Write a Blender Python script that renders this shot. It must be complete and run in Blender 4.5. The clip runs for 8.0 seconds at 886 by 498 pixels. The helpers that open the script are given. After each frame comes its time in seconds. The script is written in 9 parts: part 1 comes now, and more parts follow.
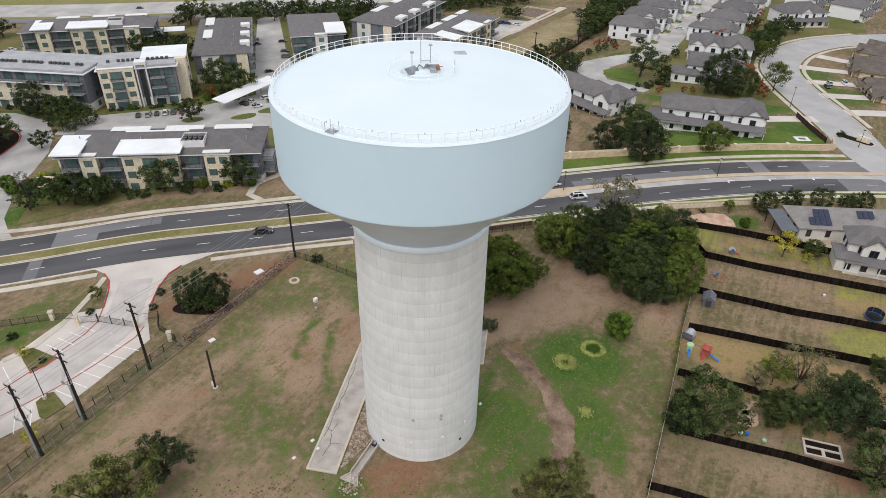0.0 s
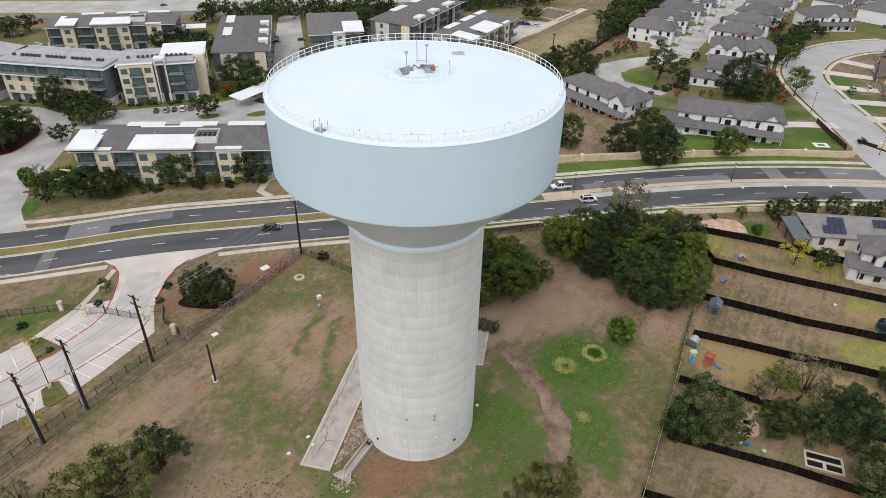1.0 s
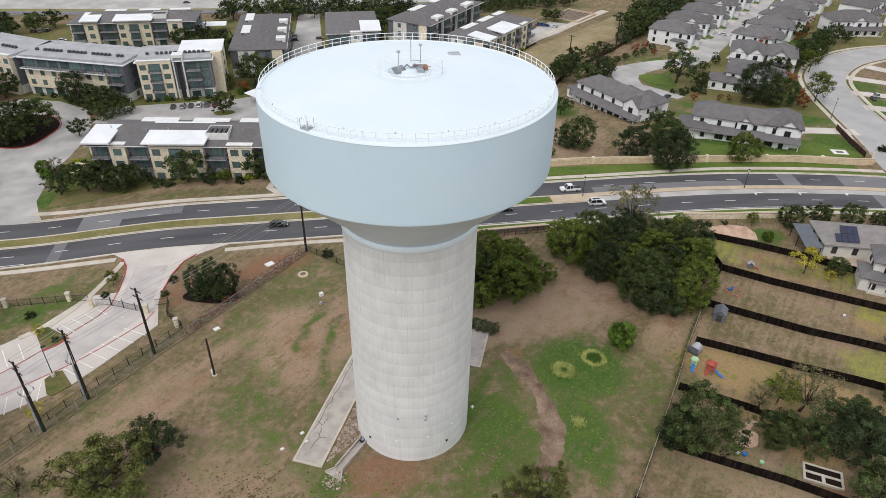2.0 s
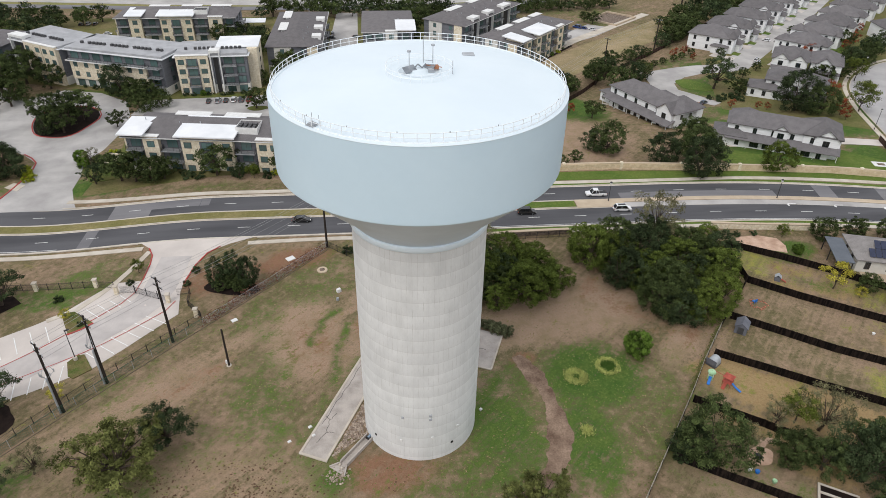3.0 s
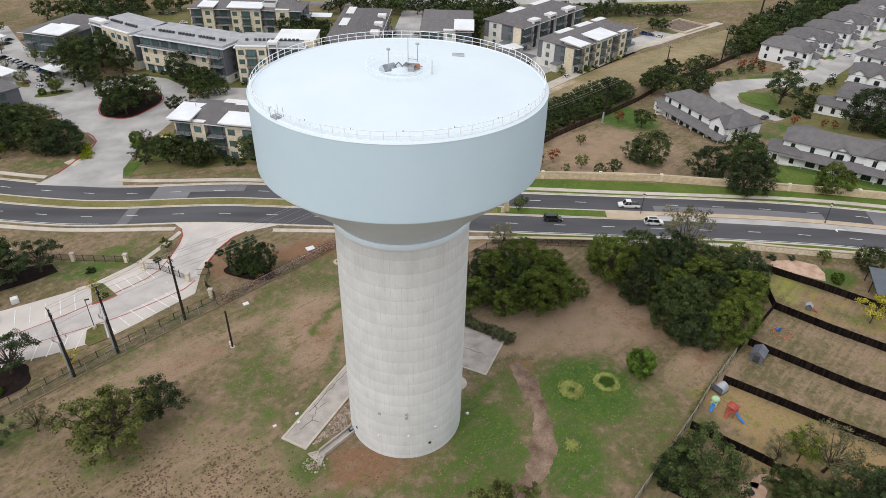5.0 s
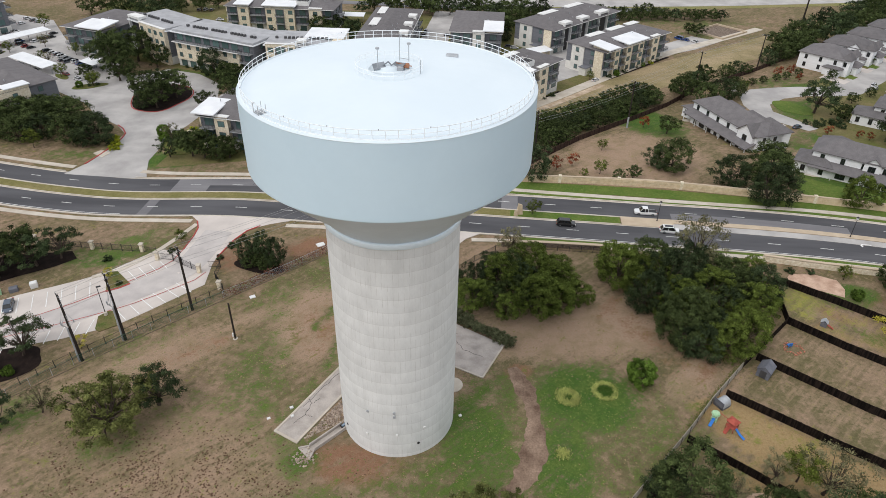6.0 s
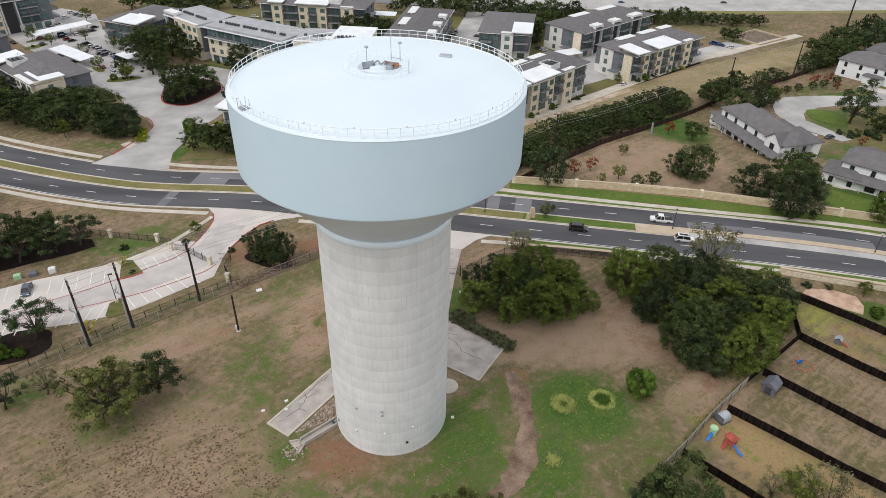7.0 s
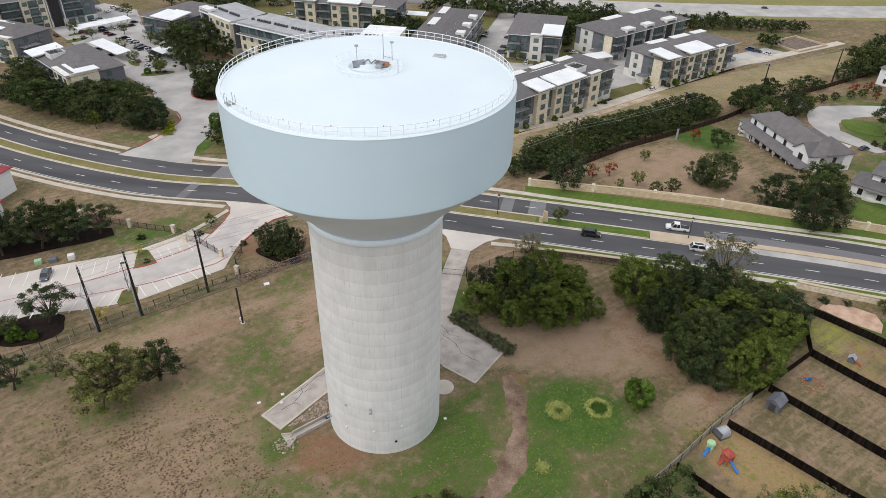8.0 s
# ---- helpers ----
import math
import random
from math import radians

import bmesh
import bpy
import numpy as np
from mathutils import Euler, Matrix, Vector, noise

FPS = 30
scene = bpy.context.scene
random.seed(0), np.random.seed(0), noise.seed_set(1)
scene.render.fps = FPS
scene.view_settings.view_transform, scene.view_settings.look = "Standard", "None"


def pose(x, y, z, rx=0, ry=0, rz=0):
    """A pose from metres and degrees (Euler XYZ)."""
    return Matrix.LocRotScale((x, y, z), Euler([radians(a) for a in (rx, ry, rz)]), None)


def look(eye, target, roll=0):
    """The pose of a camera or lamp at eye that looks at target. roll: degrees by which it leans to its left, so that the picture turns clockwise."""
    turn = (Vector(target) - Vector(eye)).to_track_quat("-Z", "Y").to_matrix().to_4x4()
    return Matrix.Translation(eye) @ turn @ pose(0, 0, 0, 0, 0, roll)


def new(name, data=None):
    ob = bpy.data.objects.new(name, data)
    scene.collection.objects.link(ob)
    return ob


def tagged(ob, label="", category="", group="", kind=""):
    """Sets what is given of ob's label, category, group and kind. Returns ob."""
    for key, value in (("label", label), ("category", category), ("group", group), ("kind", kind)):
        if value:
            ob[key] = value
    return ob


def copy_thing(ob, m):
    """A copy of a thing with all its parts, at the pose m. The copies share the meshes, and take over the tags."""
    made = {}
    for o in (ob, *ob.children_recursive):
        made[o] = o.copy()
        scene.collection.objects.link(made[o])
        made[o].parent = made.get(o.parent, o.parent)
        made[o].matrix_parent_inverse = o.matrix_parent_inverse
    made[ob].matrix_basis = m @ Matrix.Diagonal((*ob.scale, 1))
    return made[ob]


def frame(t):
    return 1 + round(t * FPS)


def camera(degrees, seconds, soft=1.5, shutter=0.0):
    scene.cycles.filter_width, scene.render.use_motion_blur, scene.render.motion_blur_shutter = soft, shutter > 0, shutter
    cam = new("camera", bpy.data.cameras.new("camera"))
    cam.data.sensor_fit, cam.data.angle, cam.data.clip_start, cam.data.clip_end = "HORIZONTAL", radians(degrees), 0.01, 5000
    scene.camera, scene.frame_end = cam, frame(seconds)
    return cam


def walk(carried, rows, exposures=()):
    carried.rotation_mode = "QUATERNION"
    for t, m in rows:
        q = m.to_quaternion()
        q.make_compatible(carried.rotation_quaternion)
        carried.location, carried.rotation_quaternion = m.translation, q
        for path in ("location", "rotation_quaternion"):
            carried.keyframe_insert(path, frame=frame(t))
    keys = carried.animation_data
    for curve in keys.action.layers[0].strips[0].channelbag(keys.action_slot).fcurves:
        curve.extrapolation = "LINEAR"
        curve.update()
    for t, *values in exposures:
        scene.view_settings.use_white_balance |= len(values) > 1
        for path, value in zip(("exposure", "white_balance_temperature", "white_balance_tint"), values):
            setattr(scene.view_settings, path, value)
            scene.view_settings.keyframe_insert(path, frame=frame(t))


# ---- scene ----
from itertools import product

from mathutils.geometry import delaunay_2d_cdt

cam = camera(67.9, 8.0, 0.55)
SITE = 1.21                            # metres in one unit of the plan below
METRES, EYE, TILT, LEAN, TURN = 35.66 * SITE, 71.3 * SITE, 0.0, 0.0, -14.2
ROWS = [
    (0.0, 0.0, 0.0, 0.0, 0.61, -33.65, -0.92),
    (0.5, 0.0414, 0.002, 0.0018, 1.57, -33.68, -0.93),
    (1.0, 0.0848, 0.0046, 0.0018, 2.86, -33.69, -0.95),
    (2.5, 0.2192, 0.0197, 0.0015, 6.73, -33.72, -0.99),
    (3.0, 0.2619, 0.0275, 0.0021, 8.84, -33.74, -0.98),
    (3.5, 0.3167, 0.0385, 0.0023, 10.33, -33.75, -0.97),
    (4.0, 0.3901, 0.0556, 0.0033, 12.14, -33.8, -1.01),
    (4.5, 0.4683, 0.0758, 0.0039, 14.29, -33.84, -1.06),
    (6.0, 0.6855, 0.1477, 0.0023, 20.14, -33.82, -1.0),
    (6.5, 0.7536, 0.1761, 0.0023, 21.99, -33.83, -0.97),
    (7.0, 0.821, 0.2079, 0.002, 23.86, -33.84, -0.96),
    (7.5, 0.8866, 0.241, 0.0019, 25.74, -33.85, -0.94),
    (8.0, 0.9514, 0.276, 0.0018, 27.6, -33.85, -0.92),
]
walk(cam, [(t, pose(0, 0, EYE, TILT, LEAN, TURN) @ pose(METRES * x, METRES * y, METRES * z, 90 + pitch, roll, yaw)) for t, x, y, z, yaw, pitch, roll in ROWS])

# ---- light: a bright overcast sky with a veiled sun ----
SUN_EL, SUN_AZ = 52.0, -142.0          # degrees; azimuth from north, clockwise
world = bpy.data.worlds.new("overcast_sky")
scene.world = world
world.use_nodes = True
wn = world.node_tree
wn.nodes.clear()
sky = wn.nodes.new("ShaderNodeTexSky")
sky.sky_type, sky.sun_disc = "NISHITA", False
sky.sun_elevation, sky.sun_rotation = radians(SUN_EL), radians(SUN_AZ)
sky.dust_density, sky.air_density = 4.0, 1.0
veil = wn.nodes.new("ShaderNodeMix")
veil.data_type = "RGBA"
veil.inputs[0].default_value = 0.82
veil.inputs[7].default_value = (8.75, 8.9, 9.3, 1)     # the cloud layer
back = wn.nodes.new("ShaderNodeBackground")
back.inputs[1].default_value = 0.093
wout = wn.nodes.new("ShaderNodeOutputWorld")
wn.links.new(sky.outputs[0], veil.inputs[6])
wn.links.new(veil.outputs[2], back.inputs[0])
wn.links.new(back.outputs[0], wout.inputs[0])

sun = new("sun", bpy.data.lights.new("sun", "SUN"))
sun.data.energy, sun.data.angle, sun.data.color = 1.0, radians(28), (1.0, 0.97, 0.93)
saz, sel = radians(SUN_AZ), radians(SUN_EL)
sun.matrix_world = look((0, 0, 200), Vector((0, 0, 200)) - Vector((math.sin(saz) * math.cos(sel), math.cos(saz) * math.cos(sel), math.sin(sel))))
scene.view_settings.exposure = 0.26

# ---- small library ----
rng = random.Random(7)


def smooth(a, b, v):
    u = min(1.0, max(0.0, (v - a) / (b - a)))
    return u * u * (3 - 2 * u)


def ground_z(x, y):
    """The lie of the land: level at the tower, falling gently to the north and west."""
    a, b = smooth(130, 205, y), smooth(25, 65, -x)
    return -(3.2 * a + 2.2 * b * (1 - a))


def sway(x):
    """How far the boulevard bends off its straight line."""
    return 0.0021 * max(0.0, -55 - x) ** 2 - 0.0022 * max(0.0, x - 75) ** 2


class Geo:
    """Collects simple solids into one mesh."""

    def __init__(self):
        self.v, self.f = [], []

    def add(self, verts, faces):
        n = len(self.v)
        self.v += [tuple(p) for p in verts]
        self.f += [tuple(i + n for i in q) for q in faces]
        return self

    def box(self, x0, x1, y0, y1, z0, z1, m=None):
        p = [Vector((x, y, z)) for z in (z0, z1) for x, y in ((x0, y0), (x1, y0), (x1, y1), (x0, y1))]
        if m is not None:
            p = [m @ q for q in p]
        return self.add(p, [(3, 2, 1, 0), (4, 5, 6, 7), (0, 1, 5, 4), (1, 2, 6, 5), (2, 3, 7, 6), (3, 0, 4, 7)])

    def block(self, x0, x1, y0, y1, z0, z1, c=0.04):
        """A box whose upper edges are chamfered by c."""
        p = [(x, y, z0) for x, y in ((x0, y0), (x1, y0), (x1, y1), (x0, y1))]
        p += [(x, y, z1 - c) for x, y in ((x0, y0), (x1, y0), (x1, y1), (x0, y1))]
        p += [(x, y, z1) for x, y in ((x0 + c, y0 + c), (x1 - c, y0 + c), (x1 - c, y1 - c), (x0 + c, y1 - c))]
        q = [(3, 2, 1, 0), (8, 9, 10, 11)]
        for k in (0, 4):
            q += [(k + i, k + (i + 1) % 4, k + 4 + (i + 1) % 4, k + 4 + i) for i in range(4)]
        return self.add(p, q)

    def rod(self, a, b, r0, r1=None, n=6, caps=True):
        a, b = Vector(a), Vector(b)
        r1 = r0 if r1 is None else r1
        w = (b - a).normalized()
        u = w.orthogonal().normalized()
        s = w.cross(u)
        ring = [(math.cos(2 * math.pi * k / n), math.sin(2 * math.pi * k / n)) for k in range(n)]
        p = [a + r0 * (c * u + d * s) for c, d in ring] + [b + r1 * (c * u + d * s) for c, d in ring]
        q = [(k, (k + 1) % n, n + (k + 1) % n, n + k) for k in range(n)]
        if caps:
            q += [tuple(range(n - 1, -1, -1)), tuple(range(n, 2 * n))]
        return self.add(p, q)

    def lathe(self, profile, n=48, x=0.0, y=0.0, close=False):
        p = [(x + r * math.cos(2 * math.pi * k / n), y + r * math.sin(2 * math.pi * k / n), z) for r, z in profile for k in range(n)]
        rows = len(profile)
        q = [(i * n + k, i * n + (k + 1) % n, (i + 1) * n + (k + 1) % n, (i + 1) * n + k) for i in range(rows - 1) for k in range(n)]
        if close:
            q += [tuple(range(n - 1, -1, -1)), tuple((rows - 1) * n + k for k in range(n))]
        return self.add(p, q)

    def prism(self, pts, z0, z1):
        n = len(pts)
        p = [(x, y, z0) for x, y in pts] + [(x, y, z1) for x, y in pts]
        q = [tuple(range(n - 1, -1, -1)), tuple(range(n, 2 * n))] + [(k, (k + 1) % n, n + (k + 1) % n, n + k) for k in range(n)]
        return self.add(p, q)

    def hip(self, x0, x1, y0, y1, z, rise, over=0.5, thick=0.18):
        """A hipped roof with eaves that overhang; its ridge runs along the longer side."""
        a, b, c, d = x0 - over, x1 + over, y0 - over, y1 + over
        lx, ly = b - a, d - c
        if lx >= ly:
            r0, r1 = (a + ly / 2, (c + d) / 2), (b - ly / 2, (c + d) / 2)
        else:
            r0, r1 = ((a + b) / 2, c + lx / 2), ((a + b) / 2, d - lx / 2)
        if abs(lx - ly) < 0.02:
            r0, r1 = (r0[0] - 0.02, r0[1]), (r1[0] + 0.02, r1[1])
        p = [(a, c, z), (b, c, z), (b, d, z), (a, d, z), (a, c, z + thick), (b, c, z + thick), (b, d, z + thick), (a, d, z + thick), (*r0, z + thick + rise), (*r1, z + thick + rise)]
        q = [(3, 2, 1, 0), (0, 1, 5, 4), (1, 2, 6, 5), (2, 3, 7, 6), (3, 0, 4, 7)]
        q += [(4, 5, 9, 8), (6, 7, 8, 9), (5, 6, 9), (7, 4, 8)] if lx >= ly else [(5, 6, 9, 8), (7, 4, 8, 9), (4, 5, 8), (6, 7, 9)]
        return self.add(p, q)

    def gable(self, x0, x1, y0, y1, z, rise, over=0.4, thick=0.16):
        """A gabled roof whose ridge runs along y."""
        a, b, c, d, m = x0 - over, x1 + over, y0 - over, y1 + over, (x0 + x1) / 2
        dz = rise * over / ((x1 - x0) / 2)
        p = [(a, c, z - dz), (m, c, z + rise), (b, c, z - dz), (a, d, z - dz), (m, d, z + rise), (b, d, z - dz)]
        p += [(x, y, h + thick) for x, y, h in p]
        q = [(0, 3, 4, 1), (1, 4, 5, 2), (6, 7, 10, 9), (7, 8, 11, 10), (0, 1, 7, 6), (1, 2, 8, 7), (4, 3, 9, 10), (5, 4, 10, 11), (3, 0, 6, 9), (2, 5, 11, 8)]
        return self.add(p, q)

    def shed(self, x0, x1, y0, y1, z_front, z_back, thick=0.14):
        """A single slope that rises from y0 to y1."""
        p = [(x0, y0, z_front), (x1, y0, z_front), (x1, y1, z_back), (x0, y1, z_back)]
        p += [(x, y, h + thick) for x, y, h in p]
        return self.add(p, [(3, 2, 1, 0), (4, 5, 6, 7), (0, 1, 5, 4), (1, 2, 6, 5), (2, 3, 7, 6), (3, 0, 4, 7)])

    def mesh(self, name, material=None, smooth_shade=False):
        me = bpy.data.meshes.new(name)
        me.from_pydata(self.v, [], self.f)
        if material:
            me.materials.append(material)
        if smooth_shade:
            me.polygons.foreach_set("use_smooth", [True] * len(me.polygons))
        me.update()
        return me


def thing(name, x, y, label, category, rz=0.0, z=None, group="", kind=""):
    """An Empty at the base of a thing; its parts are laid in its own axes."""
    ob = new(name)
    ob.matrix_world = pose(x, y, ground_z(x, y) if z is None else z, 0, 0, rz)
    return tagged(ob, label, category, group, kind)


def part(name, geo, material, parent, label="", smooth_shade=False):
    """Links a Geo (or a ready mesh) as one mesh object under a thing or a part."""
    me = geo.mesh(name, material, smooth_shade) if isinstance(geo, Geo) else geo
    ob = new(name, me)
    ob.parent = parent
    return tagged(ob, label)


def solid(name, geo, material, label="", category="", kind="", group="", smooth_shade=False):
    return tagged(new(name, geo.mesh(name, material, smooth_shade)), label, category, group, kind)


def along(pts, step=3.0):
    """Points at even steps along a polyline, smoothed through its corners."""
    pts = [Vector((*p, 0)) for p in pts]
    ext = [2 * pts[0] - pts[1], *pts, 2 * pts[-1] - pts[-2]]
    out = []
    for k in range(1, len(ext) - 2):
        a, b, c, d = ext[k - 1:k + 3]
        n = max(1, int((c - b).length / step))
        for i in range(n):
            u = i / n
            out.append(0.5 * (2 * b + (c - a) * u + (2 * a - 5 * b + 4 * c - d) * u * u + (3 * b - a - 3 * c + d) * u ** 3))
    out.append(pts[-1])
    return out


def strip(geo, pts, left, right, dz, thick=0.0, step=3.0):
    """A band beside a line, from `right` to `left` metres off it, draped on the land; with thick it gets sides."""
    line = along(pts, step)
    n = max(1, int(abs(left - right) / 3.5))
    offs = [right + (left - right) * i / n for i in range(n + 1)]
    rows = []
    for k, p in enumerate(line):
        t = (line[min(k + 1, len(line) - 1)] - line[max(k - 1, 0)]).normalized()
        s = Vector((-t.y, t.x, 0))
        rows.append([p + o * s for o in offs])
    top = [(q.x, q.y, ground_z(q.x, q.y) + dz) for row in rows for q in row]
    m = n + 1
    faces = [(k * m + i, (k + 1) * m + i, (k + 1) * m + i + 1, k * m + i + 1) for k in range(len(rows) - 1) for i in range(n)]
    faces = [f[::-1] for f in faces] if left > right else faces
    geo.add(top, faces)
    if thick:
        for i in (0, n):
            low = [top[k * m + i] for k in range(len(rows))]
            geo.add(low + [(x, y, z - thick) for x, y, z in low], [(k, k + 1, len(low) + k + 1, len(low) + k) for k in range(len(low) - 1)])
        for k in (0, len(rows) - 1):
            low = [top[k * m + i] for i in range(m)]
            geo.add(low + [(x, y, z - thick) for x, y, z in low], [(i, i + 1, m + i + 1, m + i) for i in range(m - 1)])
    return geo


def patch(geo, pts, dz, thick=0.0, cell=4.5):
    """A flat area of the given outline, draped on the land."""
    rim = []
    for k, (x, y) in enumerate(pts):
        ex, ey = pts[(k + 1) % len(pts)]
        n = max(1, int(math.hypot(ex - x, ey - y) / cell))
        rim += [(x + (ex - x) * i / n, y + (ey - y) * i / n) for i in range(n)]
    nr = len(rim)
    x0, x1, y0, y1 = min(p[0] for p in rim), max(p[0] for p in rim), min(p[1] for p in rim), max(p[1] for p in rim)
    inner = [(x0 + cell * (i + 0.5 + 0.25 * (j % 2)), y0 + cell * (j + 0.5)) for j in range(int((y1 - y0) / cell) + 1) for i in range(int((x1 - x0) / cell) + 1)]
    flat, _, tris, *_ = delaunay_2d_cdt([Vector(p) for p in rim + inner], [(k, (k + 1) % nr) for k in range(nr)], [], 1, 1e-5)
    verts = [(p.x, p.y, ground_z(p.x, p.y) + dz) for p in flat]
    faces = [tuple(t) for t in tris]
    if thick:
        n = len(verts)
        verts += [(x, y, ground_z(x, y) + dz) for x, y in rim] + [(x, y, ground_z(x, y) + dz - thick) for x, y in rim]
        faces += [(n + k, n + (k + 1) % nr, n + nr + (k + 1) % nr, n + nr + k) for k in range(nr)]
    return geo.add(verts, faces)


def rounded(cx, cy, rx, ry, n=28, wob=0.08, seed=1, turn=0.0):
    """An uneven oval."""
    r = random.Random(seed)
    ph = [r.uniform(0, 6.28) for _ in range(3)]
    out = []
    for k in range(n):
        a = 2 * math.pi * k / n
        w = 1 + wob * (math.sin(2 * a + ph[0]) + 0.7 * math.sin(3 * a + ph[1]) + 0.4 * math.sin(5 * a + ph[2]))
        px, py = rx * w * math.cos(a), ry * w * math.sin(a)
        out.append((cx + px * math.cos(turn) - py * math.sin(turn), cy + px * math.sin(turn) + py * math.cos(turn)))
    return out


def ragged(geo, pts, half, dz, step=0.5, seed=4):
    """A trodden band with uneven edges."""
    r = random.Random(seed)
    line = along(pts, step)
    rows = []
    for k, p in enumerate(line):
        t = (line[min(k + 1, len(line) - 1)] - line[max(k - 1, 0)]).normalized()
        s = Vector((-t.y, t.x, 0))
        w = half * (0.85 + 0.25 * math.sin(0.21 * k + 1) + 0.1 * math.sin(0.83 * k)) * min(1, 0.45 + k * 0.06)
        rows.append([p + (o * w + r.uniform(-0.16, 0.16) * abs(o)) * s for o in (-1, -0.5, 0, 0.5, 1)])
    v = [(q.x, q.y, ground_z(q.x, q.y) + dz) for row in rows for q in row]
    return geo.add(v, [(k * 5 + i, k * 5 + i + 1, (k + 1) * 5 + i + 1, (k + 1) * 5 + i) for k in range(len(rows) - 1) for i in range(4)])

TX, TY, PR = 13.3, 62.9, 7.7        # the tower: middle and pedestal radius


# ---- materials ----
def lin(r, g, b):
    """Linear colour from 0..255."""
    return tuple((c / 255 / 12.92) if c / 255 <= 0.04045 else ((c / 255 + 0.055) / 1.055) ** 2.4 for c in (r, g, b)) + (1,)


class Nodes:
    """A shorthand for wiring a material."""

    def __init__(self, name, rough=0.8, metal=0.0):
        self.m = bpy.data.materials.new(name)
        self.m.use_nodes = True
        self.t = self.m.node_tree
        self.b = self.t.nodes["Principled BSDF"]
        self.b.inputs["Roughness"].default_value, self.b.inputs["Metallic"].default_value = rough, metal

    def n(self, kind, **inputs):
        node = self.t.nodes.new("ShaderNode" + kind)
        for k, v in inputs.items():
            self.put(node.inputs[int(k[1:]) if k[0] == "i" and k[1:].isdigit() else k.replace("_", " ")], v)
        return node

    def put(self, socket, v):
        if isinstance(v, bpy.types.NodeSocket):
            self.t.links.new(v, socket)
        else:
            socket.default_value = v

    def where(self, stretch=(1, 1, 1)):
        p = self.n("NewGeometry").outputs["Position"]
        if stretch != (1, 1, 1):
            k = self.n("Mapping")
            self.put(k.inputs[0], p)
            k.inputs["Scale"].default_value = stretch
            p = k.outputs[0]
        return p

    def noise(self, scale, detail=3.0, stretch=(1, 1, 1), rough=0.55):
        k = self.n("TexNoise", Vector=self.where(stretch), Scale=scale, Detail=detail, Roughness=rough)
        return k.outputs["Fac"]

    def ramp(self, fac, lo, hi):
        k = self.n("MapRange", i0=fac, i1=lo, i2=hi, i3=0.0, i4=1.0)
        return k.outputs[0]

    def mix(self, fac, a, b, how="MIX"):
        k = self.t.nodes.new("ShaderNodeMix")
        k.data_type, k.blend_type = "RGBA", how
        self.put(k.inputs[0], fac)
        self.put(k.inputs[6], a)
        self.put(k.inputs[7], b)
        return k.outputs[2]

    def math(self, how, a, b=0.0):
        k = self.t.nodes.new("ShaderNodeMath")
        k.operation = how
        self.put(k.inputs[0], a)
        self.put(k.inputs[1], b)
        return k.outputs[0]

    def bright(self, colour, fac, amount):
        """colour made lighter and darker by up to amount, where fac runs from 0 to 1."""
        v = self.math("ADD", self.math("MULTIPLY", fac, 2 * amount), 1 - amount)
        k = self.n("HueSaturation", Color=colour, Value=v)
        return k.outputs[0]

    def bump(self, fac, strength, dist=0.02):
        k = self.n("Bump", Strength=strength, Distance=dist, Height=fac)
        self.put(self.b.inputs["Normal"], k.outputs[0])

    def done(self, colour):
        self.put(self.b.inputs["Base Color"], colour)
        return self.m


def plain(name, c1, c2=None, scale=0.5, fine=8.0, rough=0.8, metal=0.0, grain=0.12, bump=0.15, stretch=(1, 1, 1), each=0.0, island=0.0, spread=(0.35, 0.65)):
    """A surface of two tones: broad blotches, fine grain, some relief; each/island: tone from piece to piece."""
    k = Nodes(name, rough, metal)
    k.b.inputs["Specular IOR Level"].default_value = 0.5 if rough < 0.65 else 0.25 if rough < 0.84 else 0.1
    c2 = c2 or tuple(0.8 * v for v in c1[:3]) + (1,)
    col = k.mix(k.ramp(k.noise(scale, 4, stretch), *spread), c1, c2)
    g = k.noise(fine, 3, stretch)
    col = k.bright(col, g, grain)
    if each:
        col = k.bright(col, k.n("ObjectInfo").outputs["Random"], each)
    if island:
        col = k.bright(col, k.n("NewGeometry").outputs["Random Per Island"], island)
    if bump:
        k.bump(g, bump)
    return k.done(col)


M_ASPHALT = plain("asphalt", lin(77, 77, 80), lin(94, 94, 97), 0.12, 14, 0.9, grain=0.10, stretch=(0.25, 1.6, 1))
M_ASPHALT_OLD = plain("asphalt_worn", lin(128, 127, 129), lin(112, 111, 114), 0.15, 10, 0.9, stretch=(0.3, 1.4, 1))
M_CONCRETE = plain("concrete_paving", lin(206, 198, 191), lin(190, 182, 176), 0.12, 5, 0.85, grain=0.06, bump=0.05)
M_STREET = plain("concrete_street", lin(184, 181, 178), lin(160, 157, 155), 0.13, 5, 0.88, grain=0.14, bump=0.05)
M_KERB = plain("kerb_concrete", lin(204, 197, 186), lin(182, 173, 160), 0.4, 6, 0.85, grain=0.1)
M_WALK = plain("sidewalk_concrete", lin(200, 192, 180), lin(182, 172, 158), 0.3, 5, 0.88, grain=0.08)
M_TAN_PAVE = plain("tan_paver", lin(194, 178, 156), lin(180, 163, 142), 0.3, 5, 0.85, grain=0.08)
M_SLAB = plain("weathered_slab", lin(182, 174, 167), lin(148, 141, 135), 0.4, 6, 0.88, grain=0.16, spread=(0.4, 0.75))
M_WHITE_LINE = plain("road_paint_white", lin(236, 236, 234), lin(214, 214, 212), 0.8, 9, 0.7)
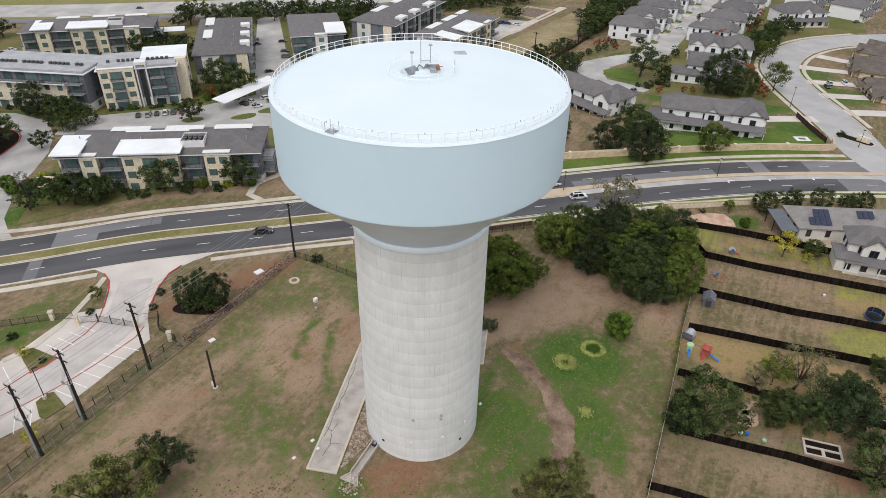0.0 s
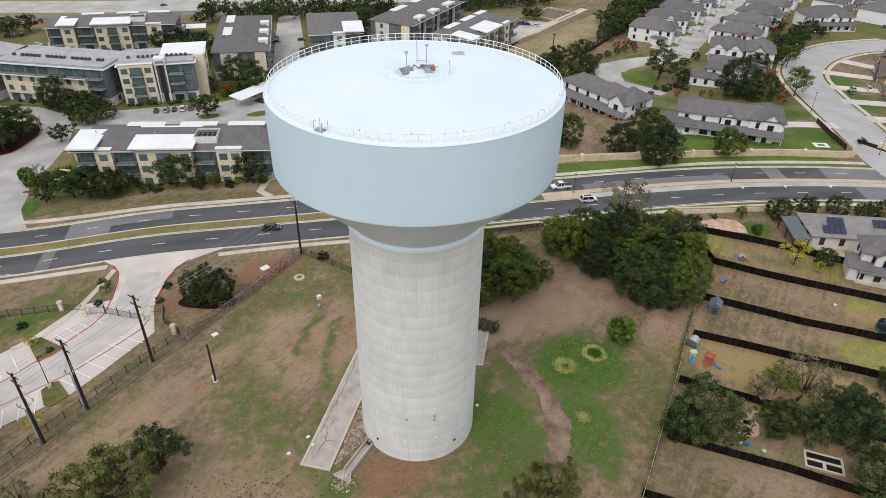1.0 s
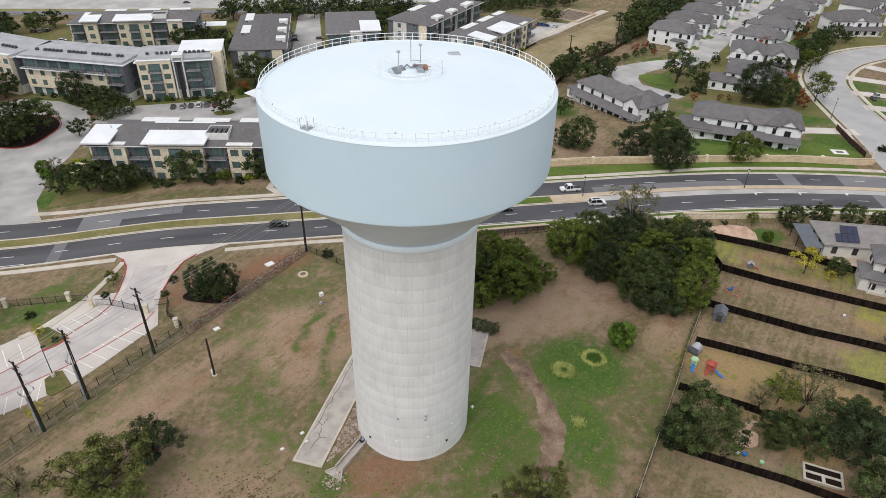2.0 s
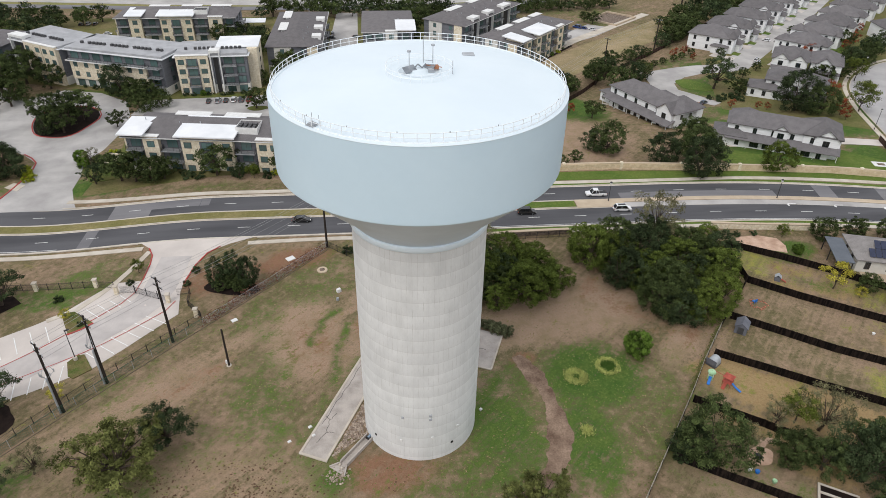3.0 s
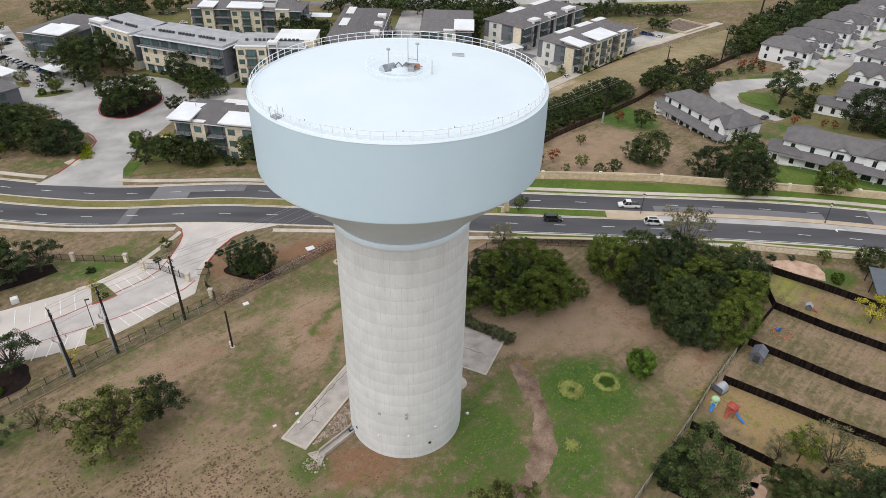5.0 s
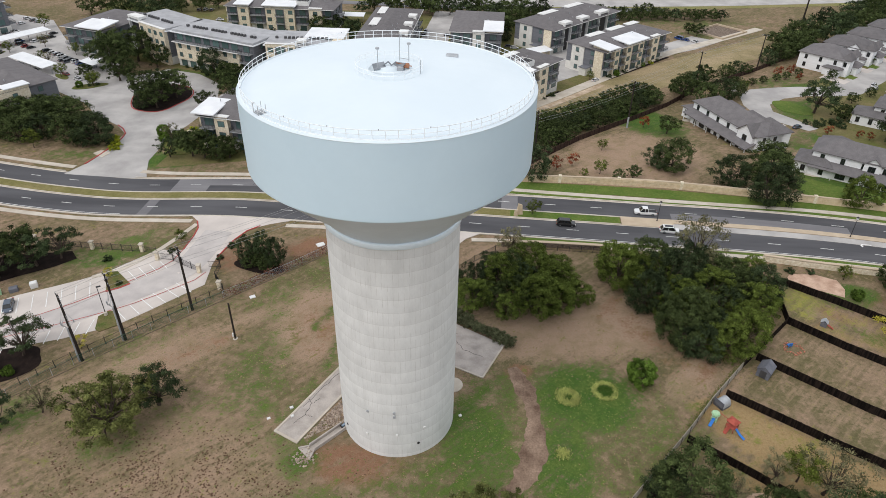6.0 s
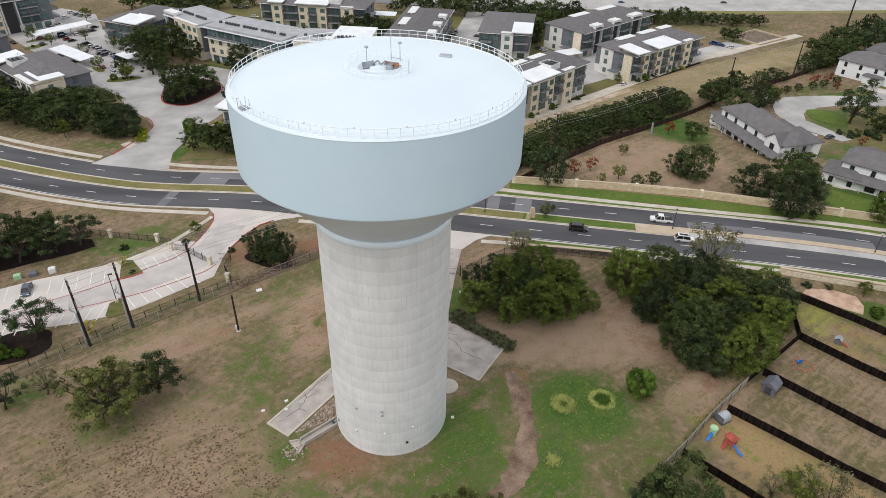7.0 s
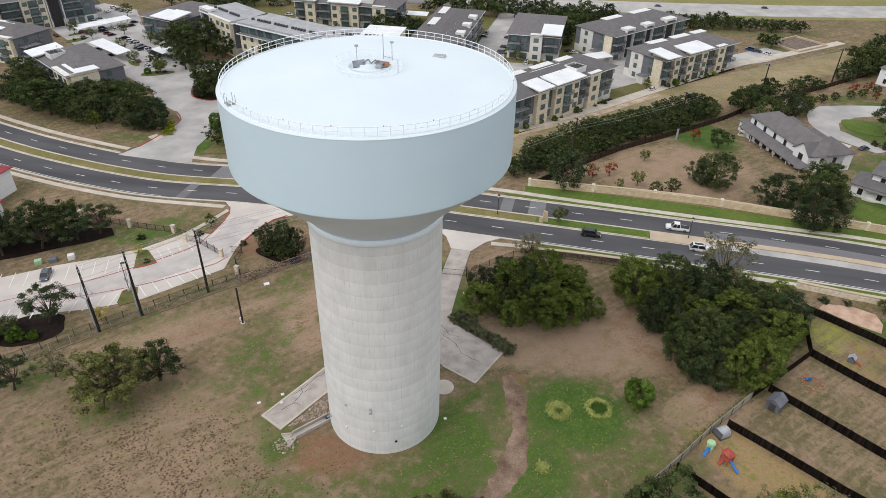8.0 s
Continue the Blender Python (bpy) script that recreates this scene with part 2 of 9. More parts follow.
M_RED_LINE = plain("fire_lane_red", lin(178, 70, 66), lin(150, 80, 76), 0.8, 9, 0.75)
M_MULCH = plain("dark_mulch", lin(30, 24, 22), lin(44, 35, 31), 0.9, 9, 0.95, grain=0.35, bump=0.6)
M_PATHBARK = plain("bark_path", lin(148, 127, 110), lin(94, 75, 63), 0.22, 3.2, 0.95, grain=0.55, bump=0.6)
M_ROCKS = plain("river_rock", lin(176, 162, 148), lin(128, 112, 100), 1.2, 4, 0.85, grain=0.2, island=0.3)
M_TANK = plain("tank_paint_pale_blue", lin(203, 224, 236), lin(198, 220, 233), 0.1, 1.2, 0.45, grain=0.015, bump=0.0)
M_ROOF_WHITE = plain("tank_roof_white", lin(219, 230, 236), lin(213, 225, 232), 0.08, 1.0, 0.55, grain=0.012, bump=0.0)
M_CONE = plain("tank_cone_grey", lin(212, 224, 236), lin(204, 216, 228), 0.15, 1.5, 0.5, grain=0.02, bump=0.0)
M_RING = plain("tank_ring_white", lin(226, 237, 243), lin(220, 232, 239), 0.15, 1.5, 0.5, grain=0.015, bump=0.0)
M_STEEL = plain("galvanised_steel", lin(176, 180, 184), lin(156, 160, 165), 0.8, 6, 0.5, 0.15)
M_VENT = plain("weathered_zinc", lin(146, 152, 158), lin(118, 124, 130), 0.9, 6, 0.5, 0.3)
M_RAIL = plain("white_handrail", lin(245, 249, 251), lin(238, 243, 246), 0.8, 6, 0.5, bump=0)
# also on the black sheets that imitate shade in the stair slots
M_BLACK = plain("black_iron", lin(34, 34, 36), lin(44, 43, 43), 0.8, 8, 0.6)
M_WOODPOLE = plain("dark_pole_wood", lin(44, 40, 38), lin(60, 54, 50), 0.7, 8, 0.85, stretch=(6, 6, 0.5))
M_FENCE = plain("dark_stained_boards", lin(17, 14, 13), lin(44, 36, 32), 0.7, 3, 0.9, grain=0.3, stretch=(4, 4, 0.4), spread=(0.42, 0.62))
M_FENCE_GREY = plain("weathered_boards", lin(178, 172, 160), lin(150, 143, 130), 0.6, 6, 0.9, island=0.2, stretch=(4, 4, 0.6))
M_FENCE_BROWN = plain("brown_stained_boards", lin(54, 42, 38), lin(78, 62, 55), 0.7, 3, 0.9, grain=0.3, stretch=(4, 4, 0.4))
M_STONE_TAN = plain("tan_limestone", lin(214, 196, 168), lin(198, 177, 147), 0.9, 3, 0.85, grain=0.15, each=0.08)
M_STONE_DARK = plain("rough_dark_stone", lin(84, 74, 66), lin(134, 120, 108), 1.5, 5, 0.9, grain=0.3, island=0.55)
M_SHINGLE = plain("grey_shingles", lin(114, 111, 112), lin(104, 101, 102), 0.5, 4.5, 0.9, grain=0.3, each=0.1)
M_SHINGLE_PALE = plain("pale_grey_shingles", lin(146, 142, 140), lin(130, 126, 124), 0.5, 4.5, 0.9, grain=0.25)
M_SHINGLE_BROWN = plain("brown_grey_shingles", lin(112, 105, 99), lin(96, 89, 84), 0.5, 3.5, 0.9, grain=0.14)
M_SIDING = plain("white_siding", lin(234, 235, 236), lin(224, 225, 226), 0.4, 5, 0.7, grain=0.04, stretch=(0.3, 0.3, 6))
M_GREY_SIDING = plain("grey_siding", lin(116, 118, 124), lin(105, 107, 113), 0.4, 5, 0.75, grain=0.06, stretch=(0.3, 0.3, 6))
M_STONE_CREAM = plain("cream_limestone", lin(228, 219, 200), lin(206, 192, 166), 1.6, 3.0, 0.85, grain=0.16)
M_STUCCO = plain("pale_stucco", lin(222, 220, 214), lin(208, 206, 200), 0.4, 5, 0.8, grain=0.05)
M_MEMBRANE = plain("white_roof_membrane", lin(232, 234, 236), lin(218, 221, 224), 0.2, 3, 0.6, grain=0.03)
M_FRAME = plain("dark_window_frame", lin(62, 62, 64), lin(74, 74, 76), 0.8, 6, 0.5, bump=0)
M_TRIM_WHITE = plain("white_trim", lin(226, 226, 224), lin(212, 212, 210), 0.8, 6, 0.55, bump=0)
M_DECK = plain("balcony_grey", lin(158, 160, 162), lin(142, 144, 147), 0.6, 6, 0.7)
M_DOOR = plain("garage_door_dark", lin(74, 70, 68), lin(64, 61, 60), 0.4, 6, 0.6)
M_TYRE = plain("tyre_rubber", lin(28, 28, 28), lin(36, 36, 36), 2.0, 12, 0.9)
M_RIM = plain("alloy_rim", lin(165, 168, 172), lin(140, 143, 148), 2.0, 9, 0.35, 0.8)
M_BARK = plain("oak_bark", lin(86, 76, 68), lin(60, 52, 46), 1.2, 9, 0.95, grain=0.2, bump=0.5, stretch=(3, 3, 0.8))
M_PIPE = plain("painted_pipe_blue_grey", lin(120, 136, 152), lin(100, 115, 130), 0.8, 6, 0.4, 0.3)
M_RED_ROOF = plain("red_metal_roof", lin(150, 56, 62), lin(132, 48, 54), 0.5, 4, 0.45)
M_PLASTIC_BLUE = plain("blue_plastic", lin(36, 120, 205), lin(30, 105, 185), 0.8, 6, 0.4, bump=0)
M_PLASTIC_RED = plain("red_stained_wood", lin(176, 88, 74), lin(150, 72, 60), 0.8, 6, 0.7)
M_PLASTIC_GREEN = plain("pale_green_plastic", lin(170, 205, 165), lin(150, 190, 148), 0.8, 6, 0.5, bump=0)
M_SHED_GREY = plain("grey_shed_siding", lin(112, 114, 122), lin(98, 100, 108), 0.8, 6, 0.8)
M_SOLAR = plain("solar_cell_blue", lin(38, 44, 66), lin(46, 52, 76), 0.8, 6, 0.2, bump=0)
M_WIRE = plain("aluminium_wire", lin(160, 160, 158), lin(138, 138, 138), 0.8, 6, 0.5)


def glass_mat(name, tint, rough=0.06):
    """A dark pane seen from outside: reflects the sky, shows little of the room."""
    k = Nodes(name, rough)
    k.b.inputs["IOR"].default_value = 1.5
    k.b.inputs["Specular IOR Level"].default_value = 0.8
    col = k.bright(k.mix(k.noise(0.35, 2), tint, tuple(0.55 * v for v in tint[:3]) + (1,)), k.n("ObjectInfo").outputs["Random"], 0.35)
    return k.done(col)


M_GLASS = glass_mat("window_glass", lin(96, 122, 120))
M_GLASS_DARK = glass_mat("dark_window_glass", lin(34, 40, 46))
M_CARGLASS = glass_mat("car_glass", lin(30, 34, 38), 0.03)


def pedestal_mat():
    """Cast concrete with faint board lines, runs of water and a tone for each lift."""
    k = Nodes("cast_concrete", 0.85)
    col = k.mix(k.ramp(k.noise(0.5, 4, (1, 1, 0.5)), 0.3, 0.7), lin(223, 224, 223), lin(209, 210, 209))
    runs = k.ramp(k.noise(1.8, 3, (1, 1, 0.05)), 0.55, 0.8)
    col = k.mix(k.math("MULTIPLY", runs, 0.14), col, lin(165, 163, 158))
    xyz = k.n("SeparateXYZ", i0=k.where((1 / SITE,) * 3)).outputs
    wave = k.math("MULTIPLY", k.noise(0.25, 2), 0.12)
    pour = k.math("FRACT", k.math("ADD", k.math("DIVIDE", k.math("ADD", xyz[2], -0.75), 1.83), wave))
    col = k.bright(col, pour, 0.045)
    col = k.mix(k.math("MULTIPLY", k.math("LESS_THAN", pour, 0.03), 0.22), col, lin(176, 174, 170))
    turn = k.math("ARCTAN2", k.math("ADD", xyz[1], -TY), k.math("ADD", xyz[0], -TX))
    board = k.math("LESS_THAN", k.math("FRACT", k.math("MULTIPLY", turn, PR / 0.61)), 0.07)
    col = k.mix(k.math("MULTIPLY", board, k.ramp(k.noise(0.8, 3), 0.4, 0.75)), col, lin(186, 184, 180))
    g = k.noise(5, 4, (1, 1, 0.4))
    col = k.bright(col, g, 0.06)
    col = k.bright(col, k.n("ObjectInfo").outputs["Random"], 0.03)
    k.bump(g, 0.12)
    return k.done(col)


M_PEDESTAL = pedestal_mat()


def leaf_mat(name, c1, c2, sprays=True):
    """Leaves; sprays: the crown holds a tone for each spray of leaves."""
    k = Nodes(name, 0.75)
    r = k.n("NewGeometry").outputs["Random Per Island"]
    if sprays:
        spray = k.n("Attribute")
        spray.attribute_name = "spray"
        r = k.math("ADD", k.math("MULTIPLY", r, 0.4), k.math("MULTIPLY", spray.outputs["Fac"], 0.7))
        # dark end deepened to imitate the shaded gaps inside a crown
        c1, c2 = tuple(0.4 * v for v in c1[:3]) + (1,), tuple(1.08 * v for v in c2[:3]) + (1,)
    col = k.mix(r, c1, c2)
    col = k.bright(col, k.n("ObjectInfo").outputs["Random"], 0.24)
    # broad noise paints lit lumps and shade between them into the colour
    col = k.bright(col, k.ramp(k.noise(0.5, 3), 0.32, 0.68), 0.28)
    k.b.inputs["Specular IOR Level"].default_value = 0.04
    return k.done(col)


M_LEAF = leaf_mat("live_oak_leaves", lin(42, 54, 30), lin(82, 94, 56))
M_LEAF_DARK = leaf_mat("cedar_leaves", lin(33, 45, 29), lin(74, 87, 58))
M_LEAF_LIGHT = leaf_mat("elm_leaves", lin(66, 80, 30), lin(100, 110, 50))
M_LEAF_LUSH = leaf_mat("lush_oak_leaves", lin(54, 68, 28), lin(102, 116, 54))
M_LEAF_OLIVE = leaf_mat("olive_oak_leaves", lin(66, 72, 37), lin(110, 114, 66))
M_LEAF_GOLD = leaf_mat("gold_shrub_leaves", lin(140, 150, 36), lin(186, 194, 62))
M_LEAF_YELLOW = leaf_mat("yellow_leaves", lin(150, 146, 48), lin(188, 178, 76))
M_LEAF_RED = leaf_mat("red_autumn_leaves", lin(110, 52, 38), lin(146, 78, 54))
M_LEAF_GREY = leaf_mat("sparse_grey_leaves", lin(98, 98, 70), lin(130, 126, 94))
M_GRASSCLUMP = leaf_mat("pale_ornamental_grass", lin(126, 138, 70), lin(182, 184, 114), False)
M_LEAF_BUSH = leaf_mat("bright_bush_leaves", lin(48, 72, 26), lin(98, 122, 52))


def turf(name, c1, c2, c3, mow=(1, 1, 1), grain=0.34, broad=0.12):
    """Grass or soil: broad blotches, tufts of about a foot, fine grain, faint mowing streaks."""
    k = Nodes(name, 0.95)
    k.b.inputs["Specular IOR Level"].default_value = 0.1
    tuft = k.noise(1.7, 6, rough=0.72)
    col = k.mix(k.ramp(k.noise(broad, 5), 0.35, 0.65), c1, c2)
    col = k.mix(k.ramp(tuft, 0.5, 0.75), col, c3)
    col = k.bright(col, k.ramp(k.noise(0.9, 4, mow), 0.3, 0.7), 0.13)
    col = k.bright(col, k.ramp(k.noise(4.0, 5, rough=0.7), 0.3, 0.7), grain * 0.6)
    k.bump(tuft, 0.5, 0.06)
    return k.done(col)


def ground_mat():
    """Dry turf over clay; the cover attribute says how green, bare, reddish or weedy each spot is."""
    k = Nodes("dry_turf", 0.95)
    k.b.inputs["Specular IOR Level"].default_value = 0.1
    cover = k.n("Attribute")
    cover.attribute_name = "cover"
    sep = k.n("SeparateColor", i0=cover.outputs["Color"])
    big, mid, tuft, grain = k.noise(0.06, 4), k.noise(0.33, 6, rough=0.65), k.noise(1.7, 6, rough=0.72), k.noise(5.0, 8, rough=0.85)
    turned = k.n("Mapping", Vector=k.where())
    turned.inputs["Rotation"].default_value = (0, 0, radians(-47))
    drawn = k.n("Mapping", Vector=turned.outputs[0])
    drawn.inputs["Scale"].default_value = (0.12, 1.0, 1)
    sk = k.n("TexNoise", Vector=drawn.outputs[0], Scale=0.8, Detail=6.0, Roughness=0.7)
    streak = sk.outputs["Fac"]
    col = k.mix(k.ramp(mid, 0.35, 0.65), lin(143, 122, 102), lin(111, 98, 76))
    col = k.mix(k.math("MULTIPLY", k.ramp(big, 0.44, 0.6), 0.75), col, lin(100, 95, 66))
    col = k.mix(k.math("MULTIPLY", k.ramp(streak, 0.5, 0.66), 0.6), col, lin(153, 130, 108))
    col = k.mix(k.math("MULTIPLY", k.ramp(streak, 0.48, 0.34), 0.5), col, lin(92, 88, 60))
    patch_noise = k.noise(0.8, 5, rough=0.6)
    col = k.mix(k.math("MULTIPLY", k.ramp(patch_noise, 0.54, 0.66), 0.6), col, lin(152, 130, 109))
    col = k.mix(k.math("MULTIPLY", k.ramp(patch_noise, 0.46, 0.36), 0.6), col, lin(90, 88, 58))
    jag = k.math("ADD", k.math("MULTIPLY", k.math("SUBTRACT", tuft, 0.5), 1.5), k.math("ADD", k.math("MULTIPLY", k.math("SUBTRACT", mid, 0.5), 1.6), k.math("MULTIPLY", k.math("SUBTRACT", streak, 0.5), 1.2)))

    def share(channel):
        return k.ramp(k.math("ADD", channel, jag), 0.25, 0.75)
    bare = k.mix(k.ramp(tuft, 0.3, 0.7), lin(168, 146, 125), lin(136, 113, 93))
    bare = k.mix(k.math("MULTIPLY", k.ramp(k.noise(0.22, 7, rough=0.68), 0.46, 0.66), 0.55), bare, lin(116, 106, 74))
    col = k.mix(share(sep.outputs[1]), col, bare)
    red = k.mix(k.ramp(tuft, 0.35, 0.65), lin(150, 115, 92), lin(112, 84, 66))
    col = k.mix(share(sep.outputs[2]), col, red)
    straw = k.n("Attribute")
    straw.attribute_name = "straw"
    dried = k.mix(k.ramp(tuft, 0.35, 0.65), lin(168, 146, 108), lin(132, 108, 76))
    col = k.mix(share(straw.outputs["Fac"]), col, k.mix(k.ramp(mid, 0.55, 0.7), dried, lin(118, 112, 72)))
    weed = k.mix(k.ramp(tuft, 0.4, 0.6), lin(158, 146, 92), lin(106, 114, 58))
    col = k.mix(share(cover.outputs["Alpha"]), col, k.mix(k.ramp(mid, 0.5, 0.65), weed, lin(146, 142, 70)))
    green = k.mix(k.ramp(mid, 0.35, 0.65), lin(58, 90, 37), lin(86, 103, 50))
    green = k.mix(k.math("MULTIPLY", k.ramp(tuft, 0.52, 0.75), 0.45), green, lin(112, 110, 66))
    col = k.mix(share(sep.outputs[0]), col, green)
    col = k.bright(col, k.ramp(tuft, 0.25, 0.75), 0.26)
    col = k.bright(col, k.ramp(grain, 0.2, 0.8), 0.42)
    k.bump(tuft, 0.35, 0.06)
    return k.done(col)


M_GROUND = ground_mat()
M_LAWN = turf("mown_lawn", lin(78, 102, 44), lin(96, 112, 54), lin(120, 122, 70))
M_VERGE = turf("verge_dry_grass", lin(136, 126, 88), lin(116, 112, 70), lin(98, 98, 58))
M_STRAW = turf("straw_field", lin(162, 145, 116), lin(130, 120, 86), lin(108, 104, 70), (0.3, 1.5, 1), broad=0.07)

# ---- the land ----
def blob(x, y, cx, cy, rx, ry, turn=0.0, soft=0.5):
    """1 inside an oval, falling to 0 outside."""
    c, s = math.cos(radians(turn)), math.sin(radians(turn))
    dx, dy = x - cx, y - cy
    d = math.hypot((dx * c + dy * s) / rx, (-dx * s + dy * c) / ry)
    return 1 - smooth(1 - soft, 1 + soft, d)


def near_line(x, y, a, b, half):
    """1 on a segment, falling to 0 at twice half a metre width."""
    ax, ay = a
    bx, by = b
    u = max(0.0, min(1.0, ((x - ax) * (bx - ax) + (y - ay) * (by - ay)) / ((bx - ax) ** 2 + (by - ay) ** 2)))
    return 1 - smooth(half * 0.5, half * 2, math.hypot(x - ax - u * (bx - ax), y - ay - u * (by - ay)))


GREEN = [(-80, 139, 11, 3.6, 0, .6, .5), (-104, 142, 16, 3, -8, .7, .3), (50, 196, 26, 3, 51, .8, .4), (92, 236, 24, 3, 46, .8, .35), (138, 160, 10, 7, 0, .6, .95), (150, 178, 9, 12, 30, .6, .9), (126, 176, 9, 5, -30, .6, .7), (100, 168, 9, 6, 30, .7, .5), (92, 178, 5, 12, 30, .6, .6), (-9, 79, 4, 11, 22, .8, .25), (-22, 84, 3.5, 14, -47, .8, .3), (6, 46, 9, 4, 0, .8, .45), (21, 50, 8, 5, 0, .7, .5), (-30, 72, 3, 8, -47, .8, .35)]
GREEN += [(90, 100.4, 5, 3.2, 0, 0.5, 0.8), (57, 48, 8, 4, -33, 0.7, 0.35), (168, 165, 10, 12, 20, 0.5, 0.8), (178, 186, 8, 8, 0, 0.5, 0.8),
         (-66, 147, 5, 9, 0, 0.5, 0.5), (-10, 208, 9, 14, 0, 0.6, 0.6), (96, 300, 60, 8, 10, 0.6, 0.5), (20, 314.5, 200, 3, 4, 0.6, 0.5),
         (108, 205, 6, 5, 0, 0.5, 0.5), (40, 69, 8, 7, 0, 0.5, 0.95), (36, 57, 5, 9, 0, 0.6, 0.8), (24.5, 60, 5.5, 8, 20, 0.5, 0.75)]
GREEN += [(43, 62, 6, 6, 0, 0.8, 0.35), (23, 52, 8, 5, 0, 0.7, 0.55), (-9, 72, 4.5, 9, 25, 0.7, 0.42), (-3, 99, 10, 5, 40, 0.7, 0.4),
         (10, 93, 5, 6, 0, 0.6, 0.6), (-11, 84, 3, 6, 10, 0.8, 0.4), (5, 73, 2.2, 6, -24, 0.6, 0.6), (-1, 62, 2.5, 9, -24, 0.7, 0.45),
         (12, 98, 6, 4, 0, 0.6, 0.6), (66, 182, 9, 13, 35, 0.5, 0.95), (-45, 100, 8, 7, 0, 0.7, 0.5), (-32, 103, 3, 6, 0, 0.4, 0.8)]
GREEN += [(-55, 139, 12, 5, 10, 0.5, 0.95), (-30, 134, 22, 3, 0, 0.7, 0.3), (112, 142, 18, 7, -28, 0.5, 0.95), (130, 137, 8, 6, 0, 0.5, 0.95),
         (-50, 96, 8, 4, 0, 0.6, 0.7), (118, 199, 12, 9, 30, 0.5, 0.8), (143, 170, 9, 8, 0, 0.6, 0.8), (115, 225, 14, 5, 40, 0.6, 0.5),
         (-40, 57, 5, 4, 0, 0.8, 0.6), (18, 90, 3, 6, 0, 0.5, 0.7), (2, 53, 3, 2.5, 0, 0.7, 0.7), (28, 225, 30, 30, 0, 0.5, 0.4)]
# the oval at (-24, 53) is greener grass plus the oak's painted shade
GREEN += [(-9, 66, 5, 9, 20, .7, .5), (0, 58, 4, 6, 20, .7, .5), (-16, 60, 6, 4, 30, .8, .36), (25, 57, 7, 12, 10, .5, .62), (26.5, 68, 4, 6, 0, .6, .55), (18, 49, 10, 5, 0, .6, .5), (-24, 53, 6, 3.6, 20, .7, .45), (-2, 94, 9, 5, 30, .7, .4), (8, 100, 6, 4, 30, .6, .5), (-12, 88, 4, 8, -40, .7, .4)]
GREEN += [(46, 62, 13, 14, 30, .6, .36), (25, 54, 9, 10, 0, .6, .42), (50, 55, 9, 12, 35, .6, .3), (87, 98, 5, 2.5, -31, .5, .6), (88, 88, 5, 2, -31, .6, .5), (-33, 62, 10, 3, 43, .6, .35)]
GREEN += [(140, 166, 12, 8, -20, .4, .95), (146, 176, 6, 8, 20, .4, .9), (134, 139, 6, 10, -14, .4, .95), (120, 172, 14, 6, -30, .5, .9), (108, 166, 8, 4, -30, .5, .7), (148, 172, 9, 9, 0, .5, .8), (124, 222, 10, 3, 20, .5, .8), (105, 282, 14, 10, 0, 0.6, 0.5), (176, 222, 14, 26, -40, 0.5, 0.6), (-72, 205, 20, 8, 0, 0.5, 0.6)]
BARE = [(-3.5, 81, 7, 10, 10, .5, 1.0), (5, 84, 3.5, 9, 0, .5, .8), (-24, 68, 14, 2.4, 43, .5, .8), (40, 84, 15, 6, 8, .5, 1.15), (57, 75.5, 7, 2.6, 48, .6, 1.0), (67, 63.5, 8, 3.6, -33, .6, .75), (75, 57.5, 7, 3, -33, .6, .7), (30, 45, 5, 3, 0, .7, .5)]
BARE += [(81, 93.6, 3, 2.4, -31, .6, .6), (90, 90.6, 4, 1.6, -31, .6, .5), (86, 80, 14, 4, -33, 0.5, 0.4), (80, 70, 13, 4, -33, 0.5, 0.5), (56, 46, 10, 5, -33, 0.6, 0.7), (47, 36, 10, 5, -33, 0.6, 0.7),
         (28, 150, 8, 10, 40, 0.6, 0.5), (-4, 82, 7, 9, 15, 0.5, 0.8), (5, 83, 4, 9, 0, 0.5, 0.75), (-29, 68, 16, 2.4, 43, 0.6, 0.8),
         (-14, 81, 9, 2, 43, 0.7, 0.7), (-14, 50, 17, 12, 0, 0.6, 0.55), (35, 81, 18, 4.8, 12, 0.6, 0.95), (45, 88, 5, 9, -20, 0.6, 0.7)]
BARE += [(60, 74, 8, 3, 50, 0.7, 0.7), (58, 153, 20, 16, 40, 0.4, 0.9), (30, 91, 8, 4, 0, 0.6, 0.6), (-35, 60, 12, 6, 43, 0.8, 0.5),
         (26, 104, 6, 4, 0, 0.6, 0.8), (-24, 138, 26, 3, -4, 0.6, 0.7), (85, 146, 7, 5, 0, 0.6, 0.8), (22, 66, 2, 2, 0, 0.6, 0.7),
         (63, 205, 40, 10, 50, 0.7, 0.5)]
WEED = [(89, 60, 5, 3, -35, .5, .8), (67, 64, 8, 3.4, -33, .7, .3), (88, 92, 9, 3, -32, .6, .28), (97, 84, 6, 4, -32, .5, .55), (79, 97, 4, 4, 0, .5, .6), (89, 63, 4.5, 3, -35, .5, .75), (95, 73, 4.5, 2, -33, .5, .6), (27, 175, 14, 7, 50, .7, .5)]
RED = [(-3, 80, 5, 7, 15, .8, .42), (5.4, 84, 2.5, 6, 0, .7, .5), (-20, 72, 9, 1.6, 43, .7, .45), (50, 85, 3, 8, 40, .8, .4), (82, 95.5, 3, 1.4, -32, .8, .5), (95, 86.5, 4, 1.3, -32, .7, .5)]
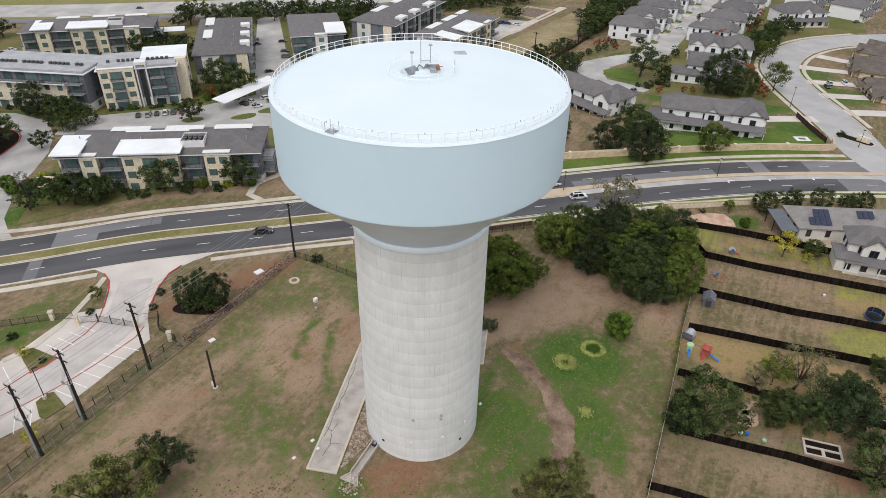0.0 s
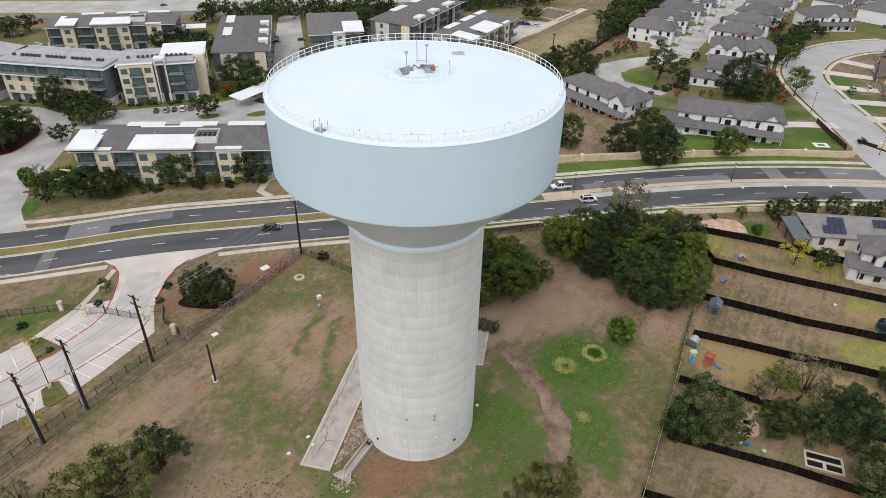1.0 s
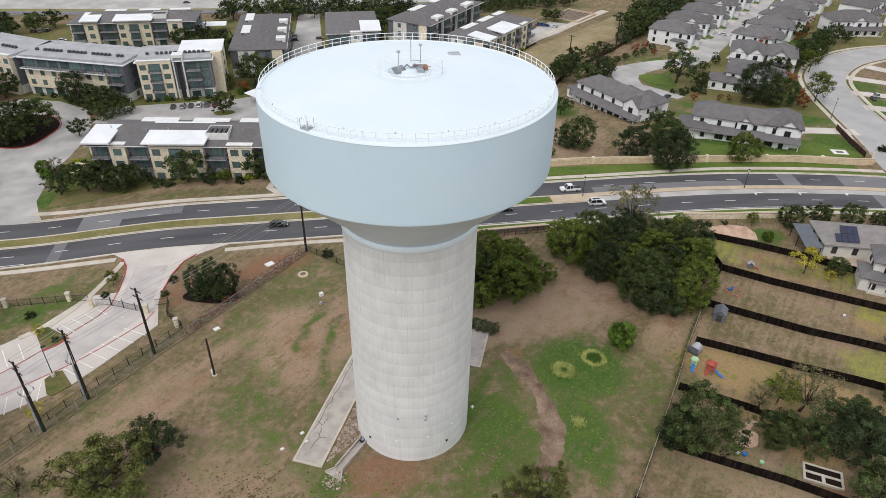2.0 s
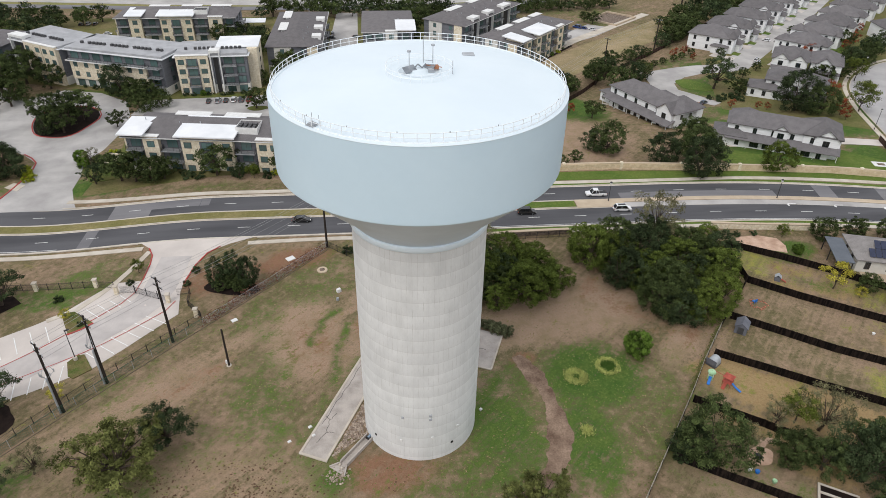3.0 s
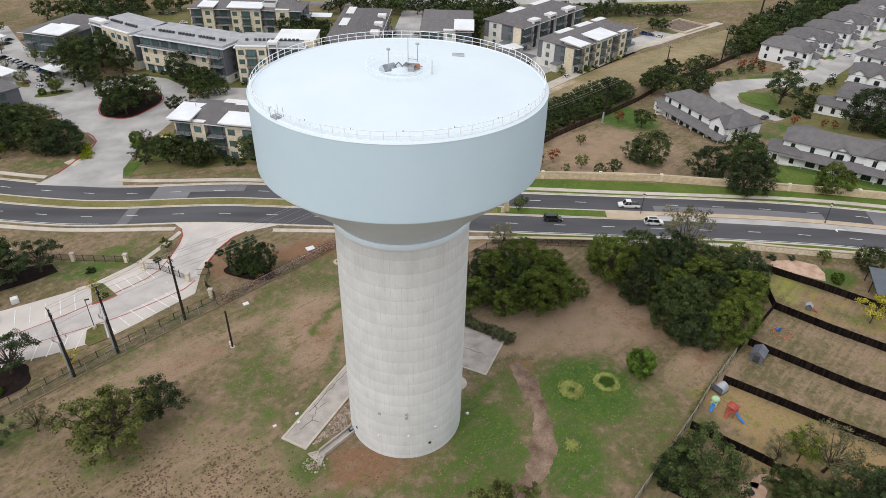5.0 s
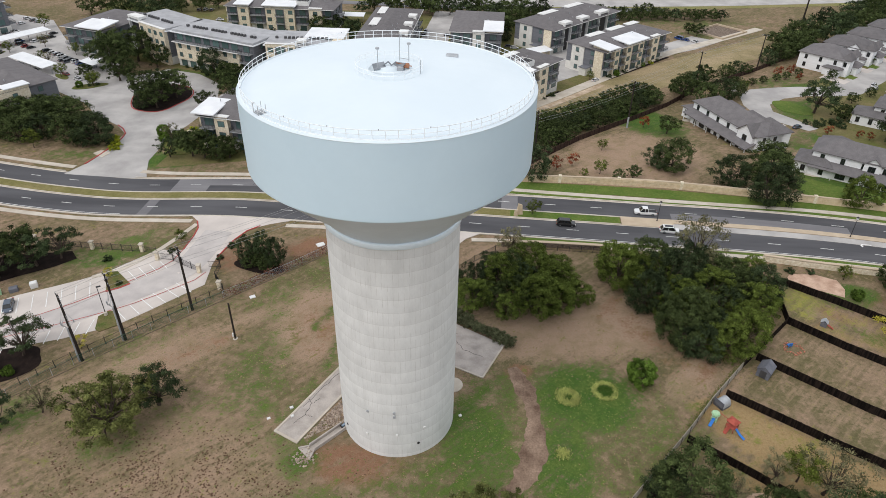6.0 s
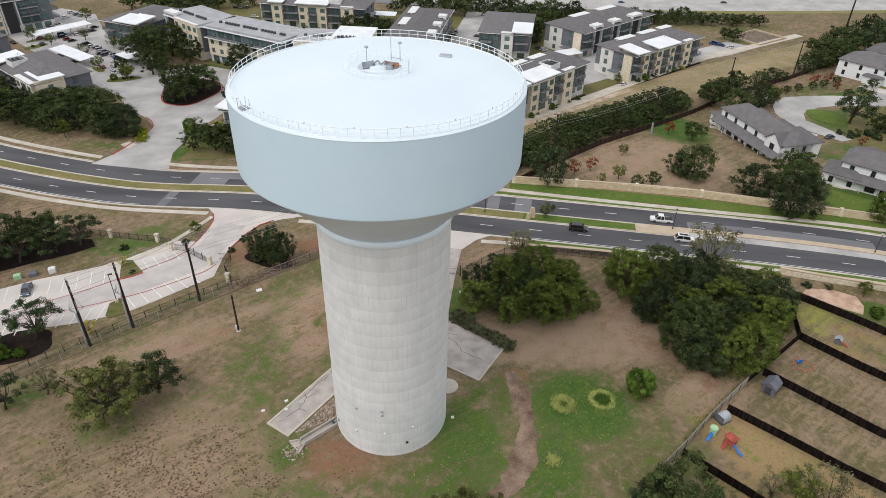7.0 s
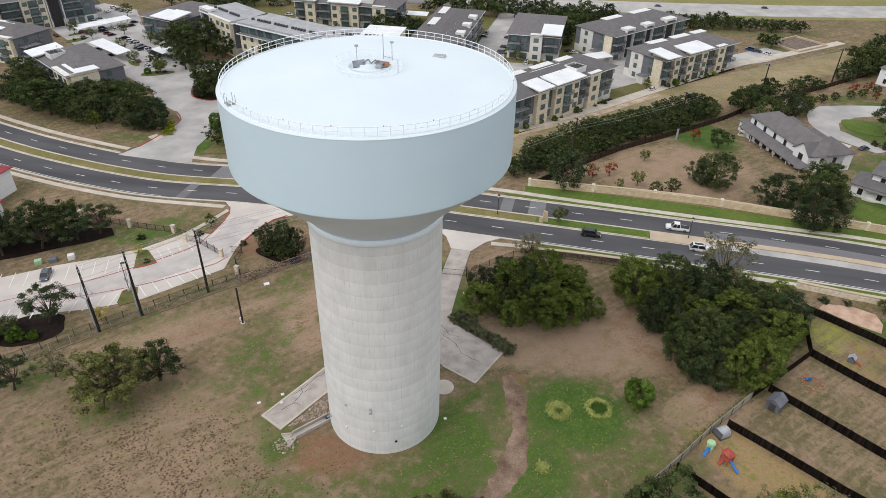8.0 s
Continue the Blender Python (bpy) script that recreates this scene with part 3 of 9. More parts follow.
RED += [(84, 93.5, 4, 1.6, -32, .7, .6), (88, 94, 3, 1, -32, .8, .5), (92, 99.5, 4, 2.4, 0, .7, .6), (61, 79, 6, 1.2, 50, .7, .6), (46, 92, 1.2, 6, -30, .7, .5), (8, 53.5, 7, 3.6, -5, .6, .75), (-8, 103, 8, 3.5, 15, .5, .8), (-23, 97, 5, 4.5, 0, .5, .55), (30, 73.3, 2.2, 1.6, 0, .6, .9), (7, 86, 3.2, 4.5, 0, .7, .45), (54, 77, 5, 2, 30, .7, .35), (64.8, 41.0, 2.4, 3, 0, .6, .8), (63, 55.5, 4, 1.6, -30, .6, .7)]


WEED += [(84, 92, 4, 3, -31, .6, .28), (91, 88, 4, 2.4, -31, .6, .3), (97, 83.5, 4, 3, -31, .6, .35), (79.5, 95, 3, 4, 0, .6, .5), (87, 61, 6.5, 4, -35, .4, .8), (96, 74, 5, 3, -33, .6, .6), (80, 97.5, 3.5, 4, 0, .5, .7)]
STRAW = [(82, 89, 5, 2.5, -31, .6, .55), (88, 92.5, 6, 2, -31, .6, .5), (94, 87, 5, 2.5, -31, .6, .55), (70, 60, 17, 4.4, -35, .25, 1.2), (62, 68.5, 5, 2.5, -33, .4, .9), (62, 56, 8, 3, -35, .6, .8), (94, 71, 5, 3.5, -33, .5, .8), (90, 86, 6, 2.5, -33, .6, .7), (66, 49, 7, 3, -35, .6, .6), (92, 62, 6, 4, -33, .6, .5)]


def cover(x, y):
    """How green, bare, red, weedy and straw-covered a spot is."""
    out = []
    for table in (GREEN, BARE, RED, WEED, STRAW):
        v = 0.0
        for cx, cy, rx, ry, turn, soft, much in table:
            if abs(x - cx) < 2.2 * max(rx, ry) and abs(y - cy) < 2.2 * max(rx, ry):
                v = max(v, much * blob(x, y, cx, cy, rx, ry, turn, soft))
        out.append(v)
    # wheel tracks where the grass came back
    for a, b in (((0.6, 87.6), (-1.8, 84.4)), ((-1.8, 84.4), (-3.1, 79.4)), ((3.5, 86.0), (1.8, 80.3)), ((1.8, 80.3), (0.6, 73.3)), ((0.6, 73.3), (0.3, 67.9))):
        w = near_line(x, y, a, b, 0.6)
        out[0] = max(out[0], 0.62 * w)
        out[1] *= 1 - 0.8 * w
    return out


def spaced(lo, hi, near_lo, near_hi, step, grow=1.22):
    """Even steps in the near part, widening outwards."""
    out = [near_lo + step * k for k in range(int((near_hi - near_lo) / step) + 1)]
    s, v = step, out[-1]
    while v < hi:
        s *= grow
        v += s
        out.append(v)
    s, v = step, out[0]
    while v > lo:
        s *= grow
        v -= s
        out.insert(0, v)
    return out


gx, gy = spaced(-3500, 3500, -90, 160, 1.4), spaced(-2500, 4500, 30, 260, 1.4)
gv = [(x, y, ground_z(x, y)) for y in gy for x in gx]
gw = len(gx)
gf = [(j * gw + i, j * gw + i + 1, (j + 1) * gw + i + 1, (j + 1) * gw + i) for j in range(len(gy) - 1) for i in range(gw - 1)]
gme = bpy.data.meshes.new("ground")
gme.from_pydata(gv, [], gf)
gme.materials.append(M_GROUND)
layer = gme.color_attributes.new("cover", "FLOAT_COLOR", "POINT")
cols, dry = np.zeros((len(gv), 4), dtype=np.float32), np.zeros(len(gv), dtype=np.float32)
for n, (x, y, z) in enumerate(gv):
    if -90 < x < 200 and 25 < y < 300:
        *cols[n], dry[n] = cover(x, y)
layer.data.foreach_set("color", cols.ravel())
gme.attributes.new("straw", "FLOAT", "POINT").data.foreach_set("value", dry)
tagged(new("ground", gme), "dry brown turf with green patches and bare clay", "ground", kind="structure")

# ---- the boulevard ----
XS = [-330, -260, -200, -160, -130, -105, -85, -70, -55, -30, 0, 30, 60, 75, 95, 115, 135, 160, 200, 260]
BLVD = [(x, sway(max(-190, min(170, x))) + (0.25 * (-190 - x) if x < -190 else 0.0) - (0.42 * (x - 170) if x > 170 else 0.0)) for x in XS]


def lane(y):
    return [(x, y + s) for x, s in BLVD]


def between(y, x0, x1):
    return [(x, y + sway(x)) for x in np.linspace(x0, x1, max(3, int((x1 - x0) / 8)))]


road = Geo()
strip(road, lane(125.4), 3.0, -3.0, 0.03)
strip(road, lane(115.5), 3.2, -3.4, 0.03)
tagged(new("road", road.mesh("road", M_ASPHALT)), "dark grey asphalt boulevard of two carriageways", "road", kind="structure")
gut = Geo()
for y, s in ((128.6, 1), (122.25, -1), (118.9, 1), (111.9, -1)):
    strip(gut, lane(y), 0.25, -0.25, 0.035)
tagged(new("gutter", gut.mesh("gutter", M_KERB)), "pale concrete gutters along the road edges", "gutter", kind="structure")
old = Geo()
for x0, x1, y, a, b in ((-48.5, -40, 125.4, 2.9, -2.9), (-40, -28, 126.6, 1.6, -1.4), (-51.2, -48.8, 115.5, 3.1, -3.3), (20, 22.6, 125.4, 2.9, -2.9), (26, 29.5, 125.4, 2.9, -2.9), (62, 98, 123.7, 1.3, -1.2), (108, 112, 125.4, 2.9, -2.9), (122, 137, 125.4, 2.9, -2.9), (124, 150, 115.5, 3.0, -3.2)):
    strip(old, between(y, x0, x1), a, b, 0.036)
tagged(new("road_patch", old.mesh("road_patch", M_ASPHALT_OLD)), "light grey resurfaced bands across the asphalt", "road patch", kind="structure")

kerb = Geo()
KERBS = [(128.95, -330, -78), (128.95, -60, 137), (122.0, -330, 51), (119.1, -330, 51), (111.6, -330, -39), (111.6, -16, 9.5), (111.6, 22, 138)]
for y, x0, x1 in KERBS:
    pts = [p for p in lane(y) if x0 < p[0] < x1]
    ends = [(x, y + (np.interp(x, [q[0] for q in BLVD], [q[1] for q in BLVD]))) for x in (x0, x1)]
    strip(kerb, [ends[0], *pts, ends[1]], 0.12, -0.12, 0.17, 0.2)
tagged(new("kerb", kerb.mesh("kerb", M_KERB)), "cast concrete kerbs beside the carriageways", "kerb", kind="structure")

med = Geo()
strip(med, [p for p in lane(120.55) if p[0] < 45] + [(51, 120.55)], 1.4, -1.4, 0.14)
tagged(new("median_grass", med.mesh("median_grass", M_VERGE)), "grass median between the carriageways", "median", kind="structure")
med = Geo()
strip(med, between(120.6, 28, 51), 1.25, -1.25, 0.15)
tagged(new("median_lawn", med.mesh("median_lawn", M_LAWN)), "greener lawn at the tapered end of the median", "median", kind="structure")
med = Geo()
strip(med, between(121.3, 51.2, 138), 1.0, -0.5, 0.13, 0.12)
strip(med, between(120.5, 51.2, 62), 0.4, -1.6, 0.128, 0.12)
tagged(new("median_paving", med.mesh("median_paving", M_TAN_PAVE)), "tan paved median strip", "median", kind="structure")
med = Geo()
strip(med, between(119.6, 58, 140), 1.1, -0.9, 0.04)
tagged(new("turn_lane", med.mesh("turn_lane", M_STREET)), "pale concrete turn lane beside the median", "road", kind="structure")

lines = Geo()
for y in (125.5, 115.6):
    for k in range(-28, 24):
        x = k * 10.0 + (-0.4 if y < 120 else 5.2)
        strip(lines, between(y, x, x + 2.5), 0.07, -0.07, 0.045)
for y in (112.45,):
    strip(lines, [p for p in lane(y) if -330 < p[0] < -38], 0.06, -0.06, 0.044)
    strip(lines, [p for p in lane(y) if 22 < p[0] < 140], 0.06, -0.06, 0.044)
for ax, ay in ((99.0, 117.7), (109.2, 116.45), (119.8, 114.7)):
    m = pose(ax, ay, ground_z(ax, ay) + 0.065, 0, 0, 173)
    arrow = [(-1.3, -0.1), (0.3, -0.1), (0.75, 0.15), (0.75, 0.55), (1.0, 0.55), (0.62, 1.15), (0.25, 0.55), (0.5, 0.55), (0.5, 0.28), (0.2, 0.1), (-1.3, 0.1)]
    lines.add([m @ Vector((px, py, 0)) for px, py in arrow], [(0, 1, 9, 10), (1, 2, 8, 9), (2, 3, 7, 8), (3, 4, 5), (3, 5, 7), (5, 6, 7)])
tagged(new("lane_marking", lines.mesh("lane_marking", M_WHITE_LINE)), "white dashed lane lines on the asphalt", "lane marking", kind="structure")

walk_geo = Geo()
strip(walk_geo, [p for p in lane(110.0) if p[0] < -42] + [(-37.5, 109.6)], 0.65, -0.65, 0.12, 0.12)
strip(walk_geo, [(-17.5, 109.6), (-3, 110.1), (9.5, 109.9)], 0.6, -0.6, 0.12, 0.12)
strip(walk_geo, [(20.5, 109.2), (25, 109.6), (34, 109.7), (46, 109.9), (62, 110), *[p for p in lane(110.0) if 70 < p[0] < 140]], 0.6, -0.6, 0.12, 0.12)
strip(walk_geo, [p for p in lane(131.4) if p[0] < -80] + [(-77, 132.4)], 0.7, -0.7, 0.12, 0.12)
strip(walk_geo, [(-60, 132), (-45, 131), (-20, 130.4), (0, 130.6), (18, 131.4), (34, 130.9), (57, 130.5), (76, 130.4), (95, 130.2), (112, 128.3), (126, 125.8), (136, 123.6)], 0.7, -0.7, 0.12, 0.12)
strip(walk_geo, [(-35.9, 108.4), (-37.6, 103), (-39.2, 99), (-43.7, 91.9), (-47.9, 89.6)], 0.55, -0.55, 0.11, 0.1)
strip(walk_geo, [(-8, 131), (-10.5, 134), (-9, 139), (-2, 145), (0, 156)], 0.8, -0.8, 0.11, 0.1)
tagged(new("pavement", walk_geo.mesh("pavement", M_WALK)), "pale concrete sidewalks along the boulevard", "sidewalk", kind="structure")

verge = Geo()
strip(verge, between(129.65, 20, 136), 0.6, -0.5, 0.1)
strip(verge, [(24, 133.4), (45, 134.2), (64, 134.2), (95, 132.3), (116, 130.0), (131, 126.5)], 1.6, -2.7, 0.05)
strip(verge, between(110.95, 30, 136), 0.5, -0.5, 0.09)
tagged(new("roadside_lawn", verge.mesh("roadside_lawn", M_LAWN)), "watered green grass strips beside the sidewalk", "lawn", kind="structure")

# ---- paved lots and streets ----
lot = Geo()
patch(lot, [(-80, 66), (-66, 78), (-58.7, 83.8), (-49.8, 88.7), (-46, 91.2), (-39.6, 98.8), (-34.7, 98.8), (-34.9, 106.8), (-36, 109.4), (-38.5, 111.8), (-16.5, 111.8), (-21, 109.6), (-24.3, 107.2), (-26, 103), (-27, 97.7), (-26.9, 94.5), (-25.8, 88.3), (-32.4, 80.2), (-36, 76.3), (-43.4, 72.7), (-49.1, 70.8), (-56, 67.2), (-68, 56)], 0.04)
tagged(new("parking_lot", lot.mesh("parking_lot", M_CONCRETE)), "light concrete parking lot with an entrance drive", "parking lot", kind="structure")
isl = Geo()
patch(isl, [(-46, 91.2), (-43.9, 91.4), (-39.6, 87.8), (-40.6, 86.8), (-42.8, 85.4), (-44.3, 88)], 0.14, 0.14)
patch(isl, [(-40.3, 78.4), (-39.3, 79.8), (-38.2, 79.9), (-35.8, 76.3), (-38.0, 74.6), (-39, 75.2)], 0.14, 0.14)
tagged(new("parking_island", isl.mesh("parking_island", turf("patchy_island_grass", lin(78, 92, 44), lin(108, 100, 66), lin(122, 104, 80), broad=0.5))), "kerbed grass islands in the parking lot", "parking island", kind="structure")
red = Geo()
strip(red, [(-62, 70.9), (-54, 76.6), (-46.4, 82.4), (-40, 88.5), (-36.4, 92.4), (-34.9, 95.2), (-34.6, 99)], 0.09, -0.09, 0.082)
strip(red, [(-56, 71.6), (-44.8, 77.0), (-36, 82.1), (-28.1, 89.5), (-27.1, 92)], 0.08, -0.08, 0.082)
strip(red, [(-34.55, 99), (-34.6, 104), (-35.0, 107), (-36.3, 109.6)], 0.12, -0.12, 0.13, 0.12)
strip(red, [(-26.9, 97), (-26, 102.8), (-24.6, 106.6), (-22.6, 108.8)], 0.12, -0.12, 0.13, 0.12)
strip(red, [(-42.9, 85.3), (-41, 86.3), (-39.5, 87.7)], 0.16, -0.16, 0.15, 0.1)
tagged(new("fire_lane_marking", red.mesh("fire_lane_marking", M_RED_LINE)), "faded red fire lane lines and painted kerbs", "lane marking", kind="structure")
stall = Geo()
# first line's ends, last line's ends, number of bays
STALLS = [((-31.1, 88.3), (-27.2, 85.9), (-38.0, 80.2), (-35.1, 77.8), 5), ((-40.6, 77.7), (-39.9, 73.8), (-57.0, 70.5), (-55.4, 67.2), 8), ((-37.3, 94.8), (-34.8, 92.6), (-43.6, 90.6), (-40.2, 87.6), 4),
          ((-66.5, 79.0), (-64.2, 74.8), (-47.4, 88.0), (-45.0, 83.7), 9)]
for a, b, c, d, n in STALLS:
    for k in range(n + 1):
        u = k / n
        p, q = (a[0] + (c[0] - a[0]) * u, a[1] + (c[1] - a[1]) * u), (b[0] + (d[0] - b[0]) * u, b[1] + (d[1] - b[1]) * u)
        strip(stall, [p, ((p[0] + q[0]) / 2, (p[1] + q[1]) / 2), q], 0.07, -0.07, 0.08)
tagged(new("stall_marking", stall.mesh("stall_marking", M_WHITE_LINE)), "white parking stall lines", "stall lines", kind="structure")

street = Geo()
patch(street, [(-77.5, 128.6), (-75.5, 134), (-74.6, 143), (-75.3, 153), (-80, 158), (-90, 164), (-97, 172), (-112, 181), (-150, 205), (-190, 232), (-180, 262), (-160, 256), (-140, 232), (-112, 214), (-96, 198), (-88, 206), (-76, 203), (-66, 195), (-62, 184), (-60.5, 172), (-61.4, 160), (-63.5, 152), (-61.8, 145), (-61.2, 138), (-58.5, 131.5), (-57, 128.6)], 0.05)
patch(street, [(-60, 196), (-62, 184), (-20, 179), (10, 172), (20, 186), (34, 205), (50, 222), (58, 232), (56, 262), (40, 250), (28, 246), (24, 232), (4, 231), (2, 245), (1, 297), (-8, 298), (-9.5, 232), (-9, 205), (-24, 199)], 0.045)
patch(street, [(72, 252), (84, 262), (98, 276), (108, 270), (96, 258), (84, 249)], 0.05)
patch(street, [(98.5, 201), (99.5, 210), (104.5, 216), (113, 219), (121, 221), (131, 222), (150, 241), (176, 269), (204, 299), (240, 340), (247, 334), (210, 292), (182, 262), (156, 234), (140, 217), (131, 213.5), (121, 212.5), (113, 209), (107, 203), (106, 197), (110, 191.5), (114.5, 184), (111, 181.5), (104.5, 188), (100.5, 191)], 0.05)
tagged(new("street", street.mesh("street", M_STREET)), "pale concrete residential streets and apartment drives", "street", kind="structure")
bend = Geo()
strip(bend, [(141, 108), (143, 124), (147.5, 136), (154.5, 156), (162, 176), (172, 196), (188, 211), (208, 219.5), (232, 221.5), (265, 218)], 6.2, -6.2, 0.055)
tagged(new("side_street", bend.mesh("side_street", plain("worn_concrete_street", lin(178, 176, 175), lin(162, 160, 160), 0.12, 4, 0.88, grain=0.08, bump=0.05))), "wide curved concrete residential street", "street", kind="structure")
bk = Geo()
for off in (6.3, -6.3):
    strip(bk, [(147.5, 136), (154.5, 156), (162, 176), (172, 196), (188, 211), (208, 219.5), (232, 221.5)], off + 0.15, off - 0.15, 0.19, 0.16)
    s = 1 if off > 0 else -1
    strip(bk, [(149, 140), (154.5, 156), (162, 176), (172, 196), (188, 211), (208, 219.5), (232, 221.5)], off + s * 2.2, off + s * 0.9, 0.13, 0.12)
tagged(new("side_street_kerb", bk.mesh("side_street_kerb", M_WALK)), "pale kerbs and sidewalks round the curved street", "kerb", kind="structure")

hw = Geo()
strip(hw, [(-600, 420), (-300, 350), (-115, 327), (-60, 322.5), (18, 321.5), (94, 334), (162, 351), (320, 398), (700, 520)], 10.5, -10.5, 0.1, 0.0, 9)
strip(hw, [(-600, 470), (-300, 396), (-115, 370), (18, 364), (94, 377), (162, 394), (320, 442), (700, 560)], 9, -9, 0.1, 0.0, 9)
tagged(new("highway", hw.mesh("highway", M_STREET)), "pale concrete highway lanes in the distance", "highway", kind="structure")
fr = Geo()
strip(fr, [(-600, 396), (-300, 330), (-115, 309.5), (-60, 306), (18, 307), (60, 311), (94, 318)], 3.2, -3.2, 0.1, 0.0, 9)
tagged(new("frontage_road", fr.mesh("frontage_road", M_ASPHALT_OLD)), "grey asphalt frontage road beside the highway", "road", kind="structure")
cp = Geo()
strip(cp, [(2, 150), (13.3, 165.2), (29.3, 184.6), (45.2, 204.4), (63.2, 226.2), (83.6, 250.2), (106.6, 271.3), (129, 292)], 1.9, -1.9, 0.1, 0.1)
sh = Geo()
strip(sh, [(2, 146), (13.3, 162.2), (31, 183), (46.8, 202.4), (56, 213.4)], 0.4, -1.9, 0.05, 0.02)
bed = Geo()
for a, b in (((16.8, 167.0), (42.9, 204.3)), ((58.1, 218.3), (83.3, 246.8))):
    strip(bed, [a, ((a[0] + b[0]) / 2, (a[1] + b[1]) / 2), b], 1.3, -1.0, 0.06)
tagged(new("planting_bed", bed.mesh("planting_bed", M_MULCH)), "dark mulched planting beds along the apartments", "planting bed", kind="structure")
pad = Geo()
patch(pad, [(-76.8, 140.1), (-75.7, 142.3), (-72.6, 140.9), (-73.3, 138.1)], 0.12, 0.12)
tagged(new("sign_pad", pad.mesh("sign_pad", M_WALK)), "pale concrete pad in the entrance lawn", "pad", kind="structure")
# the drive through the lot, darkened by tyres
lane = Geo()
strip(lane, [(-60, 70.6), (-52, 75.0), (-44, 80.2), (-36, 87.0), (-31.6, 92.4), (-30.6, 99), (-30.2, 106)], 2.9, -2.9, 0.066)
tagged(new("drive_lane", lane.mesh("drive_lane", plain("tyre_worn_concrete", lin(192, 186, 182), lin(176, 170, 167), 0.25, 5, 0.85, grain=0.07, bump=0.05))), "tyre-worn concrete lane through the lot", "drive", kind="structure")
tagged(new("trail_shoulder", sh.mesh("trail_shoulder", plain("pale_caliche", lin(196, 178, 158), lin(160, 140, 116), 0.35, 3, 0.95, grain=0.25, bump=0.3))), "bare pale caliche shoulder beside the trail", "shoulder", kind="structure")
tagged(new("trail", cp.mesh("trail", M_WALK)), "pale concrete trail along the apartments", "trail", kind="structure")
fld = Geo()
strip(fld, [(8, 148), (27, 168), (43, 188), (61, 210), (86, 236), (112, 258), (142, 284), (180, 315)], 7, -9, 0.02)
tagged(new("field", fld.mesh("field", M_STRAW)), "mown straw-coloured field beside the trail", "field", kind="structure")

isle = Geo()
for cx, cy, rx, ry, turn, seed in ((-154.6, 211.4, 4.2, 2.0, 1.1, 31), (-104.8, 186.6, 5.0, 2.4, 0.5, 32), (-118.1, 193.6, 3.6, 1.3, -0.5, 33), (-134, 208.4, 5.5, 1.2, -0.5, 34), (-3.4, 190.4, 5.0, 2.6, 0.2, 35), (-12.4, 186.6, 3.4, 2.2, 0.4, 36), (-26.6, 187.0, 3.2, 1.9, 0.1, 37), (12.6, 236.6, 2.2, 3.4, 0.6, 38), (-160, 218, 3.0, 1.2, 1.1, 39)):
    patch(isle, rounded(cx, cy, rx, ry, seed=seed, turn=turn), 0.14, 0.14, 1.6)
patch(isle, [(-51.6, 197.0), (-28.2, 197.8), (-28.0, 200.6), (-51.4, 200.2)], 0.12, 0.12)
patch(isle, [(-62.2, 147.6), (-58.2, 141.0), (-50.6, 142.4), (-51.4, 146.4), (-52.0, 158.5), (-56.6, 160.6), (-60.2, 158.0)], 0.12, 0.12)
patch(isle, [(-26.2, 201.0), (-14.0, 201.5), (-12.6, 215.0), (-24.5, 216.4)], 0.1, 0.1)
tagged(new("planted_island", isle.mesh("planted_island", turf("island_turf", lin(82, 98, 48), lin(104, 104, 60), lin(112, 96, 66), broad=0.35))), "kerbed green planting islands among the apartments", "planting island", kind="structure")

M_DULL_LAWN = turf("dull_lawn", lin(96, 100, 56), lin(120, 110, 78), lin(84, 90, 48), broad=0.09)
dl = Geo()
patch(dl, [(-58, 134.5), (-12, 141.5), (2, 148), (14, 165), (46, 204), (84, 250), (62, 290), (-60, 292), (-150, 290), (-150, 262), (-112, 216), (-62, 200), (-57, 160)], 0.036, 0.0, 3.0)
patch(dl, [(112, 178), (146, 158), (160, 190), (178, 212), (205, 228), (240, 230), (262, 262), (240, 332), (204, 302), (150, 244), (126, 226)], 0.036, 0.0, 3.0)
tagged(new("dull_lawn", dl.mesh("dull_lawn", M_DULL_LAWN)), "dull green grass between the buildings", "lawn", kind="structure")
hv = Geo()
strip(hv, [(-600, 420), (-300, 350), (-115, 327), (-60, 322.5), (18, 321.5), (94, 334), (162, 351), (320, 398), (700, 520)], 62, -15, 0.06, 0.0, 9)
tagged(new("highway_verge", hv.mesh("highway_verge", turf("highway_grass", lin(124, 124, 78), lin(140, 130, 92), lin(106, 110, 62), broad=0.05))), "mown olive grass beside and between the highway lanes", "verge", kind="structure")

# ---- paving round the tower ----
sl = Geo()
strip(sl, [(-1.25, 56.8), (2.5, 65.2), (5.6, 72.2), (9.2, 80.2), (13, 84)], 1.75, -1.75, 0.10, 0.1)
patch(sl, [(9, 82.5), (17.4, 84.3), (27.7, 78.9), (24.8, 71.3), (19.2, 73.6), (11, 78)], 0.11, 0.11)
strip(sl, [(15.2, 105.6), (15.3, 98), (15.6, 90), (16, 82)], 1.9, -1.9, 0.105, 0.1)
tagged(new("driveway", sl.mesh("driveway", M_SLAB)), "weathered cracked concrete drive round the tower", "driveway", kind="structure")
rim = Geo()
for off in (1.9, -1.9):
    strip(rim, [(-1.25, 56.8), (2.5, 65.2), (5.6, 72.2), (9.2, 80.2)], off + 0.16, off - 0.16, 0.17, 0.2)
strip(rim, [(-3.1, 57.65), (0.65, 55.95)], 0.16, -0.16, 0.172, 0.2)
strip(rim, [(24.75, 71.2), (27.8, 78.95)], 0.12, -0.12, 0.16, 0.2)
strip(rim, [(19.2, 73.5), (24.75, 71.2)], 0.12, -0.12, 0.158, 0.2)
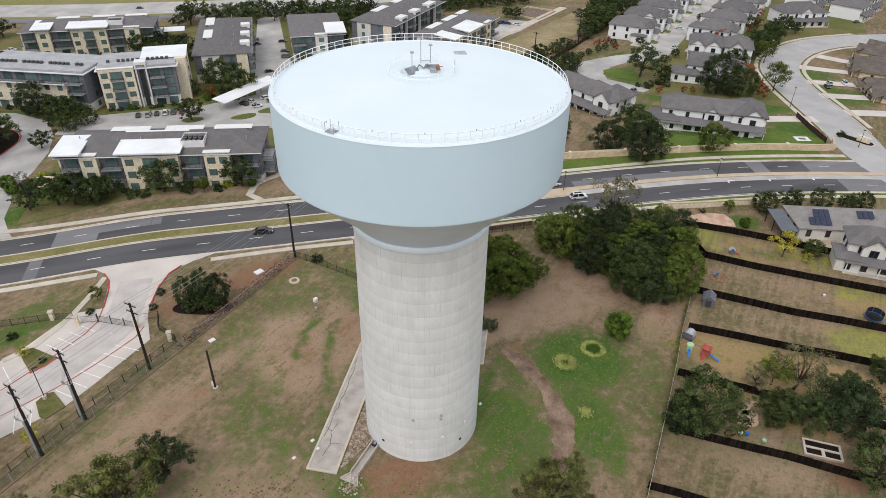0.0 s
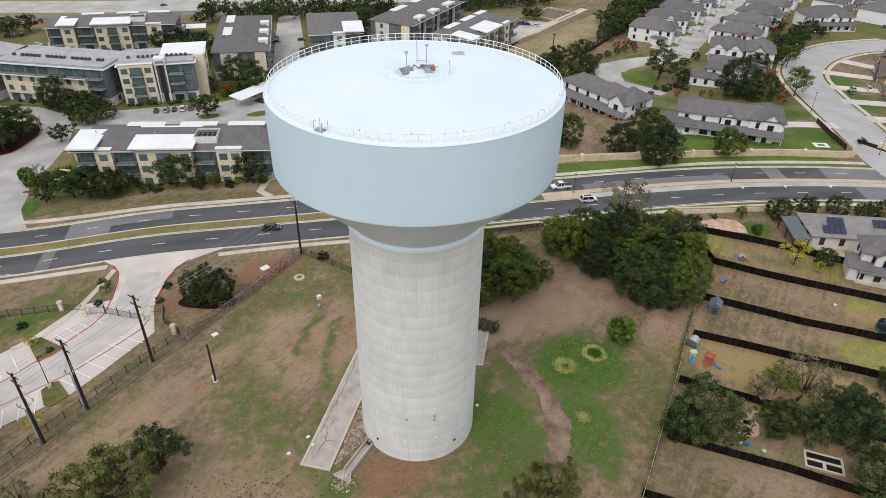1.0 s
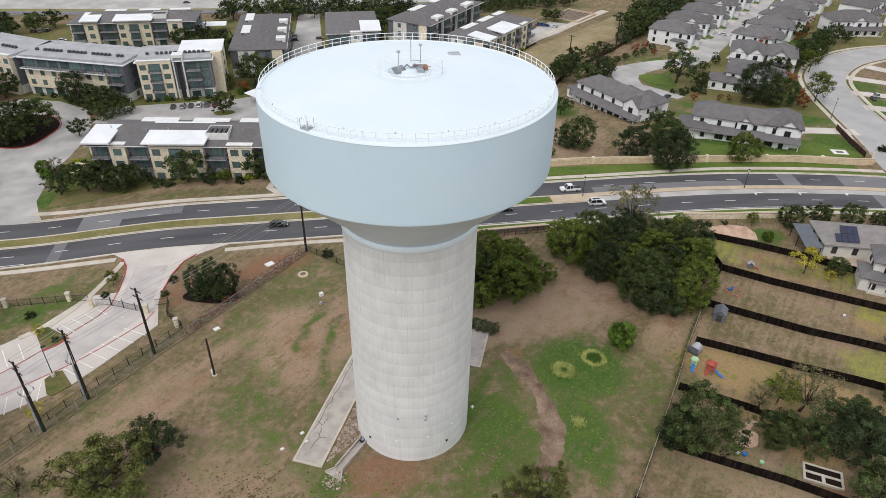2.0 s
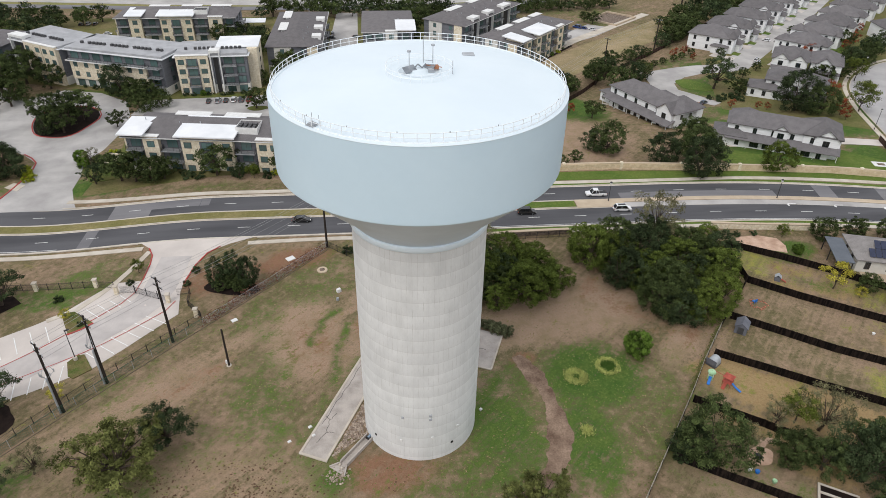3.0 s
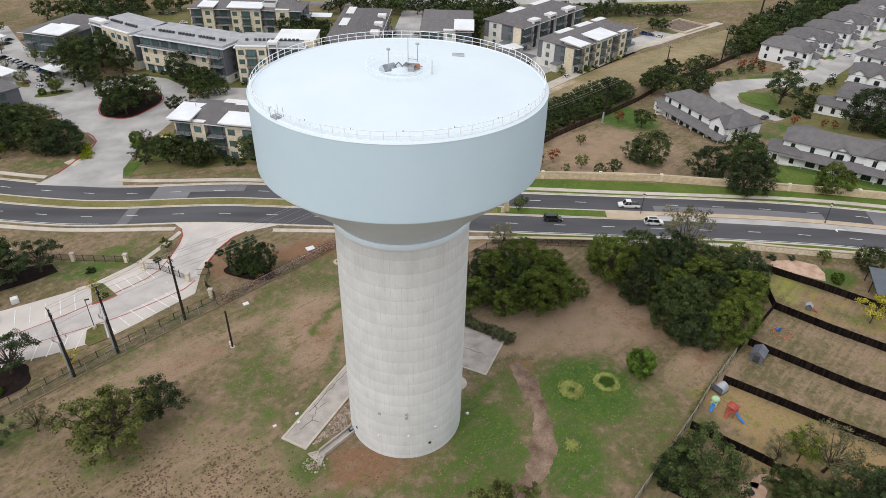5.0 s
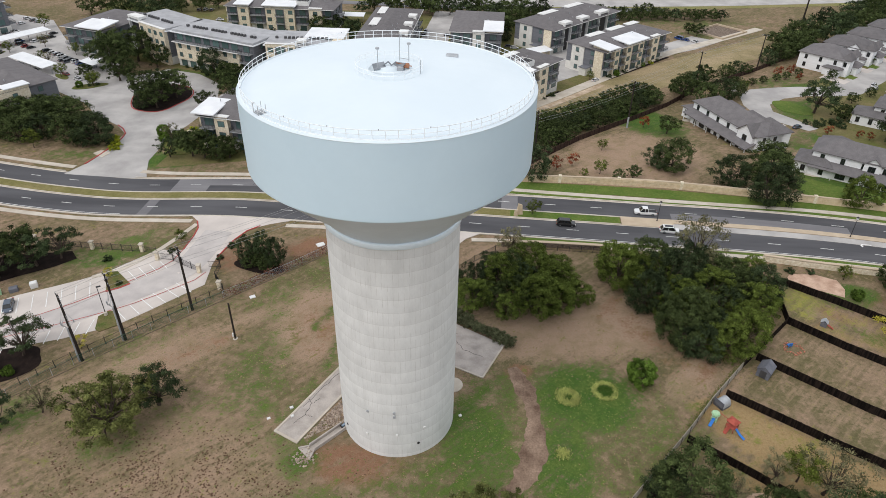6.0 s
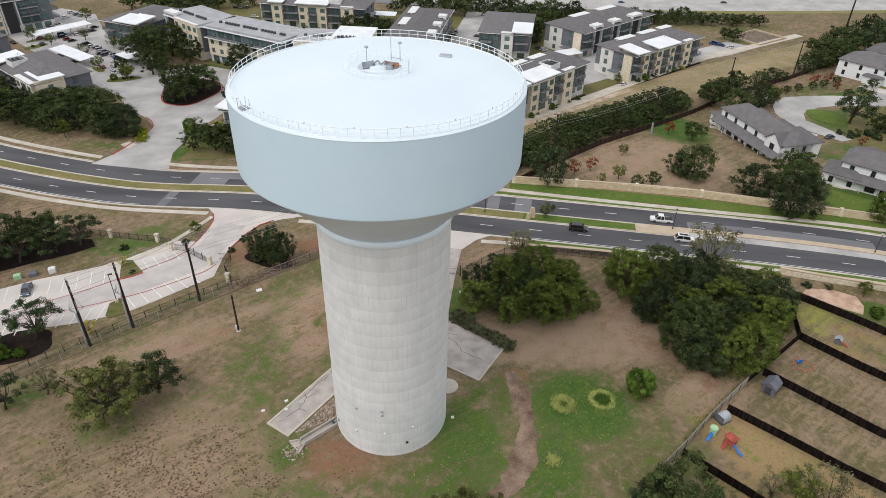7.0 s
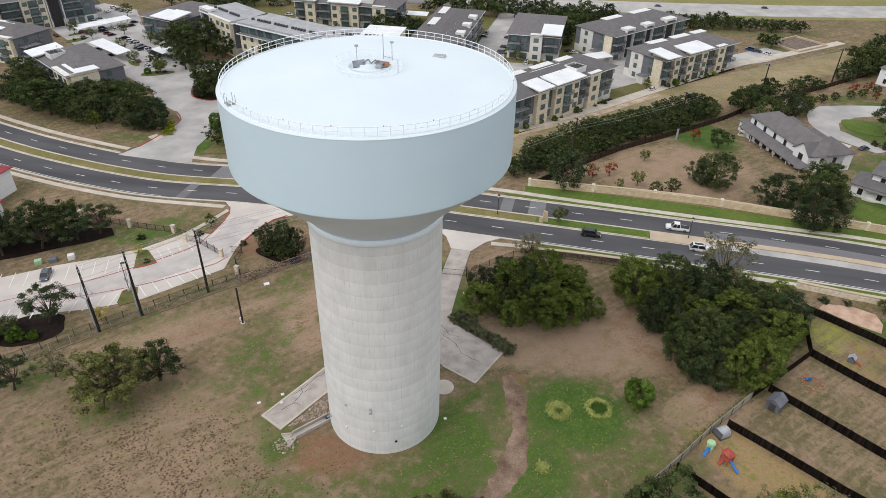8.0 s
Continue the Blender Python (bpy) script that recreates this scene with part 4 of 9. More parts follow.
tagged(new("driveway_kerb", rim.mesh("driveway_kerb", M_WALK)), "pale flush kerb edging the tower drive", "kerb", kind="structure")
ap = Geo()
patch(ap, [(9.0, 111.7), (11.4, 109.4), (13.2, 105.6), (17.2, 105.6), (19.4, 109.4), (22.2, 111.7)], 0.115, 0.115)
tagged(new("driveway_apron", ap.mesh("driveway_apron", M_CONCRETE)), "flared concrete apron at the tower entrance", "driveway", kind="structure")
crack = Geo()
for pts in ([(-0.9, 59.2), (0.3, 60.9), (0.7, 63), (1.6, 64.2)], [(0.7, 63), (0.1, 63.8)], [(0.3, 60.9), (1.4, 60.6)], [(-0.4, 62.2), (1.6, 66.5), (3.4, 70.2), (5.2, 74.5), (6.0, 77)], [(17.5, 80.5), (20, 79), (21.4, 77), (24.6, 75.6)], [(16.8, 82.8), (18.6, 80.9), (20.2, 80.6)]):
    fine = []
    for (ax, ay), (bx, by) in zip(pts, pts[1:]):
        fine += [(ax + (bx - ax) * j / 5 + 0.1 * math.sin(7.3 * ax + 2.1 * j), ay + (by - ay) * j / 5 + 0.1 * math.cos(5.1 * by + 2.7 * j)) for j in range(5)]
    strip(crack, fine + [pts[-1]], 0.032, -0.032, 0.118, 0.0, 0.3)
tagged(new("crack_filler", crack.mesh("crack_filler", M_BLACK)), "black tar filler in the cracked slab", "crack filler", kind="structure")
pb = Geo()
ragged(pb, [(29.2, 74.0), (30.5, 71), (32.0, 67), (32.6, 62), (32.1, 57), (30.8, 53.5), (28.2, 50.2), (24.7, 47.0), (21, 44.8)], 1.6, 0.03)
tagged(new("bark_path", pb.mesh("bark_path", M_PATHBARK)), "winding reddish bark mulch footpath", "footpath", kind="structure")
mb = Geo()
patch(mb, rounded(-18, 95.3, 4.6, 2.6, seed=3, turn=-0.2), 0.07)
patch(mb, rounded(-49.5, 66.2, 6.5, 4.0, seed=5, turn=0.5), 0.06)
patch(mb, [(-57.5, 92.5), (-54.5, 95.5), (-57, 98), (-66, 96), (-80, 90), (-82, 80), (-74, 80), (-67, 85), (-62.5, 89)], 0.06)
patch(mb, rounded(-78.3, 180.5, 7.6, 12.2, seed=8, turn=0.15), 0.16, 0.15)
tagged(new("mulch_bed", mb.mesh("mulch_bed", M_MULCH)), "dark mulch beds under the trees", "mulch bed", kind="structure")
rk = Geo()
strip(rk, [tuple(p) for p in rounded(-78.3, 180.5, 7.9, 12.5, seed=8, turn=0.15)] + [rounded(-78.3, 180.5, 7.9, 12.5, seed=8, turn=0.15)[0]], 0.15, -0.15, 0.18, 0.16)
strip(rk, [(-75.5, 134), (-74.4, 143), (-75.1, 153), (-80, 158.2)], 0.15, -0.15, 0.2, 0.16)
tagged(new("red_kerb", rk.mesh("red_kerb", M_RED_LINE)), "red painted kerbs at the apartment drive", "kerb", kind="structure")

pt = Geo()
patch(pt, [(79.4, 103.6), (80.5, 105.2), (85, 105.6), (88.6, 104.2), (89, 101.5), (88, 98.9), (84, 100.6)], 0.05)
patch(pt, rounded(58.3, 52.3, 1.9, 1.5, seed=2), 0.05)
strip(pt, [(58.6, 53), (60, 54.6), (62, 54.2), (65, 51)], 0.5, -0.5, 0.05, 0.0, 0.8)
tagged(new("patio", pt.mesh("patio", plain("pinkish_flagstone", lin(200, 172, 152), lin(172, 142, 122), 0.5, 5, 0.88, grain=0.2))), "tan paved garden patios", "patio", kind="structure")

# ---- drives and lawns of the houses ----
hd = Geo()
for k in range(8):
    ux, uy = 0.70, 0.715
    x, y = 141 + 12.4 * k * 1.05, 226 + 12.6 * k * 1.05
    strip(hd, [(x - 1.5, y + 1.5), (x - 7.5, y + 7.5)], 2.4, -2.4, 0.07)
    strip(hd, [(x + 9.5, y - 3.5), (x + 15.5, y - 9.5)], 2.4, -2.4, 0.07)
for a, b in (((163.5, 166), (176, 160)), ((170, 180), (183, 173)), ((180, 196), (192, 186)), ((158.5, 150), (174, 145)), ((196, 206), (203, 196))):
    strip(hd, [a, b], 2.6, -2.6, 0.07)
strip(hd, [(104.8, 186.5), (99, 178), (95, 172)], 1.6, -1.6, 0.07)
strip(hd, [(124.5, 150.5), (134, 150), (146.5, 147)], 2.3, -2.3, 0.07)
tagged(new("house_drive", hd.mesh("house_drive", M_CONCRETE)), "pale concrete house driveways", "driveway", kind="structure")
hl = Geo()
for k in range(8):
    x, y = 141 + 12.4 * k * 1.05, 226 + 12.6 * k * 1.05
    strip(hl, [(x + 3.2, y + 6.6), (x - 2.0, y + 11.5)], 2.0, -2.0, 0.06)
    strip(hl, [(x + 13.8, y + 1.2), (x + 18.5, y - 4.0)], 2.0, -2.0, 0.06)
patch(hl, rounded(113, 201, 4.5, 6.5, seed=12, turn=0.5), 0.1, 0.1)
patch(hl, [(125, 148), (138, 133.5), (136.5, 131.5), (132, 130), (118, 133.5), (121, 140)], 0.06)
patch(hl, [(97, 147.5), (118, 135.8), (116, 133.6), (95, 136.4), (93, 142)], 0.06)
patch(hl, [(166, 223), (178, 238), (190, 250), (196, 246), (184, 232), (172, 218)], 0.06)
tagged(new("house_lawn", hl.mesh("house_lawn", M_LAWN)), "watered green lawns of the houses", "lawn", kind="structure")

# ---- the water tower ----
tower = thing("water_tower", TX, TY, "pale blue composite water tower on a ribbed concrete pedestal", "water tower")
LIFT = 3.66


def lift_ring(z0, z1, r):
    """One poured lift: shallow vertical form joints, rounded joint above and below."""
    g = Geo()
    prof = [(r - 0.006, z0), (r + 0.006, z0 + 0.05), (r + 0.02, z0 * 0.8 + z1 * 0.2), (r + 0.008, z0 * 0.52 + z1 * 0.48), (r + 0.014, z0 * 0.5 + z1 * 0.5), (r + 0.01, z0 * 0.2 + z1 * 0.8), (r, z1 - 0.05), (r - 0.006, z1)]
    angles = []
    for k in range(32):
        a = 2 * math.pi * k / 32
        angles += [(a - 0.005, 0), (a - 0.0025, -0.014), (a + 0.0025, -0.014), (a + 0.005, 0), (a + 0.065, 0), (a + 0.13, 0)]
    n = len(angles)
    v = [((pr + d) * math.cos(a), (pr + d) * math.sin(a), z) for pr, z in prof for a, d in angles]
    f = [(i * n + k, i * n + (k + 1) % n, (i + 1) * n + (k + 1) % n, (i + 1) * n + k) for i in range(len(prof) - 1) for k in range(n)]
    return g.add(v, f)


z = -0.6
tops = [0.75] + [0.75 + LIFT * k for k in range(1, 9)] + [33.5]
for top in tops:
    part("concrete_lift", lift_ring(z, top, PR), M_PEDESTAL, tower, smooth_shade=False)
    z = top
part("bowl", Geo().lathe([(14.86, 40.7), (14.95, 40.73), (14.99, 40.78), (15.0, 40.86), (15.0, 41.1), (15.0, 42.4), (15.0, 43.6), (15.0, 45.0), (14.98, 46.4), (14.96, 47.5), (14.95, 48.4)], 128), M_TANK, tower, "glossy pale blue steel tank wall", True)
part("support_cone", Geo().lathe([(7.7, 33.72), (7.92, 33.95), (8.2, 34.35), (8.75, 34.95), (9.6, 35.8), (11.0, 37.1), (12.5, 38.5), (14.0, 39.9), (14.6, 40.46), (14.86, 40.7)], 128), M_CONE, tower, "shaded grey-blue flared cone under the tank", True)
part("trim_ring", Geo().lathe([(7.6, 33.05), (7.92, 33.07), (7.95, 33.11), (7.95, 33.7), (7.92, 33.74), (7.6, 33.78)], 128), M_RING, tower, "pale blue ring between cone and pedestal", True)
dome = [(14.9, 48.42)] + [(14.85 - 14.85 * k / 10, 48.44 + 1.2 * (1 - (1 - k / 10) ** 2)) for k in range(10)] + [(0.02, 49.64)]
part("roof", Geo().lathe(dome, 128), M_ROOF_WHITE, tower, "white gently domed steel roof", True)
part("drip_edge", Geo().lathe([(14.9, 48.38), (14.965, 48.38), (14.97, 48.41), (14.95, 48.44), (14.86, 48.46)], 128), M_ROOF_WHITE, tower, "white steel lip round the roof edge", True)

# handrail round the roof edge
RR = 14.55
rail_post = Geo().rod((0, 0, 0), (0, 0, 0.9), 0.032, n=6).mesh("rail_post", M_RAIL)
NP = 84
zr = 48.5
for k in range(NP):
    a = 2 * math.pi * k / NP
    p = part("rail_post", rail_post, None, tower)
    p.location = (RR * math.cos(a), RR * math.sin(a), zr)


def hoop(r, z, tube, n=84, m=6):
    g = Geo()
    v = [((r + tube * math.cos(2 * math.pi * j / m)) * math.cos(2 * math.pi * k / n), (r + tube * math.cos(2 * math.pi * j / m)) * math.sin(2 * math.pi * k / n), z + tube * math.sin(2 * math.pi * j / m)) for k in range(n) for j in range(m)]
    f = [(k * m + j, ((k + 1) % n) * m + j, ((k + 1) % n) * m + (j + 1) % m, k * m + (j + 1) % m) for k in range(n) for j in range(m)]
    return g.add(v, f)


for dz, tube in ((0.9, 0.032), (0.48, 0.024)):
    part("handrail", hoop(RR, zr + dz, tube), M_RAIL, tower, smooth_shade=True)
part("toe_plate", Geo().lathe([(RR, zr - 0.03), (RR, zr + 0.1), (RR + 0.02, zr + 0.1), (RR + 0.02, zr - 0.03)], 84), M_RAIL, tower)
for k in range(0, NP, 4):       # obstruction marker studs on the rail
    a = 2 * math.pi * (k + 0.5) / NP
    part("rail_stud", Geo().rod((RR * math.cos(a), RR * math.sin(a), zr + 0.88), (RR * math.cos(a), RR * math.sin(a), zr + 1.02), 0.04), M_STEEL, tower)

# the guarded middle of the roof
ZC = 49.55
for k in range(20):
    a = 2 * math.pi * k / 20
    part("guard_post", Geo().rod((3.35 * math.cos(a), 3.35 * math.sin(a), ZC - 0.2), (3.35 * math.cos(a), 3.35 * math.sin(a), ZC + 0.85), 0.022), M_RAIL, tower)
for dz in (0.85, 0.45):
    part("guard_rail", hoop(3.35, ZC + dz, 0.02, 44), M_RAIL, tower, smooth_shade=True)
part("roof_ring", Geo().lathe([(3.2, ZC - 0.09), (3.22, ZC + 0.03), (3.44, ZC + 0.03), (3.46, ZC - 0.12)], 56), M_ROOF_WHITE, tower)
part("vent_base", Geo().lathe([(2.3, ZC - 0.03), (2.28, ZC + 0.14), (2.0, ZC + 0.16), (1.98, ZC + 0.08), (1.0, ZC + 0.12), (0.9, ZC + 0.34), (0.02, ZC + 0.42)], 32), M_ROOF_WHITE, tower, "white ring vent in the roof", True)
for cx, cy, rot in ((-0.95, -0.25, 25), (0.95, 0.2, -30)):
    m = pose(cx, cy, ZC + 0.42, 0, 0, rot) @ Matrix.Scale(0.82, 4)
    g = Geo().add([m @ Vector(p) for p in ((-0.75, -0.5, -0.35), (0.75, -0.5, -0.1), (0.75, 0.5, 0.25), (-0.75, 0.5, 0.1), (-0.75, -0.5, -0.27), (0.75, -0.5, -0.02), (0.75, 0.5, 0.33), (-0.75, 0.5, 0.18))], [(3, 2, 1, 0), (4, 5, 6, 7), (0, 1, 5, 4), (1, 2, 6, 5), (2, 3, 7, 6), (3, 0, 4, 7)])
    part("antenna_panel", g, M_VENT, tower, "grey metal panel by the roof vent")
for x, y, hgt, head in ((-1.0, -0.55, 2.2, True), (0.62, 2.95, 2.6, False), (1.6, 2.8, 1.8, True), (3.28, -0.7, 1.35, False)):
    g = Geo().rod((x, y, ZC - 0.05), (x, y, ZC + hgt), 0.045, 0.035)
    if head:
        g.rod((x, y, ZC + hgt), (x, y, ZC + hgt + 0.15), 0.2, 0.2, 10)
    part("mast", g, M_STEEL, tower, "slim grey antenna mast")
part("whip_arm", Geo().rod((0.62, 2.95, ZC + 0.3), (1.6, 2.8, ZC + 0.25), 0.035), M_STEEL, tower)
part("hoist_cover", Geo().block(1.3, 2.0, 0.1, 0.6, ZC + 0.25, ZC + 0.62, 0.1).rod((0.6, 0.5, ZC + 0.6), (2.3, 0.1, ZC + 0.45), 0.05), plain("faded_orange_canvas", lin(176, 122, 92), lin(150, 104, 82), 2, 8, 0.8), tower, "faded orange cover on the hoist")
for (ax, ay, az), (bx, by, bz) in (((-0.5, -0.2, 0.5), (-0.1, 0.25, 0.75)), ((-0.1, 0.25, 0.75), (0.3, -0.1, 0.5)), ((0.3, -0.1, 0.5), (0.7, 0.25, 0.78))):
    part("vent_brace", Geo().rod((ax, ay, ZC + az), (bx, by, ZC + bz), 0.07), M_VENT, tower)
part("equipment_box", Geo().block(0.9, 1.5, -0.55, -0.05, ZC - 0.1, ZC + 0.45, 0.04), M_STEEL, tower)
ha = radians(48)
hx, hy = 8.6 * math.cos(ha), 8.6 * math.sin(ha)
part("roof_hatch", Geo().block(hx - 0.65, hx + 0.65, hy - 0.45, hy + 0.45, 49.1, 49.4, 0.06), M_STEEL, tower, "small grey hatch on the roof")
# painter's ladder platform at the edge
la = math.atan2(52.6 - TY, 3.42 - TX)
lm = pose(14.25 * math.cos(la), 14.25 * math.sin(la), 48.5, 0, 0, math.degrees(la))
g = Geo().box(-0.38, 0.38, -0.45, 0.45, 0.02, 0.12, lm).box(-0.3, 0.3, -0.35, 0.35, 0.12, 0.22, lm)
for sx, sy in product((-0.38, 0.38), (-0.45, 0.45)):
    g.rod(lm @ Vector((sx, sy, 0)), lm @ Vector((sx, sy, 0.95)), 0.025)
part("access_platform", g, M_STEEL, tower, "small grey access platform at the roof edge")

# fittings on the pedestal
def on_wall(angle, z, out=0.0):
    a = radians(angle)
    return pose((PR + out) * math.cos(a), (PR + out) * math.sin(a), z, 0, 0, angle)


for ang, z in ((-143, 2.1), (-61, 2.2)):
    m = on_wall(ang, z, -0.03)
    part("round_vent", Geo().rod(m @ Vector((0, 0, 0)), m @ Vector((0.09, 0, 0)), 0.2, 0.2, 14), M_BLACK, tower, "dark round vent cap")
for ang, z in ((-84, 7.7), (-84, 8.4), (-82, 4.3), (-110, 7.9), (-112, 3.6), (-55, 4.8)):
    m = on_wall(ang, z)
    part("wall_fitting", Geo().box(-0.04, 0.14, -0.16, 0.16, -0.14, 0.14, m), M_STEEL if z > 5.9 else M_TRIM_WHITE, tower, "small box on the wall")
m = on_wall(-84, 8.05)
part("conduit", Geo().rod(m @ Vector((0.06, 0.1, -0.5)), m @ Vector((0.06, 0.1, 0.6)), 0.035), M_STEEL, tower)
m = on_wall(40, 1.2)
part("door", Geo().box(-0.05, 0.08, -0.5, 0.5, -1.1, 1.0, m), M_STEEL, tower, "grey steel door at the foot")

# the overflow pipe and its concrete chute
chute = thing("drain_chute", 6.2, 59.5, "stained concrete drainage chute with a flared end", "drainage chute", rz=math.degrees(math.atan2(54.4 - 59.5, 2.1 - 6.2)))
cl = 5.4
part("chute_floor", Geo().prism([(0, -0.42), (cl, -0.42), (6.7, -1.25), (6.7, 1.25), (cl, 0.42), (0, 0.42)], -0.1, 0.05), M_SLAB, chute)
for s in (1, -1):
    g = Geo()
    g.prism([(0, s * 0.42), (cl, s * 0.42), (cl, s * 0.6), (0, s * 0.6)][::s], -0.1, 0.55).prism([(cl, s * 0.42), (6.7, s * 1.15), (6.7, s * 1.33), (cl, s * 0.6)][::s], -0.1, 0.3)
    part("chute_wall", g, M_SLAB, chute)
part("baffle_block", Geo().block(5.6, 5.85, -0.5, -0.25, 0.05, 0.3), M_WALK, chute)
part("baffle_block", Geo().block(5.9, 6.15, 0.1, 0.35, 0.05, 0.3), M_WALK, chute)
pipe = thing("overflow_pipe", 6.5, 59.9, "short blue-grey overflow pipe above the chute", "pipe", rz=math.degrees(math.atan2(54.4 - 59.5, 2.1 - 6.2)))
part("pipe_barrel", Geo().rod((-1.2, 0, 0.45), (0.9, 0, 0.32), 0.22, 0.22, 12), M_PIPE, pipe, smooth_shade=True)
part("pipe_flap", Geo().rod((0.9, 0, 0.32), (0.98, 0, 0.31), 0.29, 0.29, 12), M_BLACK, pipe)
part("pipe_saddle", Geo().block(-0.1, 0.15, -0.3, 0.3, -0.05, 0.3), M_WALK, pipe)

def rocks(name, inside, n, lo, hi, label, seed, mat):
    """Loose stones strewn over an area, as one mesh."""
    r, g = random.Random(seed), Geo()
    for _ in range(n):
        x, y = inside(r)
        s = r.uniform(lo, hi)
        z0 = ground_z(x, y) + 0.01
        k = 6
        prof = [(x + s * r.uniform(0.75, 1.15) * math.cos(6.283 * i / k), y + s * r.uniform(0.6, 1.1) * math.sin(6.283 * i / k)) for i in range(k)]
        top = (x + 0.1 * s, y, z0 + s * r.uniform(0.6, 1.0))
        v = [(a, b, z0) for a, b in prof] + [((a + x) / 2 + 0.1 * s, (b + y) / 2, z0 + s * 0.6) for a, b in prof] + [top]
        f = [(i, (i + 1) % k, k + (i + 1) % k, k + i) for i in range(k)] + [(k + i, k + (i + 1) % k, 2 * k) for i in range(k)]
        g.add(v, f)
    return tagged(new(name, g.mesh(name, mat)), label, "rocks", kind="stuff")


def tri(a, b, c):
    def pick(r):
        u, v = r.random(), r.random()
        if u + v > 1:
            u, v = 1 - u, 1 - v
        return a[0] + u * (b[0] - a[0]) + v * (c[0] - a[0]), a[1] + u * (b[1] - a[1]) + v * (c[1] - a[1])
    return pick


rocks("river_rocks", tri((1.2, 56.6), (5.9, 67.2), (6.2, 60.6)), 620, 0.10, 0.22, "bed of pale river rocks beside the tower", 3, M_ROCKS)
rocks("splash_rocks", lambda r: (2.0 + r.gauss(0, 0.9), 53.6 + r.gauss(0, 0.7)), 90, 0.08, 0.2, "scattered pale rocks at the chute mouth", 4, M_ROCKS)
pad = Geo().lathe([(0.02, 0.12), (1.5, 0.12), (1.5, -0.05)], 28, 20.4, 69.2)
tagged(new("door_pad", pad.mesh("door_pad", M_WALK)), "half-round pale concrete pad at the tower door", "concrete pad", kind="structure")

# ---- trees ----
def crown_mesh(name, material, seed, rx, rz, zc, clumps, per, leaf, flat=0.75, hollow=0.35, clump=(0.26, 0.46), loose=True):
    """A crown of many small leaf sprays, gathered in uneven clumps with gaps between them."""
    r = np.random.default_rng(seed)
    cen = []
    while len(cen) < clumps:
        d = r.normal(size=3)
        d /= np.linalg.norm(d)
        q = r.uniform(hollow, 1.0) ** 0.5
        lump = 1 + 0.22 * math.sin(3.1 * math.atan2(d[1], d[0]) + seed) + 0.14 * math.sin(5.3 * math.atan2(d[1], d[0]) + 2 * seed)
        p = d * q * np.array([rx * lump, rx * lump, rz])
        if p[2] < -0.8 * rz:
            continue
        cen.append(p)
    cen = np.array(cen)
    size = r.uniform(*clump, clumps) * rx * (14 / clumps) ** 0.22
    n = clumps * per
    which = np.repeat(np.arange(clumps), per)
    d = r.normal(size=(n, 3))
    d /= np.linalg.norm(d, axis=1)[:, None]
    d[:, 2] += 0.3
    d /= np.linalg.norm(d, axis=1)[:, None]
    depth = r.uniform(0, 1, n) ** (0.8 if loose else 2.0)
    pos = cen[which] + d * (size[which] * (1.12 - (0.75 if loose else 0.4) * depth))[:, None] * np.array([1, 1, flat])
    pos += r.normal(size=(n, 3)) * 0.08 * size[which][:, None]
    pos[:, 2] += zc
    nor = d + 0.4 * r.normal(size=(n, 3)) + np.array([0, 0, 0.15])
    nor /= np.linalg.norm(nor, axis=1)[:, None]
    u = np.cross(nor, r.normal(size=(n, 3)))
    u /= np.linalg.norm(u, axis=1)[:, None]
    w = np.cross(nor, u)
    s = leaf * r.uniform(0.6, 1.25, n)[:, None]
    spray = np.stack([pos - u * s - w * s * 0.6, pos - u * s * 0.6 + w * s * 0.7, pos + u * s], 1).reshape(-1, 3)
    me = bpy.data.meshes.new(name)
    me.from_pydata(spray.tolist(), [], np.arange(3 * n).reshape(-1, 3).tolist())
    me.attributes.new("spray", "FLOAT", "POINT").data.foreach_set("value", np.repeat(r.uniform(0, 1, clumps)[which], 3).astype(np.float32))
    me.materials.append(material)
    return me, cen + np.array([0, 0, zc])


